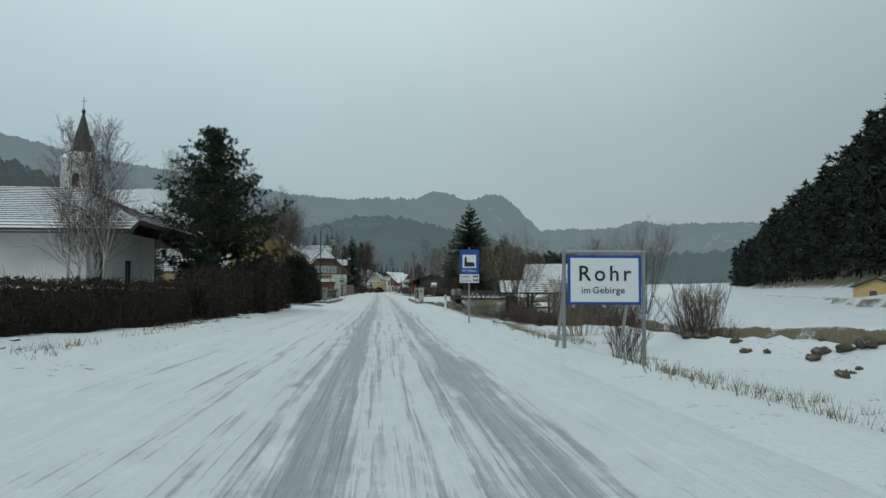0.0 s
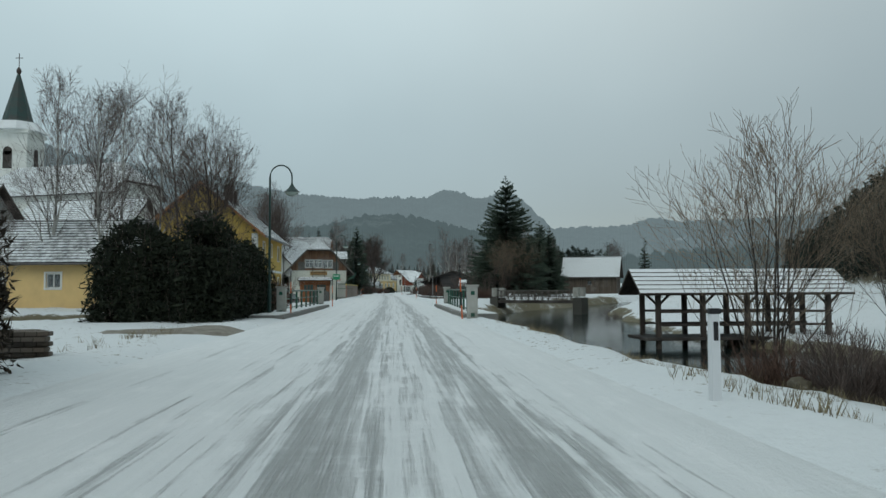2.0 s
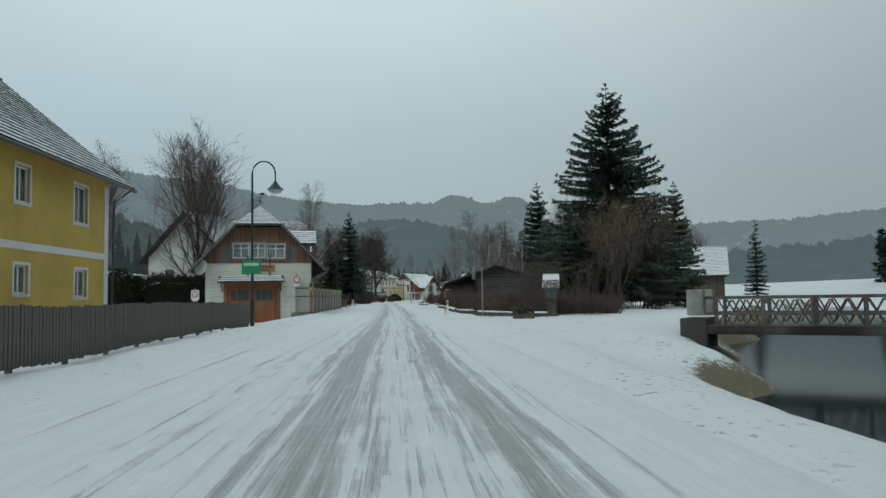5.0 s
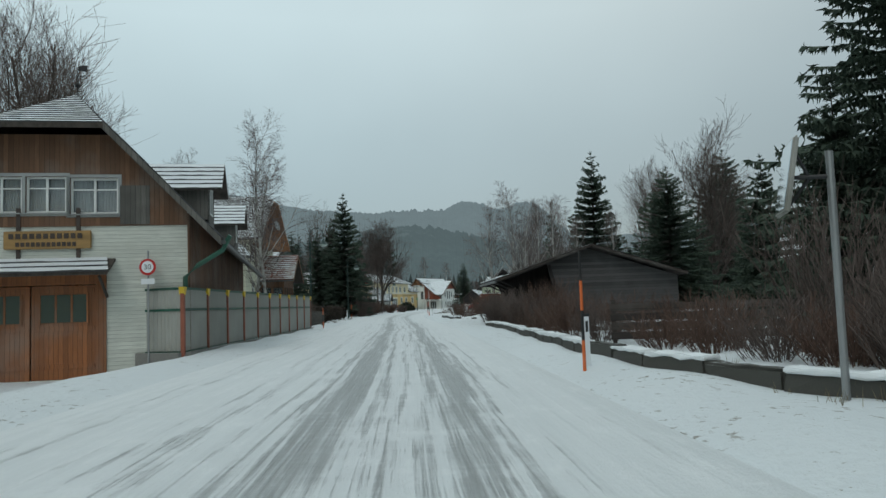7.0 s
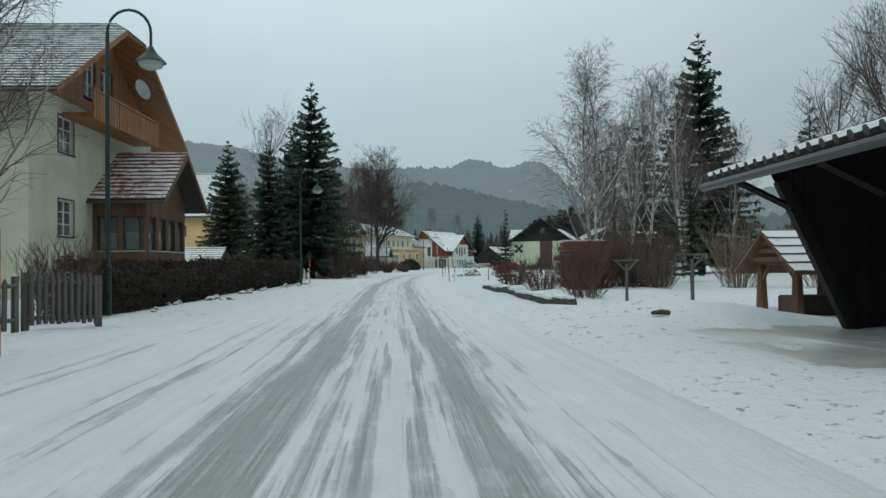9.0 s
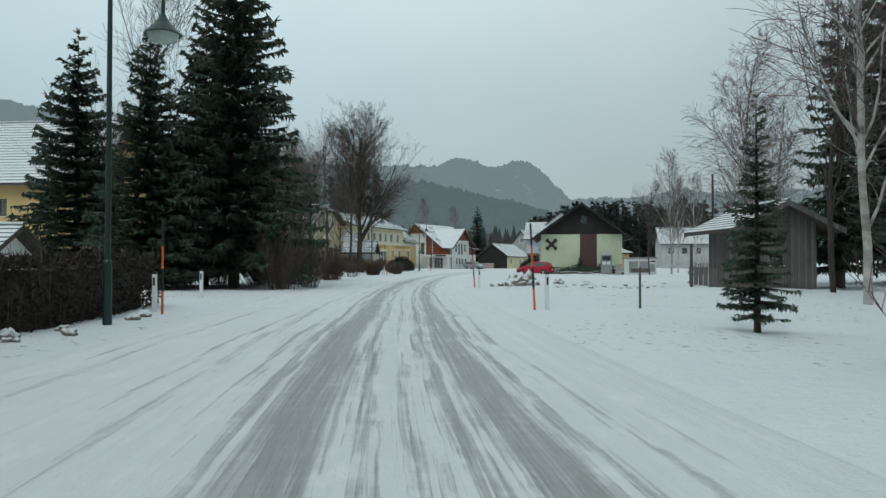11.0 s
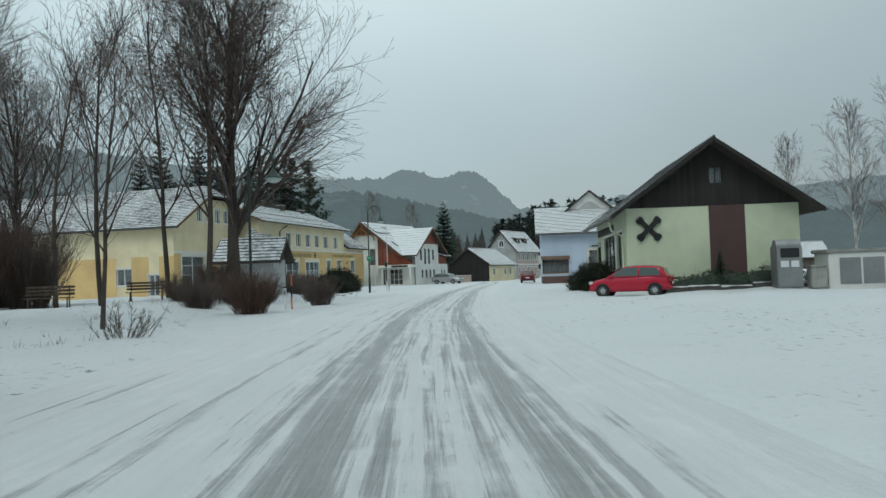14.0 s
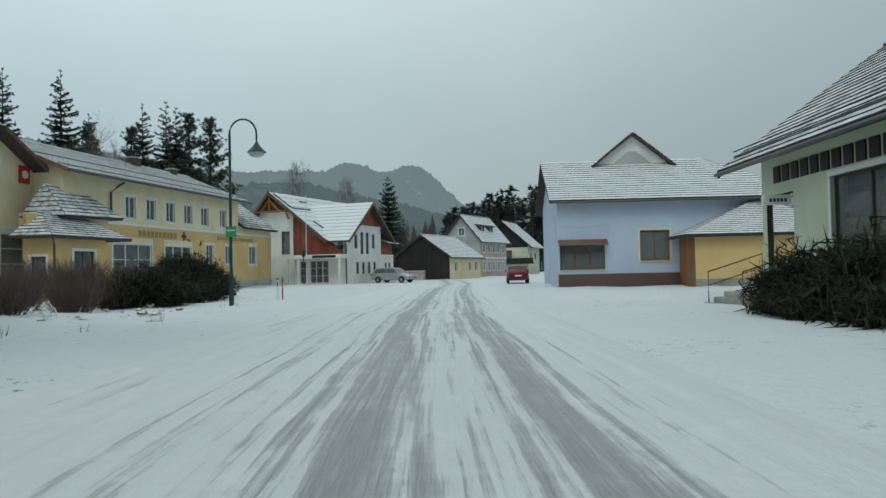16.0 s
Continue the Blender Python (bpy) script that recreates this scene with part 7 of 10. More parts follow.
pn = put(pine("pine_tree", 9.0, 4.0, 9, "dark green garden pine with upturned limbs behind the hedge", 0.10, 1.4, 0.17, 8, 0.40), -8.1, 41.6, 0.97, copy=False)
pn2 = put(spruce("forest_spruce", 24.0, 5.0, 19, "tall forest spruce with a layered dark crown", M_HAZEPINE, 0.30, 0.75), -11.0, 376.0, copy=False)
pn3 = put(pine("forest_pine", 23.0, 4.2, 23, "tall forest pine with an open layered crown", 0.30, 0.5, 0.42, 6, 0.62), -24.5, 386.0, copy=False)
for x, y, s, r in ((-16, 380, 1.05, 40), (-22, 376, 0.95, 120), (-27, 382, 1.25, 220), (-33, 378, 1.2, 300), (-38, 384, 1.1, 10), (-13.5, 384, 1.1, 160)):
    put(pn2, x, y, s, r)
for x, y, s, r in ((-19, 388, 1.0, 70), (-7, 380, 1.0, 90), (-10.2, 383, 1.05, 200)):
    put(pn3, x, y, s, r)


def forest(name, spots, hs, seed, mat, label):
    """A wood seen from afar: many small trees in one sheet."""
    rnd = random.Random(seed)
    vs, fs = [], []
    for (x, y, z), h in zip(spots, hs):
        r = h * rnd.uniform(0.13, 0.2)
        k0 = rnd.uniform(0, 6.28)
        tiers = 5
        for t in range(tiers):
            zb, zt = z + h * (0.12 + 0.17 * t), z + h * (0.12 + 0.17 * t + 0.32)
            rr = r * (1 - t / (tiers + 0.6)) * rnd.uniform(0.8, 1.15)
            n = 7
            i = len(vs)
            vs.append(Vector((x, y, min(zt, z + h))))
            for k in range(n * 2):
                a = k0 + math.pi * k / n
                q = rr * (1.0 if k % 2 == 0 else 0.5) * rnd.uniform(0.75, 1.25)
                vs.append(Vector((x + q * math.cos(a), y + q * math.sin(a), zb - (0.06 * h if k % 2 == 0 else 0))))
            for k in range(n * 2):
                fs.append((i, i + 1 + k, i + 1 + (k + 1) % (n * 2)))
        i = len(vs)
        w = h * 0.008
        vs += [Vector((x - w, y, z - 1)), Vector((x + w, y, z - 1)), Vector((x + w, y, z + h * 0.3)), Vector((x - w, y, z + h * 0.3))]
        fs.append((i, i + 1, i + 2, i + 3))
    return tagged(new(name, mesh_of(name, vs, fs, mat)), label, "forest", kind="stuff")


# wooded hill on the right, beyond the field
rh = random.Random(77)


def knoll(x, y):
    """How high the wooded hill stands over the field."""
    s = (np.asarray(y) - 100) / 210
    v = np.asarray(x) - (75 + 75 * s)
    low = 1 - 0.55 * smooth(0.6, 1.0, s)
    return (13 * smooth(-6, 16, v) * low + 14 * smooth(30, 95, v) * low + 1.2 * smooth(-14, -3, v)) * (1 - smooth(1.0, 1.14, s))


vs, fs = [], []
for k in range(980):
    u, v = rh.uniform(-0.32, 1.04), 75 * rh.random() ** 1.7
    x, y = 75 + 75 * u + v, 100 + 210 * u + rh.uniform(-3, 3)
    z, h = max(float(knoll(x, y)), ground_z(x, y)) - 0.5, (31 - 14 * max(0, u) ** 0.7) * rh.uniform(0.72, 1.06)
    i = len(vs)
    vs += [Vector((x - 0.2, y, z - 1)), Vector((x + 0.2, y, z - 1)), Vector((x, y, z + h))]
    fs.append((i, i + 1, i + 2))
    wide = rh.uniform(2.8, 4.6)
    for j in range(26):
        f = rh.uniform(0.04, 1.0) if v < 12 else rh.uniform(0.3, 1.0)
        r = wide * (1.03 - f) ** 0.85 * rh.uniform(0.2, 1.0)
        a = rh.uniform(0, 6.28)
        blades(vs, fs, Vector((x + r * math.cos(a), y + r * math.sin(a), z + h * f)), 15, rh.uniform(1.0, 1.9), rh, -0.1, 0.55)
far_wood = random.Random(31)
for k in range(300):
    x, y = far_wood.uniform(50, 125), far_wood.uniform(468, 515)
    h = far_wood.uniform(13, 20) + 6 * float(smooth(54, 70, x))
    i = len(vs)
    vs += [Vector((x - 0.2, y, -1)), Vector((x + 0.2, y, -1)), Vector((x, y, h))]
    fs.append((i, i + 1, i + 2))
    for j in range(24):
        f = far_wood.uniform(0.15, 1.0)
        r, a = 3.4 * (1.03 - f) ** 0.8 * far_wood.uniform(0.2, 1.0), far_wood.uniform(0, 6.28)
        blades(vs, fs, Vector((x + r * math.cos(a), y + r * math.sin(a), h * f)), 13, far_wood.uniform(1.0, 1.8), far_wood, -0.1, 0.55)
tagged(new("pine_wood", mesh_of("pine_wood", vs, fs, M_HAZEPINE)), "dark pine wood on the hillside beyond the field", "forest", kind="stuff")
hx, hy = np.linspace(20, 320, 90), np.linspace(20, 350, 90)
HX, HY = np.meshgrid(hx, hy)
KN = knoll(HX, HY)
grid("wooded_knoll", hx, hy, np.where(KN > 0.02, np.maximum(KN, height(HX, HY) - 0.4), height(HX, HY) - 2.5), M_GROUND, label="snowy wooded hillside", category="hill")
spots, hs = [], []
for k in range(420):
    b = rh.uniform(-28, 3)
    r = rh.uniform(430, 620)
    x, y = 20 + r * math.sin(radians(b)), r * math.cos(radians(b))
    spots.append((x, y, -1 + max(0, (r - 430) * 0.05) + (8 if b < -8 else 0)))
    hs.append(rh.uniform(7, 15))
# leaf colour with a little haze painted in as glow
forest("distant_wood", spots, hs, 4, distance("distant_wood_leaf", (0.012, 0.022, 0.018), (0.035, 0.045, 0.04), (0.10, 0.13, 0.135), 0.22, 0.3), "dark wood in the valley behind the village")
spots, hs = [], []
for k in range(520):
    b = rh.uniform(-70, -9)
    r = rh.uniform(250, 430)
    x, y = r * math.sin(radians(b)), 40 + r * math.cos(radians(b))
    if x > -75:
        continue
    spots.append((x, y, ground_z(x, y) - 1))
    hs.append(rh.uniform(8, 16) + (9 if -34 < b < -19 and r < 340 else 0))
# slope trees likewise carry painted haze as a faint glow
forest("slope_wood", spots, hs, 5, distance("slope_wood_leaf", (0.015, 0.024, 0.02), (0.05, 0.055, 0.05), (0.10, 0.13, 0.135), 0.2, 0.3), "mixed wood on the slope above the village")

# --- hedges and shrubs
hedge("clipped_hedge", [(-14.5, 10), (-9.9, 21)], 1.3, 1.05, 11, "low end of the brown clipped hedge", M_BROWNLEAF, per=420)
hedge("clipped_hedge", [(-9.9, 21), (-7.0, 33)], 1.4, 1.35, 12, "brown clipped hedge along the snowy verge", M_BROWNLEAF, per=420)
hedge("clipped_hedge", [(-7.0, 33), (-6.0, 40)], 1.5, 1.8, 13, "rising part of the brown clipped hedge", M_BROWNLEAF, per=420)
hedge("clipped_hedge", [(-6.0, 40), (-5.9, 48.5)], 1.5, 2.25, 1, "tall dark brown-green clipped hedge along the verge", M_BROWNLEAF, per=420)
hedge("clipped_hedge", [(-5.9, 48.5), (-9.5, 49.0)], 1.3, 2.25, 8, "end of the tall clipped hedge at the drive", M_BROWNLEAF, per=420)
hedge("thuja_hedge", [(-6.6, 75.0), (-6.8, 71.0), (-6.9, 66.8)], 1.7, 2.7, 2, "dark green thuja hedge by the bridge", M_THUJA, per=900, size=0.19, top_wave=1.3, rough=0.19, inner=(0.86, 0.30))
hedge("thuja_hedge", [(-6.9, 66.8), (-9.0, 67.0), (-10.7, 67.2)], 1.7, 2.85, 3, "dark green thuja hedge along the drive", M_THUJA, per=900, size=0.19, top_wave=1.3, rough=0.19, inner=(0.86, 0.30))
hedge("garden_hedge", [(-7.7, 181.0), (-7.9, 198.0), (-8.1, 214.0)], 1.2, 1.25, 4, "brown leafless garden hedge along the road", M_BROWNLEAF, per=420)
hedge("evergreen_screen", [(-17.5, 163.5), (-24.0, 160.0), (-31.0, 152.0)], 2.4, 3.6, 21, "dark overgrown evergreen screen beside the hall", M_THUJA, per=420, size=0.22, top_wave=1.2, rough=0.25)
hedge("dark_evergreen_bushes", [(-1.6, 299.0), (-0.9, 305.5), (-0.6, 311.0)], 2.2, 1.05, 5, "dark spreading evergreen shrubs in front of the yellow house", M_THUJA, per=1400, size=0.32, top_wave=0.8, rough=0.26, inner=(0.45, 0.1), thin=0.06)
hedge("juniper_bed", [(14.0, 279.6), (15.6, 285.8)], 1.8, 0.78, 6, "dark spreading junipers below the bank window", M_THUJA, per=1700, size=0.33, top_wave=1.0, rough=0.26, inner=(0.45, 0.1), thin=0.06)
hedge("low_evergreens", [(15.6, 275.2), (22.6, 273.6)], 1.3, 0.75, 7, "low snowy evergreens along the bank wall", M_SPRUCE, per=300, top_wave=0.4)
n_ = 0
for x, y, h, w, mat, st in ((-5.9, 246.0, 2.3, 1.9, M_REDBUSH, 190), (-3.7, 267.4, 1.7, 1.5, M_REDBUSH, 228), (-1.4, 274.6, 1.5, 1.1, M_TWIG, 152), (-5.5, 275.5, 1.9, 1.5, M_TWIG, 230), (-6.6, 277.4, 1.9, 1.5, M_REDBUSH, 230), (-4.4, 278.6, 1.2, 1.2, M_TWIG, 171), (-7.6, 274.4, 1.4, 1.4, M_TWIG, 190), (-6.2, 270.6, 1.3, 1.3, M_TWIG, 190), (-2.0, 280.4, 1.3, 1.0, M_TWIG, 152), (-5.1, 256.4, 1.0, 1.3, M_TWIG, 26), (-4.0, 292.5, 1.5, 1.6, M_TWIG, 171), (-5.8, 299.5, 1.9, 1.7, M_TWIG, 209), (-4.2, 301.5, 1.8, 1.6, M_REDBUSH, 209), (-3.0, 304.5, 1.7, 1.5, M_TWIG, 190), (-5.6, 305.5, 2.1, 1.8, M_TWIG, 209), (-2.4, 299.0, 1.5, 1.3, M_TWIG, 171), (-3.6, 309.0, 1.8, 1.6, M_TWIG, 190), (-10.5, 233.5, 2.4, 1.9, M_TWIG, 100), (-12.8, 234.0, 2.6, 2.0, M_TWIG, 100), (-15.2, 233.0, 2.5, 2.0, M_REDBUSH, 100), (-17.6, 232.5, 2.4, 2.0, M_TWIG, 100), (-7.4, 234.0, 2.5, 1.8, M_TWIG, 90), (-8.2, 232.0, 2.6, 1.8, M_TWIG, 90), (-7.6, 238.8, 2.2, 1.7, M_TWIG, 80),
                            (-5.5, 296, 1.4, 1.5, M_TWIG, 152), (-3.2, 296.5, 1.3, 1.4, M_TWIG, 152), (8.4, 34.5, 2.9, 1.9, M_WILLOW, 34), (9.8, 38.0, 2.5, 1.7, M_TWIG, 34), (11.0, 42.5, 2.7, 1.8, M_WILLOW, 36), (9.4, 46.5, 1.3, 1.1, M_TWIG, 90), (9.9, 49.2, 1.6, 1.3, M_TWIG, 110), (9.4, 51.8, 1.8, 1.5, M_TWIG, 170), (9.1, 54.2, 1.7, 1.5, M_REDBUSH, 170), (8.7, 43.2, 1.0, 0.9, M_TWIG, 70), (11.4, 46.5, 4.2, 1.9, M_TWIG, 110), (12.0, 50.0, 4.4, 2.0, M_WILLOW, 110), (8.6, 29.0, 2.2, 1.3, M_TWIG, 40), (-13.6, 272.8, 3.4, 2.2, M_TWIG, 260), (-15.2, 274.5, 4.2, 2.6, M_TWIG, 260), (-15.5, 271.0, 4.0, 2.4, M_REDBUSH, 240), (-17.0, 276.5, 4.4, 2.6, M_TWIG, 240), (13.2, 33.5, 2.2, 1.5, M_TWIG, 80), (14.6, 38.0, 2.6, 1.7, M_TWIG, 80), (12.6, 43.0, 4.0, 1.9, M_TWIG, 110), (17.0, 41.0, 2.4, 1.7, M_TWIG, 80), (19.0, 46.0, 2.8, 1.9, M_WILLOW, 80), (11.5, 30.5, 2.0, 1.4, M_TWIG, 45),
                            (12.0, 48.0, 3.4, 1.8, M_WILLOW, 60), (16, 52, 3.8, 1.9, M_TWIG, 60), (7.0, 24.5, 1.1, 0.6, M_TWIG, 14), (6.4, 21.8, 0.9, 0.5, M_TWIG, 10), (13.2, 140.0, 4.4, 2.0, M_TWIG, 26), (15.4, 141.6, 6.0, 2.4, M_TWIG, 28), (17.4, 142.5, 5.6, 2.4, M_TWIG, 26), (19.5, 143, 4.5, 2.2, M_TWIG, 30), (10.0, 141, 3.6, 2.2, M_TWIG, 80),
                            (18.8, 99.5, 1.6, 1.0, M_TWIG, 40), (-6.6, 234.5, 3.2, 1.8, M_TWIG, 90), (-8.2, 236.5, 3.4, 2.0, M_TWIG, 90), (-6.4, 227.5, 2.8, 1.8, M_TWIG, 90), (-9.6, 239.5, 3.2, 2.0, M_TWIG, 80), (-5.6, 230.8, 2.4, 1.5, M_TWIG, 80), (4.95, 166.2, 1.6, 1.1, M_TWIG, 110), (5.5, 165.5, 1.9, 1.4, M_TWIG, 130), (5.8, 160.5, 1.9, 1.7, M_TWIG, 130), (6.6, 163.2, 2.2, 1.8, M_TWIG, 130), (7.2, 160.2, 2.3, 1.8, M_REDBUSH, 110), (5.9, 164.6, 1.8, 1.3, M_TWIG, 100), (-7.7, 180.2, 1.9, 1.2, M_REDBUSH, 90), (-13.4, 97.5, 2.4, 1.6, M_THUJA, 70),
                            (6.0, 188.5, 1.2, 1.3, M_REDBUSH, 70), (6.9, 193.2, 2.0, 1.5, M_REDBUSH, 170), (7.9, 194.6, 2.3, 1.6, M_REDBUSH, 170), (9.2, 195.4, 2.1, 1.6, M_TWIG, 140), (10.6, 197.4, 2.8, 1.9, M_REDBUSH, 120), (11.8, 199.2, 3.0, 2.0, M_TWIG, 110), (5.6, 195.0, 1.5, 1.6, M_REDBUSH, 90), (5.2, 200.5, 1.6, 1.7, M_REDBUSH, 90), (7.8, 197.5, 1.7, 1.8, M_TWIG, 80), (10.2, 193.5, 1.6, 1.6, M_TWIG, 70), (14.5, 196.0, 3.2, 2.4, M_WILLOW, 90), (17.5, 194.0, 3.0, 2.4, M_WILLOW, 90), (20.5, 192.0, 2.8, 2.2, M_WILLOW, 80), (29.5, 268.0, 1.6, 1.5, M_TWIG, 60), (26.5, 262.0, 1.2, 1.4, M_TWIG, 50)):
    n_ += 1
    shrub("leafless_shrub", x, y, h, w, 100 + n_, {M_REDBUSH: "rounded reddish-brown leafless bush", M_WILLOW: "yellowish willow shrub with bare shoots", M_TWIG: "leafless brown shrub in the snow", M_THUJA: "dark evergreen bush beside the shed"}[mat], mat, st)
for k in range(16):
    n_ += 1
    x, y = 7.4 + 1.15 * (k % 6) + rh.uniform(-0.4, 0.4), 132.2 + 2.2 * (k // 6) + rh.uniform(-0.6, 0.6)
    shrub("roadside_shrub", x, y, rh.uniform(0.9, 1.9), rh.uniform(1.3, 1.8), 300 + n_, "dense brown leafless shrub under the spruces", M_TWIG if k % 4 else M_REDBUSH, 110, fork=5)
for k in range(12):
    n_ += 1
    x, y = -7.3 - 0.9 * (k % 3) + rh.uniform(-0.3, 0.3), 78.5 + 0.95 * k
    shrub("riverside_shrub", x, y, 1.5 + rh.uniform(0.0, 0.5) - min(0.0, ground_z(x, y) + 0.2), rh.uniform(1.0, 1.4), 400 + n_, "tangled dark leafless shrub on the bank beside the bridge", M_REDBUSH if k % 3 == 0 else M_TWIG, 120, fork=5)
shrub("garden_bush", -9.35, 88.0, 3.0, 1.7, 420, "dark evergreen garden bush before the wooden lean-to", M_THUJA, 90, leaf=M_THUJA, fork=6)
for k in range(17):
    n_ += 1
    y = 138.0 + 1.58 * k
    x = 5.5 + 0.8 * rh.random() + (1.5 if k % 2 else 0)
    shrub("roadside_shrub", x + (1.2 if y < 146 else 0), y, rh.uniform(1.0, 1.6), rh.uniform(1.2, 1.7), 100 + n_, "dense brown leafless shrub behind the stone wall", M_REDBUSH if k % 3 else M_TWIG, 70, fork=5)

# ---------------------------------------------------------------- signs, lamps and posts along the road
ts = thing("town_sign", pose(4.0, 18.7, 0, 0, 0, -3), "white and blue place-name sign on two steel posts", "sign")
part("board", soft_box(0, 1.5, -0.015, 0.015, 0.9, 1.9, 0.008), M_SIGNBLUE, ts, "blue-edged sign board")
part("face", soft_box(0.055, 1.445, -0.022, -0.016, 0.955, 1.845, 0.003), M_SIGNWHITE, ts)
letters("place_name", "Rohr", 0.44, pose(0.75, -0.026, 1.385, 90, 0, 0), M_BLACK, ts, 0.003, 1.28, "CENTER", bold=0.004)
letters("place_name_first_word", "im", 0.19, pose(0.27, -0.026, 1.13, 90, 0, 0), M_BLACK, ts, 0.003, 1.08, bold=0.001)
letters("place_name_second_word", "Gebirge", 0.19, pose(0.50, -0.026, 1.13, 90, 0, 0), M_BLACK, ts, 0.003, 1.08, bold=0.001)
for x, zb in ((-0.07, -0.3), (1.56, -1.2)):
    bm = bmesh.new()
    tube(bm, [(x, 0.03, zb), (x, 0.03, 2.02)], 0.04, 10)
    part("post", bm, M_GALV, ts, "galvanised steel post")
bm = bmesh.new()
tube(bm, [(-0.12, 0.03, 1.97), (1.62, 0.03, 1.97)], 0.035, 8)
part("top_tube", bm, M_GALV, ts)
for x in (-0.03, 1.3):
    bm = bmesh.new()
    tube(bm, [(x, 0.06, 1.35), (x - 0.2, 0.75, -0.9)], 0.035, 8)
    part("brace", bm, M_GALV, ts)
for x in (0.12, 0.75, 1.36):
    part("clamp", soft_box(x - 0.03, x + 0.03, 0.0, 0.06, 0.84, 0.92, 0.008), M_GALV, ts)

cs = thing("church_service_sign", pose(3.46, 31.3, 0), "blue church service sign with a white panel on a post", "sign")
bm = bmesh.new()
tube(bm, [(0, 0.03, -0.4), (0, 0.03, 2.75)], 0.032, 10)
part("post", bm, M_GALV, cs)
part("blue_plate", soft_box(-0.36, 0.36, -0.012, 0.0, 1.78, 2.68, 0.006), M_SIGNBLUE, cs)
part("white_panel", soft_box(-0.25, 0.25, -0.017, -0.0125, 2.0, 2.48, 0.002), M_SIGNWHITE, cs)
bm = bmesh.new()
quads(bm, [(-0.2, -0.02, 2.05), (0.2, -0.02, 2.05), (0.2, -0.02, 2.15), (0.13, -0.02, 2.21), (-0.09, -0.02, 2.21), (-0.09, -0.02, 2.34), (-0.135, -0.02, 2.45), (-0.18, -0.02, 2.34), (-0.18, -0.02, 2.08)], [tuple(range(9))])
part("church_symbol", bm, M_BLACK, cs)
letters("caption", "Hl. Messe", 0.13, pose(0, -0.018, 1.85, 90, 0, 0), M_SIGNWHITE, cs, 0.002, 1.0, "CENTER")
part("white_tag", soft_box(-0.36, 0.36, -0.012, 0.0, 1.45, 1.76, 0.004), M_SIGNWHITE, cs)
letters("tag_line", "Freitag", 0.12, pose(-0.33, -0.016, 1.645, 90, 0, 0), M_BLACK, cs, 0.002)
letters("tag_line", "Sonntag", 0.12, pose(-0.33, -0.016, 1.50, 90, 0, 0), M_BLACK, cs, 0.002)
for z in (1.645, 1.50):
    bars_of_text("tag_figures", cs, pose(0.14, -0.014, z), 0.2, 0.085, 4, M_BLACK, 0.003, 0.3)


def street_lamp(x, y, rz, h=7.0, reach=1.1, z=None):
    l = thing("street_lamp", pose(x, y, ground_z(x, y) if z is None else z, 0, 0, rz), "dark green swan-neck street lamp with a glass bell", "street lamp", "street lamps")
    bm = bmesh.new()
    tube(bm, [(0, 0, -0.3), (0, 0, 1.2), (0, 0, 1.25), (0, 0, h - 0.6)], [0.09, 0.085, 0.06, 0.045], 10)
    part("pole", bm, M_LAMPGREEN, l)
    bm = bmesh.new()
    r = reach / 2
    pts = [(r - r * math.cos(a), 0, h - 0.6 + r * math.sin(a) * 1.1) for a in (math.pi * k / 12 for k in range(13))] + [(reach, 0, h - 0.95)]
    tube(bm, pts, 0.035, 8)
    part("swan_neck", bm, M_LAMPGREEN, l)
    bm = bmesh.new()
    lathe(bm, [(0.05, h - 0.92), (0.09, h - 1.0), (0.16, h - 1.1), (0.34, h - 1.28), (0.36, h - 1.31), (0.33, h - 1.31)], 18, (reach, 0, 0))
    part("hood", bm, M_LAMPGREEN, l, "bell-shaped lamp hood")
    bm = bmesh.new()
    lathe(bm, [(0.30, h - 1.31), (0.26, h - 1.42), (0.12, h - 1.48), (0.01, h - 1.49)], 18, (reach, 0, 0))
    part("glass_bowl", bm, M_LAMPGLASS, l)
    return l


for x, y, rz, h in ((-5.3, 72.3, 0, 7.0), (-7.1, 181.3, 5, 7.4), (-6.6, 208.0, 0, 6.9), (-6.3, 237.9, 0, 5.95), (1.6, 299.0, -10, 7.0), (-5.9, 121.5, 0, 7.3), (-3.9, 269.2, -10, 6.6)):
    street_lamp(x, y, rz, h, 0.8 if h < 6 else 1.0, z=0.0)
for x, y, z, s in ((-5.9, 121.4, 2.3, 1.0), (1.62, 298.92, 2.55, 0.45)):
    g = thing("green_sign", pose(x, y, z), "small green signboard fixed to the lamp pole", "sign")
    part("plate", soft_box(-0.42 * s, 0.42 * s, -0.07, -0.05, 0, 0.2 + 0.42 * s, 0.01), M_SIGNGREEN, g)
    bars_of_text("sign_text", g, pose(-0.33 * s, -0.07, 0.1 + 0.26 * s), 0.66 * s, 0.12 * s, 8, M_SIGNWHITE, 0.004)
    part("clamp", soft_box(-0.08, 0.08, -0.06, 0.08, 0.2, 0.28, 0.01), M_GALV, g)


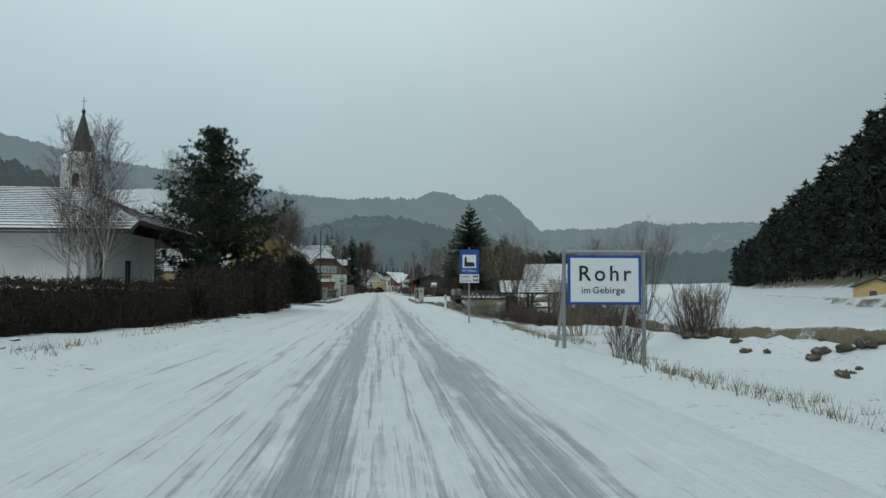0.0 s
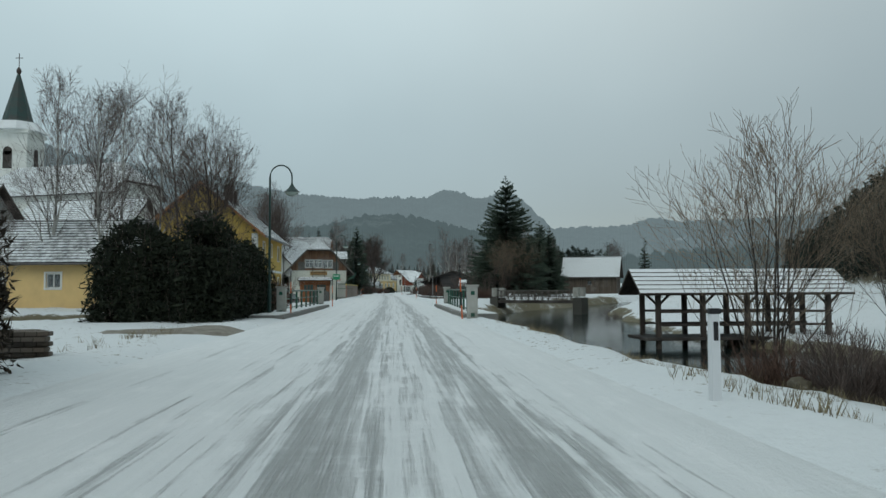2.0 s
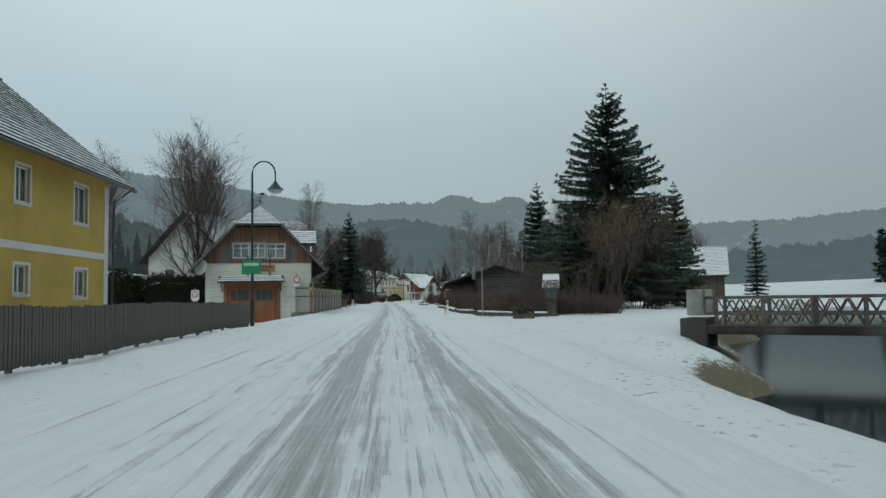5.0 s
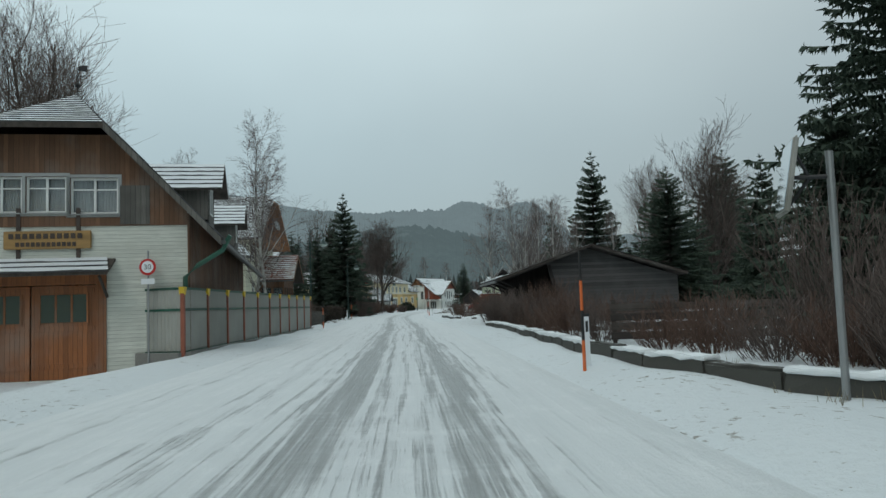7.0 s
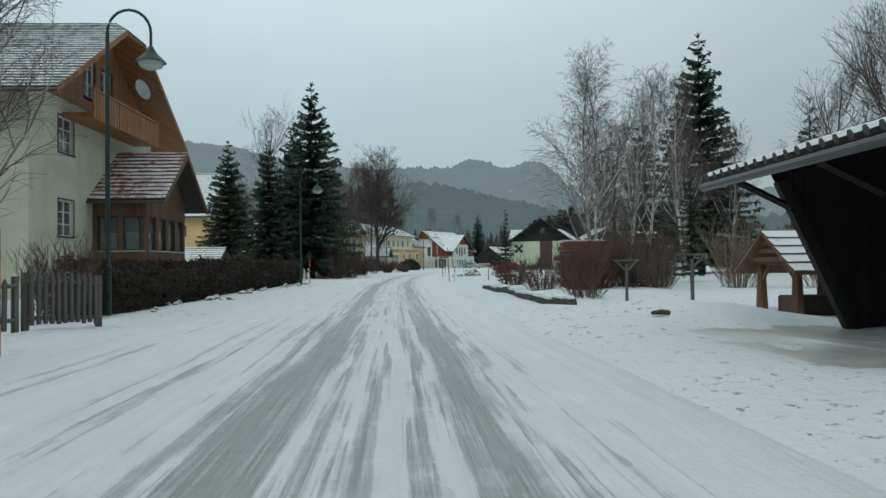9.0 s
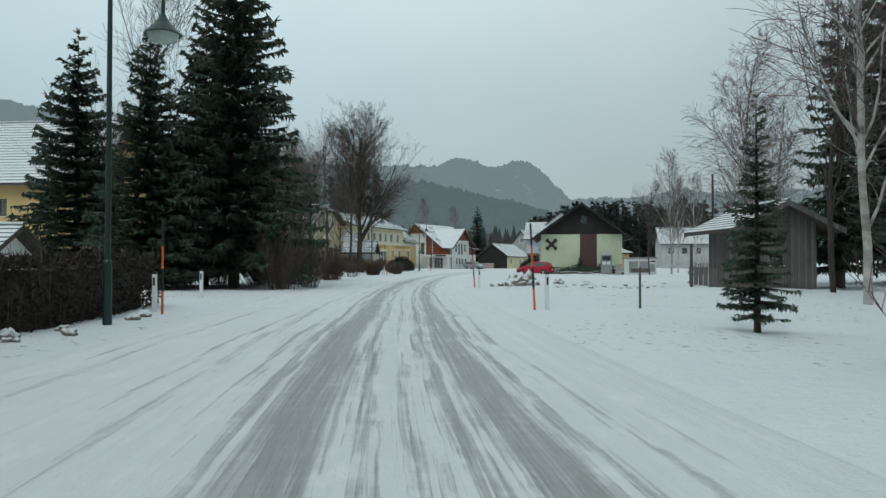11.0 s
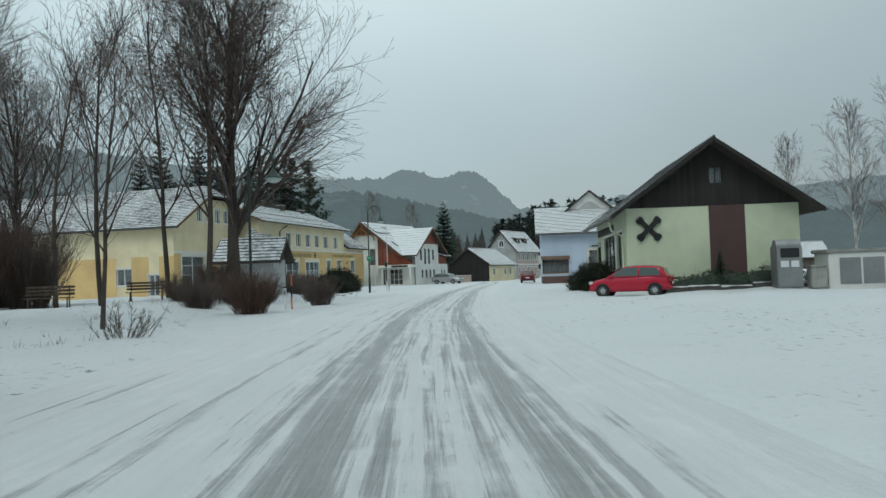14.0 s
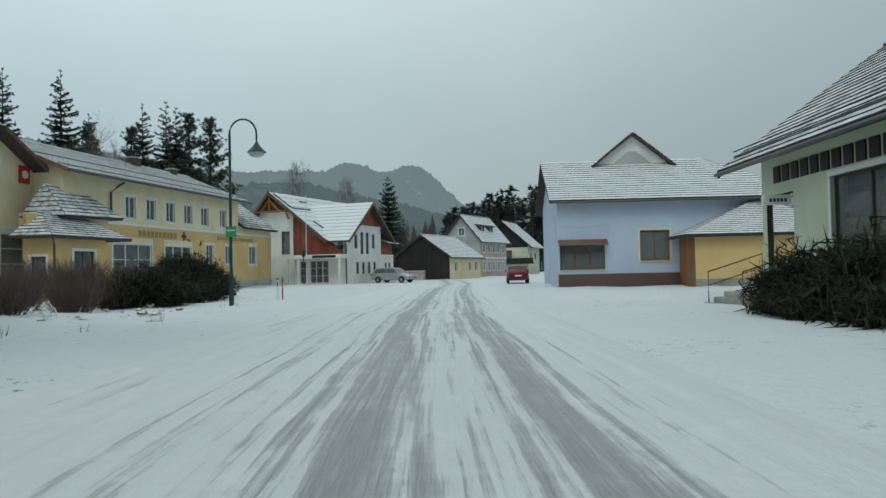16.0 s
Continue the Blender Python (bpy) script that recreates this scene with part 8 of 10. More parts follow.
def delineator(x, y, rz=0):
    z = max(ground_z(x, y), -0.05)
    d = thing("delineator_post", pose(x, y, z, 0, 0, rz), "white plastic road delineator with black reflector band", "delineator", "delineators")
    bm = bmesh.new()
    prof = [(-0.06, 0.03), (0.06, 0.03), (0.045, -0.05), (-0.045, -0.05)]
    rings = [[bm.verts.new((px * s, py * s, zz)) for px, py in prof] for zz, s in ((-0.3, 1.05), (0.0, 1.05), (0.8, 0.95), (0.9, 0.92))]
    for a, b in zip(rings, rings[1:]):
        for k in range(4):
            bm.faces.new((a[k], b[k], b[(k + 1) % 4], a[(k + 1) % 4]))
    bm.faces.new(rings[-1])
    bmesh.ops.recalc_face_normals(bm, faces=bm.faces[:])
    part("post", bm, M_SIGNWHITE, d)
    part("cap", soft_box(-0.062, 0.062, -0.052, 0.034, 0.9, 0.96, 0.008), M_BLACK, d)
    part("reflector", soft_box(-0.025, 0.025, -0.056, -0.045, 0.62, 0.82, 0.003), M_BLACK, d)


for x, y in ((3.75, 45.2), (3.65, 138.3), (2.75, 212.45), (2.82, 229.8), (-7.0, 212.0), (-6.15, 239.0), (-2.7, 270.6), (-7.7, 219.0), (-7.9, 205.0), (3.2, 303.5)):
    delineator(x, y)


def snow_pole(x, y, lean=(0.0, 0.0), h=2.2, first=0):
    z = max(ground_z(x, y), -0.02)
    p = thing("snow_pole", pose(x, y, z), "orange and black wooden snow pole beside the road", "snow pole", "snow poles")
    n = 4
    for k in range(n):
        a, b = h * k / n - (0.25 if k == 0 else 0), h * (k + 1) / n
        bm = bmesh.new()
        tube(bm, [(lean[0] * a, lean[1] * a, a), (lean[0] * b, lean[1] * b, b)], [0.032 - 0.002 * k, 0.030 - 0.002 * k], 8)
        part("orange_band" if (k + first) % 2 == 0 else "black_band", bm, M_POLEORANGE if (k + first) % 2 == 0 else M_BLACK, p)


for x, y, le, h in ((3.14, 67.8, (-0.045, 0), 2.2), (-4.42, 73.0, (0.0, 0), 2.1), (-4.1, 93.3, (0, 0), 2.0), (3.5, 92.3, (0, 0), 2.0), (3.45, 137.7, (0, 0.0), 2.1), (2.4, 212.3, (-0.05, 0), 2.2), (2.6, 229.9, (-0.07, 0), 2.05),
                    (-6.5, 211.0, (0, 0), 2.1), (-5.85, 238.8, (0, 0), 1.5), (-2.45, 270.9, (0, 0), 2.0), (-5.3, 173.3, (0, 0), 1.7), (3.4, 304.0, (0, 0), 1.0)):
    snow_pole(x, y, le, h)

for x, y, z, zr in ((-7.5, 147.55, 2.6, -0.3), (-15.0, 146.5, 1.55, -0.6)):
    s = thing("speed_limit_sign", pose(x, y, 0), "round white speed limit sign with a red rim on a post", "sign")
    bm = bmesh.new()
    tube(bm, [(0, 0.03, zr - 0.4), (0, 0.03, z + 0.6)], 0.03, 8)
    part("post", bm, M_GALV, s)
    if z < 2:
        part("backing", soft_box(-0.3, 0.3, -0.01, 0.0, z - 0.28, z + 0.42, 0.006), M_SIGNWHITE, s)
    for r, yy, mt, nm in ((0.25, -0.022, M_SIGNRED, "rim"), (0.18, -0.03, M_SIGNWHITE, "disc")):
        bm = bmesh.new()
        lathe(bm, [(0.001, 0), (r, 0), (r, 0.012), (0.001, 0.012)], 24)
        part(nm, bm, mt, s).matrix_local = pose(0, yy + 0.012, z + 0.1, 90, 0, 0)
    letters("figure", "30", 0.22, pose(0, -0.034, z + 0.025, 90, 0, 0), M_BLACK, s, 0.002, 1.0, "CENTER")
    part("tag", soft_box(-0.2, 0.2, -0.01, 0.0, z - 0.42, z - 0.25, 0.004), M_SIGNWHITE, s)
d = thing("satellite_dish", pose(-14.5, 146.3, 3.7, 80, 0, -25), "large grey satellite dish on the hall corner", "satellite dish")
bm = bmesh.new()
lathe(bm, [(0.02, -0.1), (0.3, -0.06), (0.55, 0.04), (0.6, 0.09), (0.58, 0.1), (0.5, 0.04), (0.0001, -0.08)], 24)
part("reflector", bm, M_GREY, d)
bm = bmesh.new()
tube(bm, [(0, -0.4, 0.0), (0, -0.1, 0.6)], 0.02)
tube(bm, [(0, 0, -0.08), (0, 0.0, -0.6)], 0.03)
part("arm", bm, M_GALV, d)

# yield sign near the shelter
ys_ = thing("yield_sign", pose(-4.6, 287.5, 0), "triangular yield sign on a post", "sign")
bm = bmesh.new()
tube(bm, [(0, 0.03, -0.3), (0, 0.03, 2.5)], 0.03, 8)
part("post", bm, M_GALV, ys_)
bm = bmesh.new()
quads(bm, [(-0.42, 0, 2.55), (0.42, 0, 2.55), (0, 0, 1.85), (-0.42, -0.02, 2.55), (0.42, -0.02, 2.55), (0, -0.02, 1.85)], ((0, 1, 2), (5, 4, 3), (0, 3, 4, 1), (1, 4, 5, 2), (2, 5, 3, 0)))
part("plate", bm, M_GALV, ys_)

# traffic mirror
mi = thing("traffic_mirror", pose(5.4, 133.0, 0), "convex traffic mirror on a galvanised pole", "mirror")
bm = bmesh.new()
tube(bm, [(0, 0, -0.3), (0, 0, 2.9)], 0.045, 10)
part("pole", bm, M_GALV, mi)
mm = pose(-0.42, 0.2, 2.62, 0, 0, 72) @ pose(0, 0, 0, 10, 0, 0)
part("mirror_back", soft_box(-0.36, 0.36, -0.03, 0.03, -0.45, 0.45, 0.02), M_CONC, mi).matrix_local = mm
mir, n_, l_, p_ = shader("mirror_face", 0.04, 1.0)
p_.inputs["Base Color"].default_value = (0.8, 0.82, 0.83, 1)
part("mirror_face", soft_box(-0.32, 0.32, 0.031, 0.042, -0.41, 0.41, 0.008), mir, mi).matrix_local = mm
bm = bmesh.new()
tube(bm, [(0, 0, 2.6), (-0.38, 0.18, 2.62)], 0.028, 6)
tube(bm, [(-0.2, 0.1, 2.6), (-0.38, 0.1, 2.95)], 0.02, 6)
tube(bm, [(-0.2, 0.1, 2.6), (-0.36, 0.3, 2.3)], 0.02, 6)
part("arm", bm, M_BLACK, mi)

# wayside shrine
sr = thing("wayside_shrine", pose(9.0, 130.3, ground_z(9.0, 130.3), 0, 0, -14), "weathered wooden wayside shrine with a shingled roof", "shrine")
part("pedestal", soft_box(-0.34, 0.34, -0.3, 0.3, -0.3, 0.86, 0.02), M_BARN, sr, "brown boarded pedestal")
part("foot_slab", soft_box(-0.5, 0.5, -0.45, 0.45, -0.3, 0.1, 0.03), M_STONE, sr, "grey stone slab under the pedestal")
part("shelf", soft_box(-0.42, 0.42, -0.4, 0.4, 0.86, 0.92, 0.01), M_GREYWOOD, sr)
bm = bmesh.new()
for x0, x1, y0, y1 in ((-0.38, -0.32, -0.36, 0.36), (0.32, 0.38, -0.36, 0.36), (-0.32, 0.32, 0.3, 0.36)):
    w0, w1 = (1.0, 1.32)
    quads(bm, [(x * w, y * w, z) for z, w in ((0.92, w0), (1.62, w1)) for x, y in ((x0, y0), (x1, y0), (x1, y1), (x0, y1))], BOXF)
part("shrine_box", bm, M_GREYWOOD, sr, "grey boarded box flaring upwards")
bm = bmesh.new()
quads(bm, [(-0.32, -0.32, 0.95), (0.32, -0.32, 0.95), (0.42, -0.44, 1.6), (-0.42, -0.44, 1.6), (-0.32, -0.31, 0.95), (0.32, -0.31, 0.95), (0.42, -0.43, 1.6), (-0.42, -0.43, 1.6)], BOXF)
part("pane", bm, M_CARGLASS, sr)
for x in (-0.34, 0.0, 0.34):
    bm = bmesh.new()
    tube(bm, [(x, -0.34, 0.92), (x * 1.28, -0.46, 1.62)], 0.03, 4)
    part("glazing_bar", bm, M_BARN, sr)
for y in (-0.42, 0.42):
    wall("gable_board", M_GREYWOOD, sr, pose(0.55 * (1 if y > 0 else -1) - 0.02, -0.5, 0, 0, 0, 90), 1.0, 2.2, (), 0.04, 1.6, ((-1.2, 1, 1.62), (1.2, 1, 2.82)))
for sgn in (-1, 1):
    for k in range(5):
        bm = bmesh.new()
        ya, za = sgn * (0.72 - 0.15 * k), 1.50 + 0.155 * k
        yb, zb = sgn * (0.72 - 0.15 * (k + 1.15)), 1.50 + 0.155 * (k + 1.15)
        w = 0.66 - 0.012 * k
        quads(bm, [(-w, ya, za), (w, ya, za), (w, yb, zb), (-w, yb, zb), (-w, ya, za + 0.055), (w, ya, za + 0.055), (w, yb, zb + 0.03), (-w, yb, zb + 0.03)], BOXF)
        bmesh.ops.recalc_face_normals(bm, faces=bm.faces[:])
        part("shingle_course", bm, M_SNOW if k in (3, 4) else M_SHINGLE, sr, "snow lying on the upper shingles" if k in (3, 4) else "")
sr.scale = (0.74, 0.74, 1.0)
tr = thing("planter_box", pose(6.9, 127.3, ground_z(6.9, 127.3), 0, 0, 10), "wooden planter box with snowy evergreens", "planter")
part("box", soft_box(-0.5, 0.5, -0.28, 0.28, -0.1, 0.3, 0.02), M_BARN, tr)
vs, fs = [], []
rnd = random.Random(5)
for k in range(160):
    blades(vs, fs, Vector((rnd.uniform(-0.55, 0.55), rnd.uniform(-0.28, 0.28), rnd.uniform(0.3, 0.6))), 3, 0.2, rnd, 0, 0.8)
ob = new("greenery", mesh_of("greenery", vs, fs, M_SPRUCE))
ob.parent = tr

# ---------------------------------------------------------------- fences and walls


def board_fence(name, a, b, h, label, mat, board=0.13, gap=0.02, low=0.08, point=False, group="", rails=2, cat="fence"):
    (ax, ay), (bx, by) = a, b
    L = math.hypot(bx - ax, by - ay)
    f = thing(name, pose(ax, ay, 0, 0, 0, math.degrees(math.atan2(by - ay, bx - ax))), label, cat, group)
    bm = bmesh.new()
    if point:
        pts = [(0, -0.012, low), (board, -0.012, low), (board, -0.012, h - 0.08), (board / 2, -0.012, h), (0, -0.012, h - 0.08)]
        vs = [bm.verts.new(p) for p in pts] + [bm.verts.new((p[0], 0.012, p[2])) for p in pts]
        bm.faces.new(vs[4::-1])
        bm.faces.new(vs[5:])
        for k in range(5):
            bm.faces.new((vs[k], vs[(k + 1) % 5], vs[5 + (k + 1) % 5], vs[5 + k]))
        bmesh.ops.recalc_face_normals(bm, faces=bm.faces[:])
    else:
        box(bm, 0, board, -0.012, 0.012, low, h)
    first = part("board", bm, mat, f)
    rnd = random.Random(int(L * 10))
    n = int(L / (board + gap))
    for k in range(n):
        ob = first if k == 0 else new("board", first.data)
        ob.parent = f
        u = k * (board + gap)
        ob.matrix_local = pose(u, 0, ground_z(ax + (bx - ax) * u / L, ay + (by - ay) * u / L) + rnd.uniform(-0.02, 0.02), 0, rnd.uniform(-1, 1), 0)
    for k in range(rails):
        z = low + 0.12 + (h - low - 0.3) * k / max(1, rails - 1)
        bm = bmesh.new()
        tube(bm, [(0, 0.04, z + ground_z(ax, ay)), (L, 0.04, z + ground_z(bx, by))], 0.035, 4)
        part("rail", bm, mat, f)
    for k in range(int(L / 2.4) + 2):
        u = min(L, k * 2.4)
        zz = ground_z(ax + (bx - ax) * u / L, ay + (by - ay) * u / L)
        part("post", soft_box(u - 0.05, u + 0.05, 0.06, 0.16, zz - 0.3, zz + h - 0.02, 0.01), mat, f)
    return f


board_fence("board_fence", (-5.7, 94.4), (-7.2, 127.5), 1.15, "grey weathered board fence along the road", M_GREYWOOD)
board_fence("picket_fence", (-10.0, 86.5), (-8.4, 97.5), 1.25, "dark weathered picket fence behind the bridge", M_DARKPICKET, 0.09, 0.06, point=True)
board_fence("picket_fence", (-8.6, 173.4), (-6.4, 175.9), 0.95, "weathered picket fence beside the barrier", M_GREYWOOD, 0.08, 0.06, point=True)
board_fence("picket_gate", (-6.3, 176.1), (-5.7, 177.6), 1.0, "narrow weathered picket gate", M_GREYWOOD, 0.08, 0.06, point=True)
sf = thing("slatted_fence", pose(6.2, 146.2, 0, 0, 0, -15), "dark weathered fence of lying boards among the shrubs", "fence")
for k in range(4):
    part("board", soft_box(0, 5.5, -0.02, 0.02, 0.15 + 0.27 * k, 0.36 + 0.27 * k, 0.006), M_DARKWOOD, sf).matrix_local = pose(0, 0, ground_z(8, 145.6))
for x in (0.1, 2.7, 5.4):
    part("post", soft_box(x - 0.06, x + 0.06, 0.02, 0.14, -0.4, 1.3, 0.01), M_DARKWOOD, sf).matrix_local = pose(0, 0, ground_z(8, 145.6))

# grey sound barrier
nb = thing("sound_barrier", pose(0, 0, 0), "grey ribbed panel barrier with rust-red posts beside the road", "fence")
PY = [147.4 + 2.51 * k for k in range(11)]
PX = [-6.42 + 0.016 * (y - 147.4) for y in PY]
for x, y in zip(PX, PY):
    ps = part("post", soft_box(-0.06, 0.06, -0.07, 0.07, -0.2, 2.0, 0.01), M_BARRIERPOST, nb)
    ps.matrix_local = pose(x, y, 0)
    bm = bmesh.new()
    quads(bm, [(-0.05, -0.08, 1.82), (0.05, -0.08, 1.82), (0.16, -0.08, 2.06), (-0.16, -0.08, 2.06), (-0.05, 0.08, 1.82), (0.05, 0.08, 1.82), (0.16, 0.08, 2.06), (-0.16, 0.08, 2.06)], ((0, 1, 2, 3), (7, 6, 5, 4), (0, 4, 5, 1), (1, 5, 6, 2), (2, 6, 7, 3), (3, 7, 4, 0)))
    bmesh.ops.rotate(bm, verts=bm.verts[:], cent=(0, 0, 0), matrix=Matrix.Rotation(radians(90), 3, "Z"))
    part("post_head", bm, M_SIGNYELLOW, ps, "yellow flared post head")
runs = list(zip(PX, PY))
runs = [((-7.9, 148.0), runs[0])] + list(zip(runs, runs[1:]))
for (ax, ay), (bx, by) in runs:
    L = math.hypot(bx - ax, by - ay)
    m = pose(ax, ay, 0, 0, 0, math.degrees(math.atan2(by - ay, bx - ax)))
    bm = bmesh.new()
    n = max(8, int(L / 0.075))
    rows = [[bm.verts.new((0.06 + (L - 0.12) * k / n, 0.016 * (-1) ** k, z)) for k in range(n + 1)] for z in (0.14, 1.34)]
    rows2 = [[bm.verts.new((0.06 + (L - 0.12) * k / n, 0.016 * (-1) ** k, z)) for k in range(n + 1)] for z in (1.42, 2.0)]
    for r0, r1 in (rows, rows2):
        for k in range(n):
            bm.faces.new((r0[k], r0[k + 1], r1[k + 1], r1[k]))
    part("ribbed_panel", bm, M_PANEL, nb).matrix_local = m
    for z in (0.1, 1.38, 2.02):
        bm = bmesh.new()
        box(bm, 0.05, L - 0.05, -0.03, 0.03, z - 0.035, z + 0.035)
        part("rail", bm, M_RAIL, nb).matrix_local = m
ps = part("post", soft_box(-0.08, 0.08, -0.08, 0.08, -0.3, 2.05, 0.01), M_POLEORANGE, nb)
ps.matrix_local = pose(-7.95, 148.0, 0)
for (ax, ay), (bx, by) in runs:
    d_ = Vector((bx - ax, by - ay, 0)).normalized()
    s_ = Vector((d_.y, -d_.x, 0)) * 0.22
    a, b = Vector((ax, ay, 0)) + d_ * 0.006, Vector((bx, by, 0)) - d_ * 0.006
    bm = bmesh.new()
    quads(bm, [a - s_ + Vector((0, 0, -0.8)), b - s_ + Vector((0, 0, -0.8)), b + s_ + Vector((0, 0, -0.8)), a + s_ + Vector((0, 0, -0.8)), a - s_ + Vector((0, 0, 0.1)), b - s_ + Vector((0, 0, 0.1)), b + s_ + Vector((0, 0, 0.1)), a + s_ + Vector((0, 0, 0.1))], BOXF)
    bmesh.ops.recalc_face_normals(bm, faces=bm.faces[:])
    part("plinth_slab", bm, M_KERB, nb, "low concrete plinth dusted with snow")


def block_wall(pts, h, w, seed, label, block=1.5):
    t = thing("stone_wall", None, label, "wall")
    rnd = random.Random(seed)
    for (ax, ay), (bx, by) in zip(pts, pts[1:]):
        L = math.hypot(bx - ax, by - ay)
        n = max(1, round(L / block))
        ang = math.degrees(math.atan2(by - ay, bx - ax))
        for k in range(n):
            u = (k + 0.5) / n
            x, y = ax + (bx - ax) * u, ay + (by - ay) * u
            hh, ll = h * rnd.uniform(0.94, 1.05), L / n / 2 - rnd.uniform(0.003, 0.009)
            bm = soft_box(-ll, ll, -w / 2, w / 2, -0.35, hh, 0.035)
            bmesh.ops.subdivide_edges(bm, edges=[e for e in bm.edges if e.calc_length() > 0.3], cuts=4)
            lumpy(bm, 0.05, 5, rnd.random() * 9)
            lumpy(bm, 0.02, 14, rnd.random() * 9)
            ob = part("stone_block", bm, M_STONE, t)
            ob.matrix_local = pose(x, y, max(-0.05, ground_z(x, y) - 0.06), 0, 0, ang + rnd.uniform(-1.5, 1.5))
            if rnd.random() < 0.95:
                bm = soft_box(-ll * rnd.uniform(0.9, 1.04), ll * rnd.uniform(0.9, 1.04), -w * rnd.uniform(0.2, 0.42), w * 0.6, hh - 0.03, hh + rnd.uniform(0.03, 0.06), 0.02)
                bmesh.ops.subdivide_edges(bm, edges=[e for e in bm.edges if e.calc_length() > 0.25], cuts=5)
                lumpy(bm, 0.05, 4, rnd.random() * 9)
                lumpy(bm, 0.02, 13, rnd.random() * 9)
                part("snow_cap", bm, M_SNOW, ob)
    return t


block_wall([(8.6, 129.0), (6.9, 130.0), (5.4, 134.2), (4.6, 137.5), (4.45, 141), (4.45, 148), (4.75, 157), (4.5, 164.6)], 0.30, 0.35, 3, "low wall of grey stone blocks topped with snow")
block_wall([(3.95, 181.2), (3.7, 188), (3.45, 197.5)], 0.28, 0.35, 4, "low stone kerb wall half under snow")
block_wall([(15.2, 274.6), (22.9, 272.9)], 0.25, 0.3, 6, "low stone edging along the bank bed")

# ---------------------------------------------------------------- river crossing and waterside
fb = thing("footbridge", pose(11.2, 114.9, 0, 0, 0, math.degrees(math.atan2(-4.9, 7.4))), "grey timber footbridge with simple railings over the river", "footbridge")
for x in (0, 8.9):
    part("abutment", soft_box(x - 0.45, x + 0.45, -1.0, 1.0, -2.2, 0.3, 0.03), M_STONE, fb)
for x in (0.1, 8.8):
    for y in (-0.85, 0.85):
        part("end_pillar", soft_box(x - 0.28, x + 0.28, y - 0.25, y + 0.25, 0.4, 1.3, 0.03), M_CONC, fb)
part("deck", soft_box(0, 8.9, -0.9, 0.9, -0.25, 0.05, 0.02), M_DARKWOOD, fb)
for y in (-0.85, 0.85):
    for z in (0.45, 1.0):
        part("rail", soft_box(0, 8.9, y - 0.04, y + 0.04, z - 0.05, z + 0.05, 0.01), M_GREYWOOD, fb)
    for k in range(6):
        part("post", soft_box(0.7 + 1.5 * k, 0.82 + 1.5 * k, y - 0.05, y + 0.05, 0, 1.05, 0.01), M_GREYWOOD, fb)
    for k in range(5):
        for q in range(3):
            u = 0.82 + 1.5 * k + 0.46 * q
            for s in (-1, 1):
                bm = bmesh.new()
                tube(bm, [(u + 0.23 - s * 0.21, y, 0.12), (u + 0.23 + s * 0.21, y, 0.92)], 0.028, 4)
                part("lattice_slat", bm, M_BARN, fb)

bh = thing("roofed_wash_house", pose(11.0, 67.6, 0), "open timber shelter with a snowy plank roof over the water", "shelter")
for x in (0.3, 2.2, 4.1, 6.0, 7.6):
    for y in (0.35, 2.35):
        part("post", soft_box(x - 0.1, x + 0.1, y - 0.1, y + 0.1, -2.6, 1.05, 0.02), M_BEAM, bh)
    for s in (-1, 1):
        bm = bmesh.new()
        tube(bm, [(x, 0.35, 0.45), (x + s * 0.55, 0.35, 0.98)], 0.055, 4)
        part("knee_brace", bm, M_BEAM, bh)
for y in (0.35, 2.35):
    part("plate_beam", soft_box(-0.2, 8.1, y - 0.09, y + 0.09, 0.95, 1.12, 0.02), M_BEAM, bh)
    for z in (-0.35, 0.2):
        part("rail", soft_box(0.2, 7.8, y - 0.04, y + 0.04, z - 0.05, z + 0.05, 0.01), M_BEAM, bh)
part("deck", soft_box(-0.3, 8.1, 0.1, 2.6, -0.98, -0.85, 0.02), M_DARKWOOD, bh)
slope_roof(bh, "roof", ((-0.6, -0.15, 0.95), (8.5, -0.15, 0.95), (8.5, 1.35, 2.0), (-0.6, 1.35, 2.0)), M_TILE_FULL, 0.33, 0.08)
slope_roof(bh, "roof", ((-0.6, 2.85, 0.95), (8.5, 2.85, 0.95), (8.5, 1.35, 2.0), (-0.6, 1.35, 2.0)), M_TILE_FULL, 0.33, 0.08)
for k in range(26):
    rx_, ry_ = 7.5 + 0.4 * k % 9 + random.uniform(-1.5, 3), random.uniform(60, 110)
    dd = float(river_d(rx_, ry_))
    if not 3.0 < dd < 6.5 or 70 < ry_ < 92 and rx_ < 6:
        continue
    st = thing("river_stone", pose(rx_, ry_, ground_z(rx_, ry_)), "grey boulder on the river bank with snow on top", "stone", "river stones")
    bm = bmesh.new()
    bmesh.ops.create_icosphere(bm, subdivisions=2, radius=random.uniform(0.25, 0.6))
    bmesh.ops.scale(bm, vec=(1.2, 0.9, 0.6), verts=bm.verts[:])
    lumpy(bm, 0.12, 2.5, k)
    part("stone", bm, M_STONE, st)

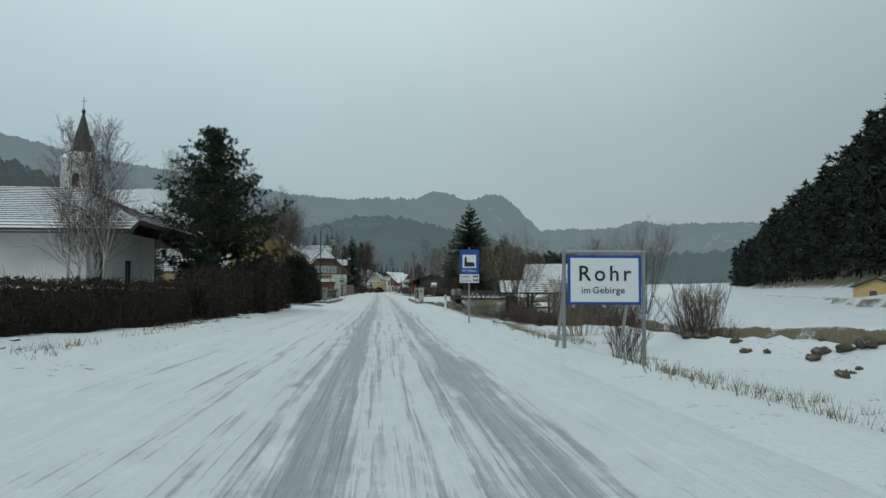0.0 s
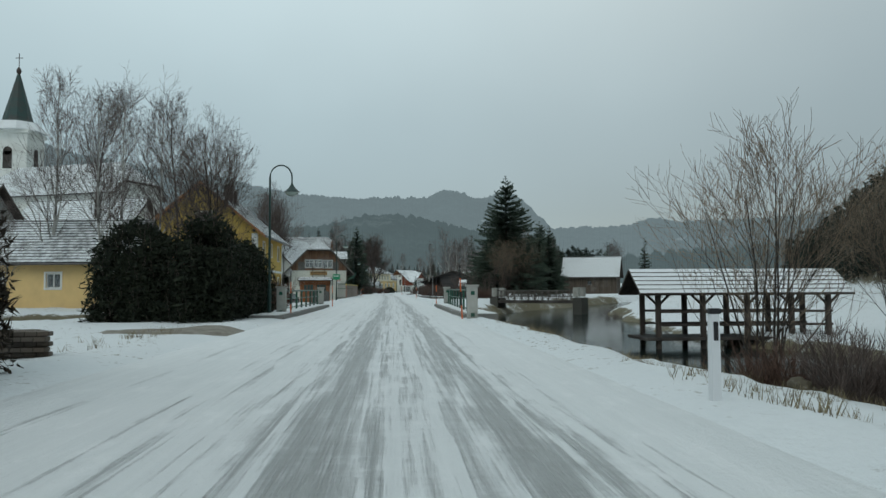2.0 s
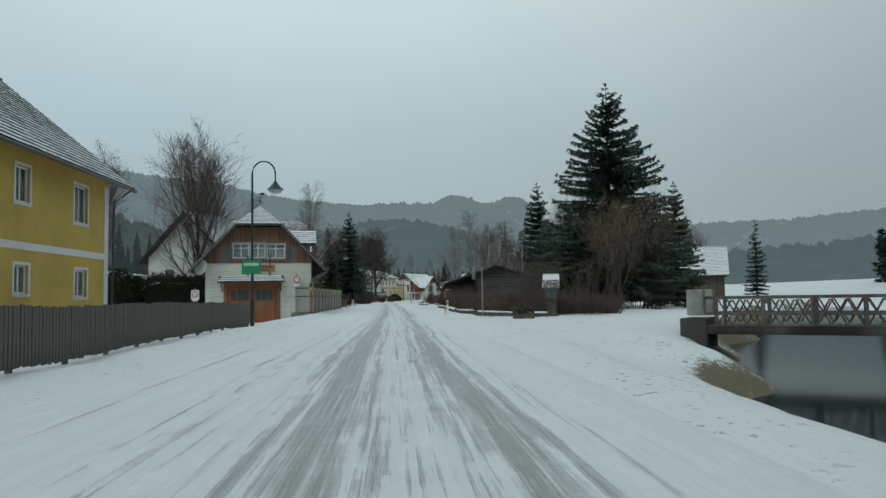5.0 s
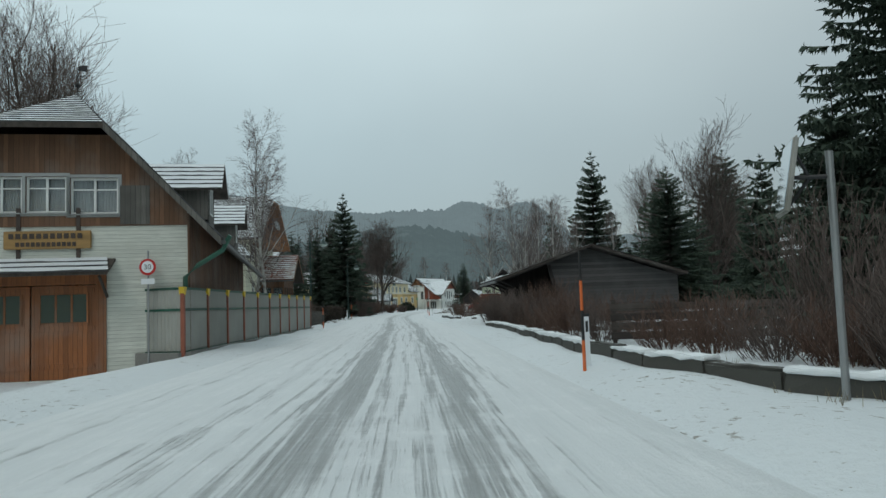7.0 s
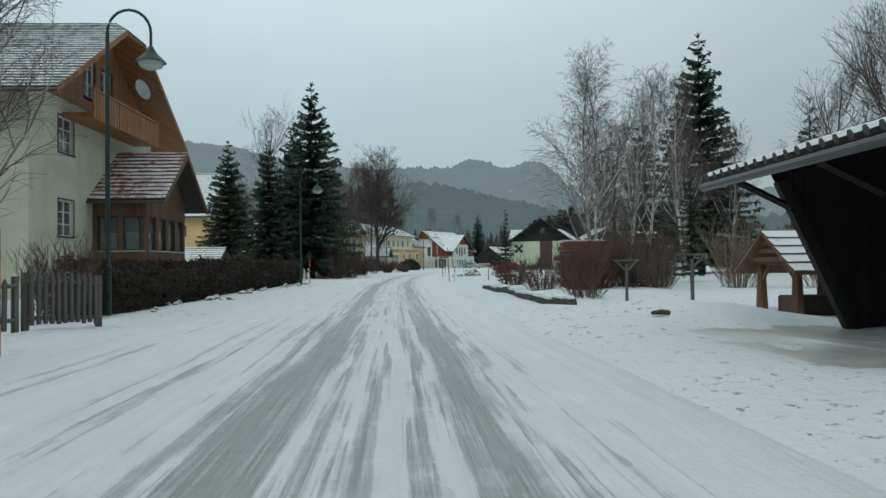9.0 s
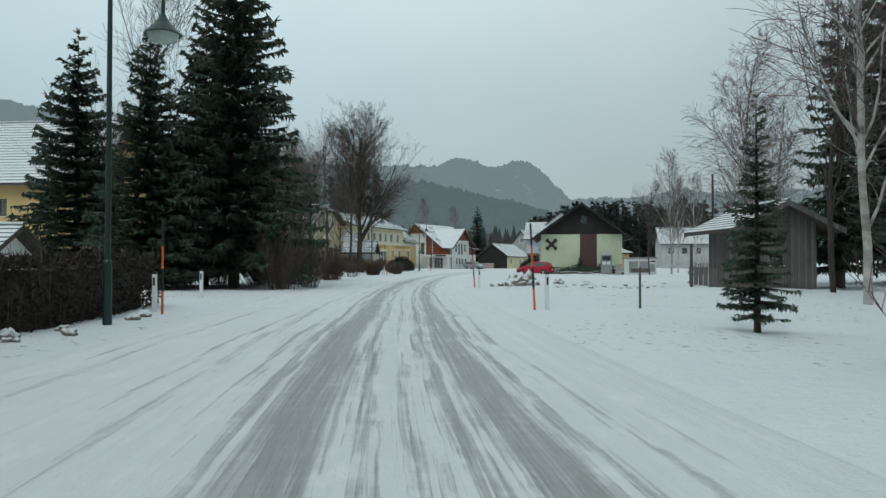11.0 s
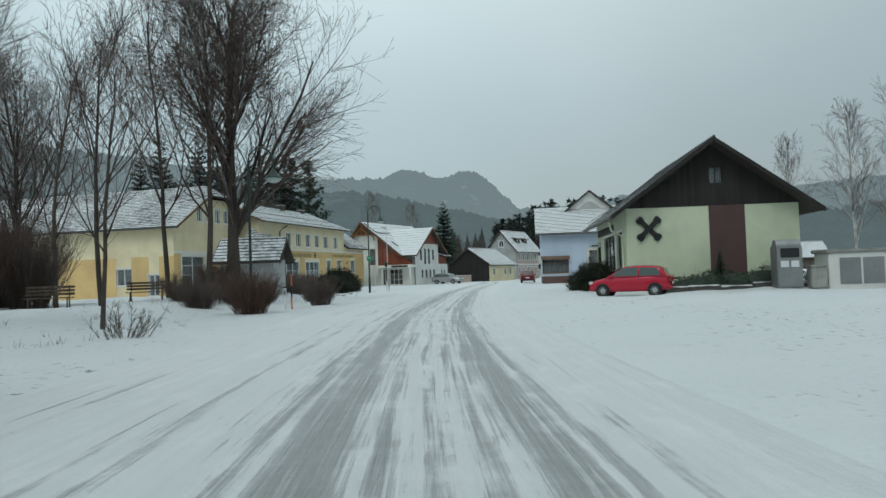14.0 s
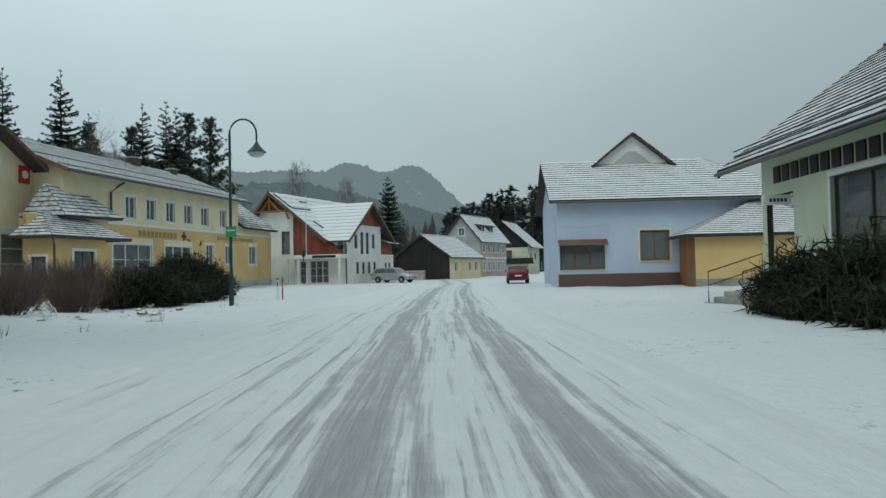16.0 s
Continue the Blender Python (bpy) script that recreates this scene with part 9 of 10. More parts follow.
# drive beside the hedge
bm = bmesh.new()
rings_ = []
for f, up in ((1.0, -0.03), (0.85, 0.05), (0.6, 0.06), (0.3, 0.06)):
    ring = []
    for k in range(28):
        a = 2 * math.pi * k / 28
        r = f * (1 + 0.2 * noise.noise(Vector((math.cos(a) * 1.5, math.sin(a) * 1.5, 4))))
        x, y = -5.9 + 2.2 * math.cos(a) * r, 59.6 + 2.3 * math.sin(a) * r
        ring.append(bm.verts.new((x, y, ground_z(x, y) + up)))
    rings_.append(ring)
for r0, r1 in zip(rings_, rings_[1:]):
    for k in range(28):
        bm.faces.new((r0[k], r0[(k + 1) % 28], r1[(k + 1) % 28], r1[k]))
bm.faces.new(rings_[-1])
tagged(part("gravel_patch", bm, M_GRAVEL), "bare brown gravel in the drive", "gravel", kind="structure")
bm = bmesh.new()
rim_, mid_ = [], []
for k in range(44):
    a = 2 * math.pi * k / 44
    r = 1 + 0.42 * noise.noise(Vector((math.cos(a) * 2.2, math.sin(a) * 2.2, 7))) + 0.2 * noise.noise(Vector((math.cos(a) * 6, math.sin(a) * 6, 3)))
    for lst, f, up in ((rim_, 1.0, -0.02), (mid_, 0.7, 0.022)):
        x, y = 6.2 + 1.9 * math.cos(a) * r * f, 172.8 + 3.4 * math.sin(a) * r * f
        lst.append(bm.verts.new((x, y, ground_z(x, y) + up)))
for k in range(44):
    j = (k + 1) % 44
    bm.faces.new((rim_[k], rim_[j], mid_[j], mid_[k]))
bm.faces.new(mid_)
tagged(part("slush_patch", bm, M_ICE), "wet icy slush in front of the cart shed", "slush", kind="structure")
wp = thing("plank_pile", pose(-7.6, 51.3, 0, 0, 0, 5), "low pile of dark planks at the hedge end", "planks")
for k in range(5):
    for j in range(4):
        part("plank", soft_box(-1.9 + 0.2 * k % 0.3, 1.9 - 0.15 * j, -0.5 + 0.26 * j, -0.27 + 0.26 * j, 0.02 + 0.09 * k, 0.1 + 0.09 * k, 0.01), M_BARN, wp).matrix_local = pose(0, 0, ground_z(-7.8, 52.3), 0, 0, (-1) ** k * 1.5)

# ---------------------------------------------------------------- around the cart shed
wl_ = thing("well_house", pose(9.0, 179.6, ground_z(9, 179.6), 0, 0, 95), "small timber well house with a snowy plank roof", "well")
for x in (-0.7, 0.7):
    for y in (-0.75, 0.75):
        bm = bmesh.new()
        tube(bm, [(x, y, -0.2), (x, y, 0.4), (x, y, 1.15)], [0.15, 0.12, 0.09], 7)
        part("post", bm, M_WOOD, wl_)
part("trough", soft_box(-0.4, 0.4, -0.55, 0.55, -0.1, 0.42, 0.03), M_BARN, wl_)
for s in (-1, 1):
    slope_roof(wl_, "roof", ((s * 1.25, -1.15, 0.95), (s * 1.25, 1.15, 0.95), (0, 1.15, 1.85), (0, -1.15, 1.85)), M_TILE_FULL, 0.3, 0.06, under=M_WOOD)
for s in (-0.75, 0.75):
    bm = bmesh.new()
    tube(bm, [(-0.8, s, 1.15), (0.8, s, 1.15)], 0.06, 5)
    tube(bm, [(0, s, 1.1), (0, s, 1.75)], 0.05, 5)
    part("truss", bm, M_WOOD, wl_)
for s in (-0.95, 0.95):
    for k in range(3):
        part("gable_slat", soft_box(-0.75 + 0.2 * k, 0.75 - 0.2 * k, s - 0.02, s + 0.02, 1.18 + 0.18 * k, 1.28 + 0.18 * k, 0.01), M_WOOD, wl_)
    for q in (-1, 1):
        bm = bmesh.new()
        tube(bm, [(q * 0.68, s * 0.79, 0.7), (q * 0.3, s * 0.79, 1.15)], 0.045, 6)
        part("brace", bm, M_WOOD, wl_)
cw = new("crank_wheel")
cw.parent = wl_
cw.matrix_local = pose(-0.1, -1.35, 0.6, 80, 0, 0)
bm = bmesh.new()
tube(bm, [(0.36 * math.cos(a), 0.36 * math.sin(a), 0) for a in (2 * math.pi * k / 24 for k in range(25))], 0.035, 6)
part("rim", bm, M_BARN, cw)
for k in range(8):
    bm = bmesh.new()
    a = math.pi * k / 4
    tube(bm, [(0, 0, 0), (0.35 * math.cos(a), 0.35 * math.sin(a), 0)], 0.02, 5)
    part("spoke", bm, M_BARN, cw)
for x, y in ((7.6, 183.0), (7.1, 187.5)):
    cp = thing("clothes_line_post", pose(x, y, ground_z(x, y)), "weathered forked wooden line post in the snow", "post", "line posts")
    bm = bmesh.new()
    tube(bm, [(0, 0, -0.2), (0, 0, 1.25)], 0.05, 6)
    part("stake", bm, M_GREYWOOD, cp)
    bm = bmesh.new()
    tube(bm, [(0, 0, 1.0), (-0.35, 0, 1.36)], 0.035, 6)
    tube(bm, [(0, 0, 1.0), (0.35, 0, 1.36)], 0.035, 6)
    tube(bm, [(-0.42, 0, 1.36), (0.42, 0, 1.36)], 0.035, 6)
    part("fork", bm, M_GREYWOOD, cp)
ws = thing("board_stack", pose(8.2, 199.0, ground_z(8.2, 199)), "stack of orange-brown boards with snow on top", "boards")
for k in range(11):
    part("board", soft_box(-1.0, 1.0, -0.7, 0.7, 0.2 * k, 0.2 * k + 0.17, 0.02), M_REDWOOD, ws).matrix_local = pose(0.06 * (-1) ** k, 0, 0, 0, 0, (k % 3) - 1)
part("snow_cap", lumpy(soft_box(-1.0, 1.0, -0.7, 0.7, 2.2, 2.28, 0.03), 0.03, 3), M_SNOW, ws)
lg = thing("snowy_log", pose(4.7, 176.8, ground_z(4.7, 176.8) + 0.1, 0, 0, 20), "dark log lying in the snow", "log")
bm = bmesh.new()
tube(bm, [(-0.19, 0, -0.04), (0.05, 0.02, -0.03), (0.2, 0.0, -0.05)], [0.035, 0.05, 0.04], 8)
part("log", bm, M_BARK, lg)

# ---------------------------------------------------------------- square by the bank


def car(x, y, heading, mat, label, kind="hatch", z=0.0):
    """heading: degrees from +x in which the front points. Local: length along x, front at +x."""
    c = thing("parked_car", pose(x, y, z, 0, 0, heading), label, "car")
    L, W = (3.75, 1.64) if kind == "hatch" else (4.4, 1.72)
    hx = L / 2
    if kind == "hatch":
        low = ((-hx, 0.50, 0.84), (-hx + 0.03, 0.34, 0.90), (-hx + 0.14, 0.28, 0.94), (-1.40, 0.24, 0.95), (-0.7, 0.22, 0.93), (0.0, 0.22, 0.915), (0.62, 0.22, 0.91), (0.95, 0.22, 0.90), (1.25, 0.23, 0.84),
               (1.5, 0.24, 0.775), (1.68, 0.26, 0.72), (hx - 0.09, 0.29, 0.665), (hx - 0.03, 0.34, 0.60), (hx, 0.42, 0.53))
        cab = [(-1.74, 0.88), (-1.52, 1.29), (-1.25, 1.385), (0.0, 1.42), (0.28, 1.36), (1.02, 0.90)]
        roof = ((-1.76, 0.89), (-1.68, 1.04), (-1.60, 1.18), (-1.50, 1.30), (-1.36, 1.365), (-1.1, 1.40), (-0.6, 1.42), (-0.15, 1.418), (0.08, 1.40), (0.28, 1.345), (0.5, 1.23), (0.75, 1.08), (0.95, 0.955), (1.06, 0.89))
        wheels = (-1.2, 1.2)
    else:
        low = ((-hx, 0.50, 0.80), (-hx + 0.04, 0.34, 0.90), (-hx + 0.2, 0.28, 0.95), (-1.5, 0.25, 0.96), (-0.5, 0.23, 0.94), (0.5, 0.23, 0.925), (1.05, 0.23, 0.91), (1.5, 0.24, 0.84),
               (1.85, 0.26, 0.77), (hx - 0.10, 0.29, 0.69), (hx - 0.03, 0.34, 0.61), (hx, 0.42, 0.54))
        cab = [(-2.0, 0.92), (-1.75, 1.32), (-1.3, 1.45), (0.1, 1.46), (0.4, 1.4), (1.15, 0.92)]
        roof = ((-2.04, 0.90), (-1.92, 1.08), (-1.78, 1.28), (-1.6, 1.39), (-1.3, 1.44), (-0.6, 1.465), (0.0, 1.455), (0.25, 1.425), (0.45, 1.36), (0.8, 1.13), (1.2, 0.90))
        wheels = (-1.3, 1.32)

    def skin(rings):
        """A rounded shell through cross-sections, closed at both ends."""
        bm = bmesh.new()
        vs = [[bm.verts.new(q) for q in ring] for ring in rings]
        for r0, r1 in zip(vs, vs[1:]):
            for k in range(len(r0) - 1):
                bm.faces.new((r0[k], r1[k], r1[k + 1], r0[k + 1]))
            bm.faces.new((r0[-1], r1[-1], r1[0], r0[0]))
        bm.faces.new(vs[0])
        bm.faces.new(vs[-1][::-1])
        bmesh.ops.recalc_face_normals(bm, faces=bm.faces[:])
        for fc in bm.faces:
            fc.smooth = len(fc.verts) == 4
        return bm

    def low_ring(px, zb, zt):
        w = W / 2 * (1 - 0.16 * (abs(px) / hx) ** 7)
        half = [(0.84 * w, zb), (0.96 * w, zb + 0.05), (0.995 * w, zb + 0.18), (w, 0.55 if zt > 0.6 else (zb + zt) / 2), (0.985 * w, zt - 0.10), (0.95 * w, zt - 0.03), (0.86 * w, zt)]
        half = [(a, min(b, zt)) for a, b in half]
        return [(px, -a, b) for a, b in half] + [(px, 0, zt + 0.015)] + [(px, a, b) for a, b in half[::-1]]

    def cab_ring(px, zt):
        def w(z):
            return (W - 0.06 - 0.32 * max(0, min(1, (z - 0.88) / 0.55))) / 2
        e = min(0.05, max(0.004, zt - 0.88) * 0.5)
        half = [(w(0.86), 0.86), (w(zt - e), zt - e), (w(zt) - 0.035, zt - 0.25 * e), (w(zt) - 0.11, zt)]
        return [(px, -a, b) for a, b in half] + [(px, 0, zt + 0.02)] + [(px, a, b) for a, b in half[::-1]]

    part("body", skin([low_ring(*q) for q in low]), mat, c)
    part("cabin", skin([cab_ring(*q) for q in roof]), mat, c)
    for s in (-1, 1):
        for wx in wheels:
            bm = bmesh.new()
            lathe(bm, [(0.001, -0.01), (0.335, -0.01), (0.345, 0.0), (0.335, 0.01), (0.001, 0.01)], 24)
            part("wheel_arch", bm, M_BLACK, c, "dark wheel arch").matrix_local = pose(wx, s * (W / 2 - 0.012), 0.29, 90, 0, 0)
    for s in (-1, 1):
        def on_side(px, pz, lift=0.008):
            w = (W - 0.06 + (-0.32) * max(0, min(1, (pz - 0.88) / 0.55))) / 2
            return (px, s * (w + lift), pz)
        roofx0, roofx1 = cab[1][0], cab[-2][0]
        for quad in (((cab[0][0] + 0.28, 0.95), (-0.52, 0.95), (-0.52, 1.34), (roofx0 + 0.2, 1.30)), ((-0.44, 0.95), (cab[-1][0] - 0.18, 0.95), (roofx1 - 0.02, 1.34), (-0.44, 1.345))):
            bm = bmesh.new()
            vs = [bm.verts.new(on_side(*q)) for q in quad]
            bm.faces.new(vs if s < 0 else vs[::-1])
            part("side_window", bm, M_CARGLASS, c)
        part("door_seam", soft_box(-0.49, -0.475, s * (W / 2 - 0.01) - 0.006, s * (W / 2 - 0.01) + 0.006, 0.35, 0.9, 0.002), M_BLACK, c)
        part("rub_strip", soft_box(-0.8, 0.8, s * (W / 2 - 0.002) - 0.012, s * (W / 2 - 0.002) + 0.012, 0.5, 0.55, 0.005), mat, c)
        part("wing_mirror", soft_box(0.72, 0.86, s * (W / 2 + 0.07) - 0.07, s * (W / 2 + 0.07) + 0.07, 0.92, 1.04, 0.02), mat, c)
        part("headlight", soft_box(hx - 0.22, hx + 0.005, s * 0.58 - 0.16, s * 0.58 + 0.16, 0.58, 0.73, 0.03), M_HEADLIGHT, c)
        part("tail_light", soft_box(-hx - 0.025, -hx + 0.12, s * 0.68 - 0.1, s * 0.68 + 0.1, 0.66, 0.88, 0.02), M_TAIL, c)
        for wx in wheels:
            w = new("wheel", None)
            w.parent = c
            w.matrix_local = pose(wx, s * (W / 2 - 0.07), 0.28, 90 * s, 0, 0)
            bm = bmesh.new()
            lathe(bm, [(0.19, -0.09), (0.27, -0.09), (0.285, -0.05), (0.285, 0.05), (0.27, 0.09), (0.19, 0.09)], 20)
            part("tyre", bm, M_TYRE, w)
            bm = bmesh.new()
            lathe(bm, [(0.03, -0.115), (0.05, -0.10), (0.17, -0.085), (0.195, -0.095), (0.195, 0.08), (0.03, 0.08)], 16)
            part("rim", bm, M_RIM, w)
    for xs, nm in (((cab[-2], cab[-1]), "windscreen"), ((cab[1], cab[0]), "rear_window")):
        (xa, za), (xb, zb) = xs
        sg = 1 if xb > xa else -1
        off = 0.015
        bm = bmesh.new()
        wa, wb = (W - 0.42) / 2, (W - 0.2) / 2
        quads(bm, [(xa + sg * 0.05 + off * sg, -wa, za - 0.03 + off), (xa + sg * 0.05 + off * sg, wa, za - 0.03 + off), (xb - sg * 0.06 + off * sg, wb, zb + 0.06 + off), (xb - sg * 0.06 + off * sg, -wb, zb + 0.06 + off)], [(0, 1, 2, 3)])
        part(nm, bm, M_CARGLASS, c)
    part("front_bumper", soft_box(hx - 0.14, hx + 0.02, -W / 2 + 0.16, W / 2 - 0.16, 0.28, 0.46, 0.04), mat, c)
    part("rear_bumper", soft_box(-hx - 0.04, -hx + 0.12, -W / 2 + 0.15, W / 2 - 0.15, 0.3, 0.52, 0.04), mat, c)
    part("number_plate", soft_box(-hx - 0.06, -hx - 0.045, -0.26, 0.26, 0.55, 0.66, 0.003), M_SIGNWHITE, c)
    return c


head = math.degrees(math.atan2(1.30, -2.2))
car(13.35, 273.1, head, M_REDCAR, "red three-door hatchback parked on the snow", z=ground_z(13.2, 272.6))
car(13.75, 343.6, -38, M_SILVER, "silver estate car parked before the red boarded house", "estate", ground_z(13, 345))
car(21.3, 327.0, 75, M_DARKRED, "dark red car parked at the kerb", "hatch", ground_z(21, 327))
car(9.95, 172.8, 12, M_SILVER, "silver car parked nose-in under the cart shed roof", "estate", 0.0)
car(-17.4, 150.5, 10, M_DARKCAR, "dark car with snow on its roof beside the hall", "estate", ground_z(-17.4, 150.5))
car(-12.5, 131.5, 80, M_DARKCAR, "dark car parked behind the board fence", "estate", ground_z(-12.5, 131.5))

tb = thing("transformer_box", pose(22.6, 271.7, ground_z(23, 271), 0, 0, -14), "long grey-white utility cabinet with a flat lid", "cabinet")
part("body", soft_box(0, 3.3, 0, 1.8, -0.1, 1.75, 0.03), M_WHITE, tb)
part("lid", soft_box(-0.12, 3.42, -0.12, 1.92, 1.75, 1.92, 0.03), M_CONC, tb, "flat concrete lid with snow")
for x in (0.5, 1.55):
    part("door", soft_box(x, x + 0.95, -0.03, 0.0, 0.25, 1.5, 0.01), M_GALV, tb)
part("grille", soft_box(2.65, 3.15, -0.03, 0.0, 0.4, 1.2, 0.01), M_GALV, tb)
part("label_plate", soft_box(2.7, 3.2, -0.02, 0.0, 1.4, 1.55, 0.004), M_DARKTRIM, tb)
gc = thing("collection_container", pose(20.2, 272.0, ground_z(20.5, 272), 0, 0, -14), "grey metal collection container with white notices", "container")
part("body", soft_box(0, 1.15, 0, 1.1, 0.02, 2.05, 0.05), M_GALV, gc)
bm = bmesh.new()
tube(bm, [(0.0, 0.45, 2.0), (1.15, 0.45, 2.0)], 0.32, 14)
part("rounded_top", bm, M_GALV, gc)
part("chute", soft_box(0.15, 1.0, -0.04, 0.02, 1.45, 1.9, 0.02), M_BLACK, gc)
for x in (0.15, 0.62):
    part("notice", soft_box(x, x + 0.36, -0.02, 0.0, 1.0, 1.3, 0.003), M_SIGNWHITE, gc)
bn = thing("waste_bin", pose(21.6, 271.5, ground_z(21.6, 271.5), 0, 0, -14), "grey-brown wheeled bin beside the container", "bin")
part("body", soft_box(0, 0.7, 0, 0.7, 0.02, 1.0, 0.04), M_CONC, bn)
part("lid", soft_box(-0.04, 0.74, -0.04, 0.74, 1.0, 1.1, 0.04), M_CONC, bn)


def bench(x, y, rz):
    b = thing("park_bench", pose(x, y, ground_z(x, y), 0, 0, rz), "snow-dusted slatted park bench", "bench", "park benches")
    for k in range(4):
        part("seat_slat", soft_box(-0.9, 0.9, -0.3 + 0.13 * k, -0.2 + 0.13 * k, 0.43, 0.47, 0.008), M_BARN, b)
    for k in range(3):
        part("back_slat", soft_box(-0.9, 0.9, 0.24 + 0.03 * k, 0.27 + 0.03 * k, 0.55 + 0.14 * k, 0.65 + 0.14 * k, 0.008), M_BARN, b)
    for s in (-0.7, 0.7):
        bm = bmesh.new()
        tube(bm, [(s, -0.28, -0.1), (s, -0.28, 0.43), (s, 0.2, 0.43), (s, 0.33, 0.95)], 0.03, 5)
        tube(bm, [(s, 0.2, 0.43), (s, 0.28, -0.1)], 0.03, 5)
        part("frame", bm, M_BEAM, b)


for x, y, rz in ((-12.0, 270.5, 10), (-9.6, 275.8, 10), (-6.0, 272.8, 60)):
    bench(x, y, rz)

rr = random.Random(12)


def lump(x, y, r, flat=0.7, label="dirty lump of ploughed snow", mat=None):
    t = thing("snow_lump", pose(x, y, ground_z(x, y) + r * 0.2, 0, 0, rr.uniform(0, 360)), label, "snow lump", "ploughed snow")
    bm = bmesh.new()
    bmesh.ops.create_icosphere(bm, subdivisions=4 if r > 0.25 else 3 if r > 0.1 else 2, radius=r)
    bmesh.ops.scale(bm, vec=(rr.uniform(0.8, 1.3), rr.uniform(0.7, 1.1), flat), verts=bm.verts[:])
    lumpy(bm, r * 0.55, 1.6 / r, rr.random() * 30)
    lumpy(bm, r * 0.25, 4.5 / r, rr.random() * 30)
    lumpy(bm, r * 0.1, 11 / r, rr.random() * 30)
    for fc in bm.faces:
        fc.smooth = True
    part("lump", bm, mat or M_DIRTYSNOW, t)


for k in range(60):
    u = rr.random()
    lump(3.2 + 9.5 * u + rr.uniform(-0.6, 0.6), 230.6 + 2.0 * u + rr.gauss(0, 0.5), rr.uniform(0.03, 0.10), 0.45)
for x, y, r in ((4.85, 231.5, 0.56), (5.4, 231.6, 0.54), (4.5, 231.2, 0.3), (5.1, 231.0, 0.24), (5.8, 231.3, 0.26), (4.1, 231.5, 0.16), (4.5, 230.9, 0.13), (6.0, 231.9, 0.18), (3.6, 231.2, 0.12), (7.4, 233.0, 0.25)):
    lump(x, y, r, 0.92)
for k in range(60):
    lump(7 + rr.uniform(0, 26), 232 + rr.uniform(-3, 10), rr.uniform(0.04, 0.14), 0.4)
for k in range(34):
    y = rr.uniform(16, 44)
    lump(-5.2 + rr.gauss(0, 0.35) - max(0, (34 - y)) * 0.16, y, rr.uniform(0.03, 0.12), 0.45)
for k in range(90):
    y = rr.uniform(14, 44)
    lump(12.4 + rr.gauss(0, 1.0) + max(0, 24 - y) * 0.25, y, rr.uniform(0.08, 0.26), 0.5, "dark grassy clod on the snowy bank", M_CLOD)


def bank_x(y, z):
    """Where the near river bank has sunk to z."""
    xs = np.arange(5.3, 11, 0.1)
    return float(xs[np.argmax(height(xs, y) < z)])


for k in range(80):
    y = rr.uniform(38, 75)
    lump(bank_x(y, rr.uniform(-1.25, -0.5)), y, rr.uniform(0.07, 0.24), 0.5, "dark grassy clod on the snowy bank", M_CLOD)
for k in range(26):
    y = rr.uniform(182, 212)
    lump(-6.6 + rr.gauss(0, 0.3), y, rr.uniform(0.05, 0.16))
for k in range(30):
    lump(-3.5 + rr.uniform(-3, 4), 290 + rr.uniform(0, 12), rr.uniform(0.05, 0.16))

ht = house("wooden_kiosk", pose(14.75, 226.8, 0), 3.3, 4.2, 3.05, 3.85, M_GREYWOOD, M_TILE_FULL, "weathered wooden kiosk with a snowy roof and porch", [("F", 1.1, 1.1, 0.6, 0.5)], (1.0, 0.7), win=DARKWIN, gutter=False, barge=M_GREYWOOD)
for y in (-0.4, 4.2):
    part("porch_post", soft_box(-0.95, -0.83, y, y + 0.12, -0.3, 2.15, 0.01), M_GREYWOOD, ht)
for k in range(8):
    part("porch_board", soft_box(-0.95, -0.92, -0.3 + 0.6 * k, 0.2 + 0.6 * k, 0.1, 1.0, 0.01), M_GREYWOOD, ht)
for k in range(5):
    part("porch_front_board", soft_box(-0.9 + 0.17 * k, -0.75 + 0.17 * k, -0.42, -0.39, 0.1, 1.0, 0.01), M_GREYWOOD, ht)
bf = thing("bird_table", pose(4.9, 211.6, ground_z(4.9, 211.6)), "simple stake with a crossboard standing in the snow", "stake")
bm = bmesh.new()
tube(bm, [(0, 0, -0.2), (0, 0, 1.0)], 0.03, 6)
part("stake", bm, M_GREYWOOD, bf)
part("crossboard", soft_box(-0.22, 0.22, -0.02, 0.02, 0.88, 0.97, 0.005), M_GREYWOOD, bf)
up_ = thing("utility_pole", pose(22.6, 249.0, ground_z(22.6, 249)), "weathered wooden utility pole in the field", "pole")
bm = bmesh.new()
tube(bm, [(0, 0, -0.4), (0, 0, 8.0)], [0.11, 0.08], 8)
part("pole", bm, M_BEAM, up_)
fp = thing("flag_pole", pose(5.3, 342.6, 0), "white flag pole in front of the red boarded house", "flag pole")
bm = bmesh.new()
tube(bm, [(0, 0, -0.2), (0, 0, 8.5)], [0.05, 0.03], 8)
part("pole", bm, M_SIGNWHITE, fp)
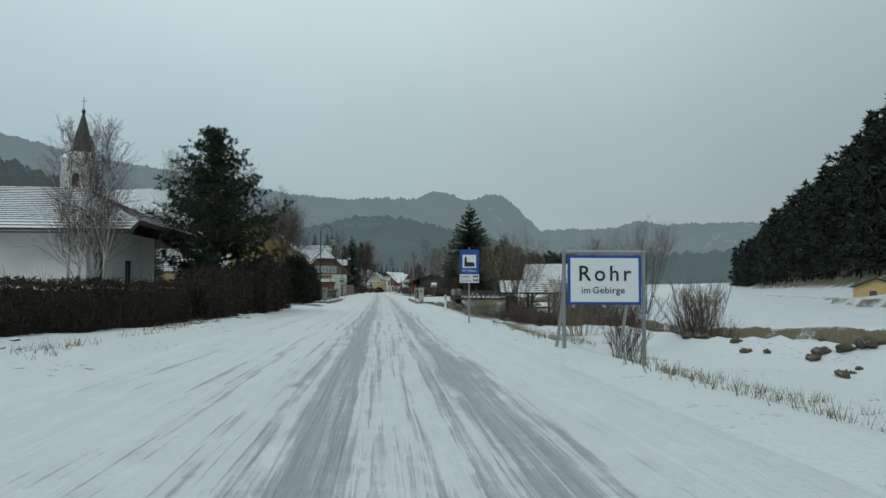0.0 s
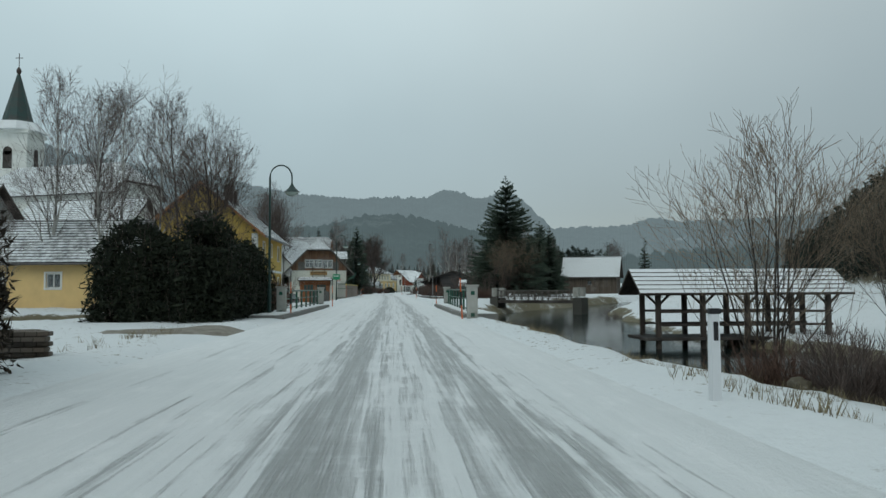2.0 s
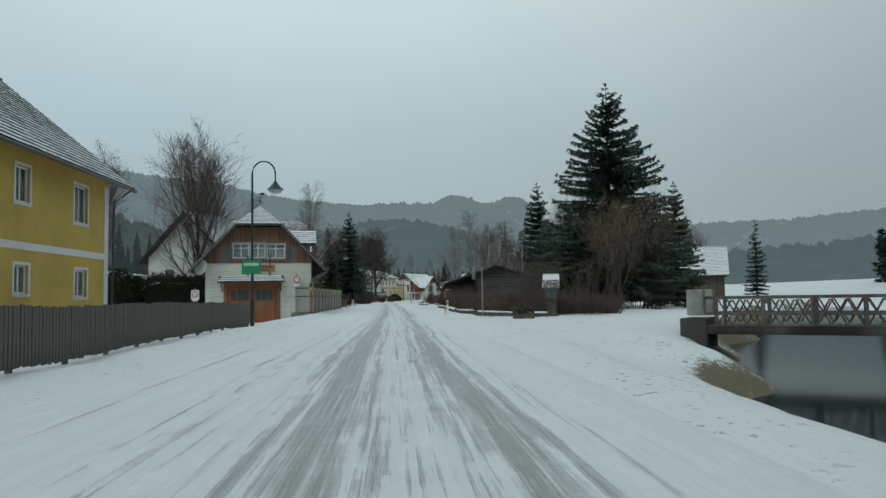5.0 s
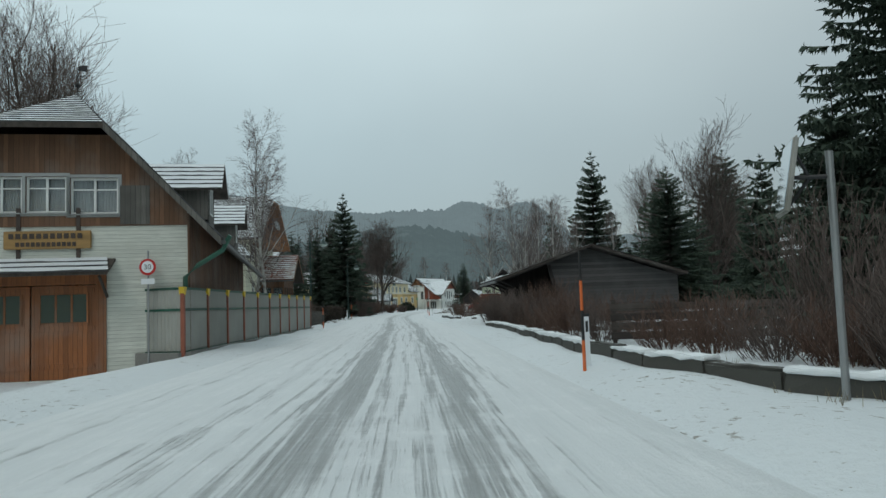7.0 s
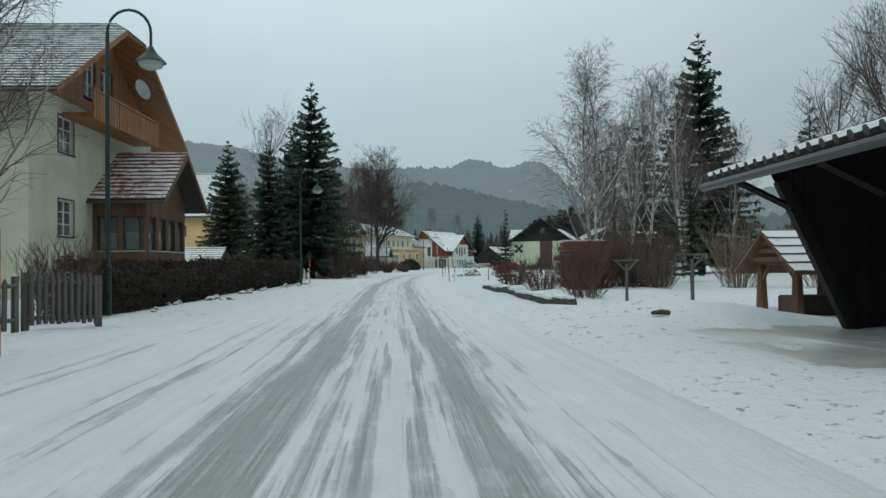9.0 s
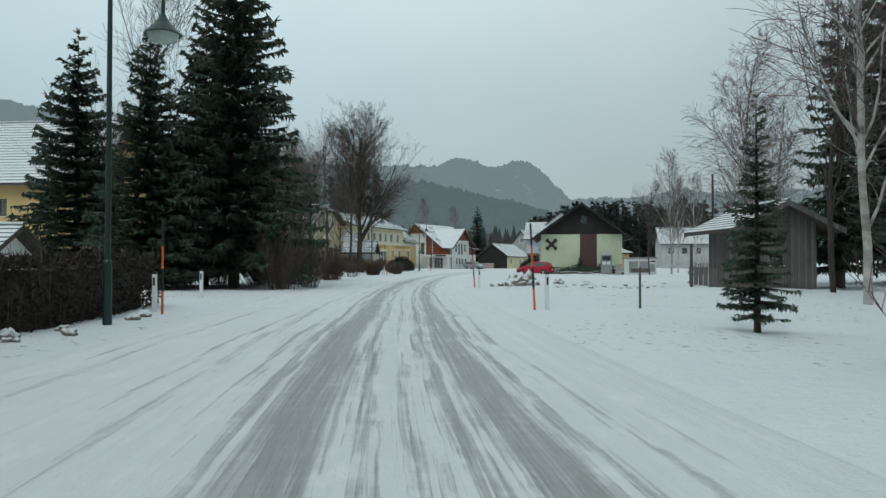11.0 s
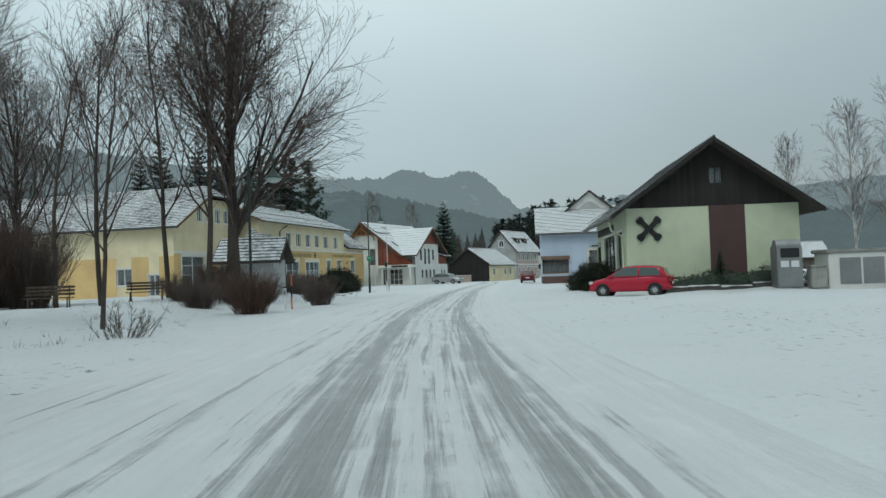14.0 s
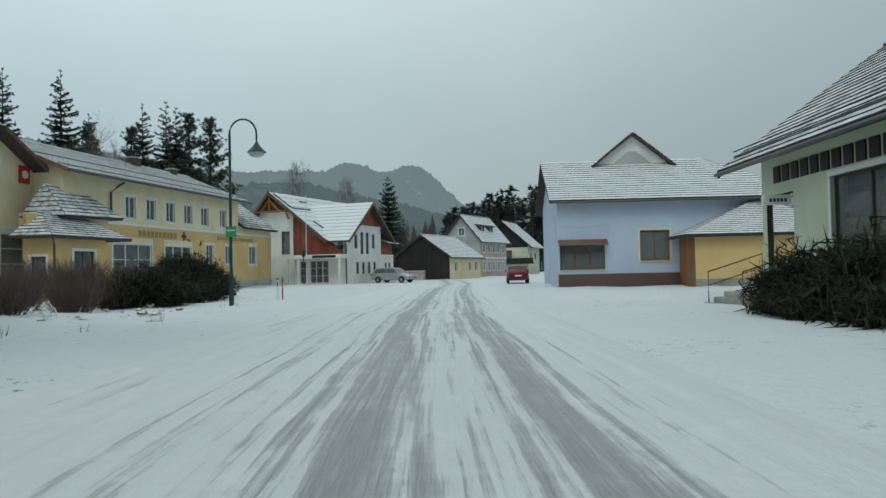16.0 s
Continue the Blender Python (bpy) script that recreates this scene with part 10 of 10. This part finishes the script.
for x, y in ((5.0, 341.0),):
    ln = thing("lantern_post", pose(x, y, 0), "dark lantern on a short post", "lantern")
    bm = bmesh.new()
    tube(bm, [(0, 0, -0.2), (0, 0, 2.6)], 0.05, 8)
    part("post", bm, M_LAMPGREEN, ln)
    bm = bmesh.new()
    lathe(bm, [(0.12, 2.6), (0.25, 3.05), (0.3, 3.1), (0.05, 3.4)], 8)
    part("lantern", bm, M_LAMPGREEN, ln)
xm = put(fir, 9.2, 348.5, 0.22, 10, label="small snow-dusted spruce beside the entrance porch")
xs2 = put(sp2, 18.5, 274.3, 0.135, 40, label="small conical spruce against the bank wall")

# dry grass and stalks on the verges: too many to count
vs, fs = [], []
rg = random.Random(9)
for k in range(8200):
    side = rg.random() * 1.55
    if side > 1.0:
        y = rg.uniform(30, 76)
        x = bank_x(y, rg.uniform(-1.35, -0.45))
    elif side < 0.62:
        y = rg.uniform(8, 70)
        x = float(road_x(y)) + rg.uniform(4.4, 8.5)
    elif side < 0.8:
        y = rg.uniform(128, 165)
        x = float(road_x(y)) + rg.uniform(5.8, 9.0)
    elif side < 0.9:
        y = rg.uniform(16, 60)
        x = float(road_x(y)) - rg.uniform(4.8, 6.2)
    else:
        y = rg.uniform(215, 300)
        x = float(road_x(y)) - rg.uniform(6.5, 14)
    if noise.noise(Vector((x * 0.35, y * 0.35, 2))) < rg.uniform(-0.2, 0.35) - (0.25 if side > 1.0 else 0):
        continue
    z = ground_z(x, y)
    for _ in range(5):
        a, h = rg.uniform(0, 6.28), rg.uniform(0.06, 0.24)
        i = len(vs)
        bx, by = x + rg.gauss(0, 0.07), y + rg.gauss(0, 0.07)
        vs += [Vector((bx - 0.006, by, z - 0.03)), Vector((bx + 0.006, by, z - 0.03)), Vector((bx + 0.5 * h * math.cos(a), by + 0.5 * h * math.sin(a), z + h))]
        fs.append((i, i + 1, i + 2))
tagged(new("dry_grass", mesh_of("dry_grass", vs, fs, foliage("dry_grass_blades", (0.10, 0.08, 0.045), (0.30, 0.25, 0.15)))), "dry brown grass poking through the snow", "grass", kind="stuff")
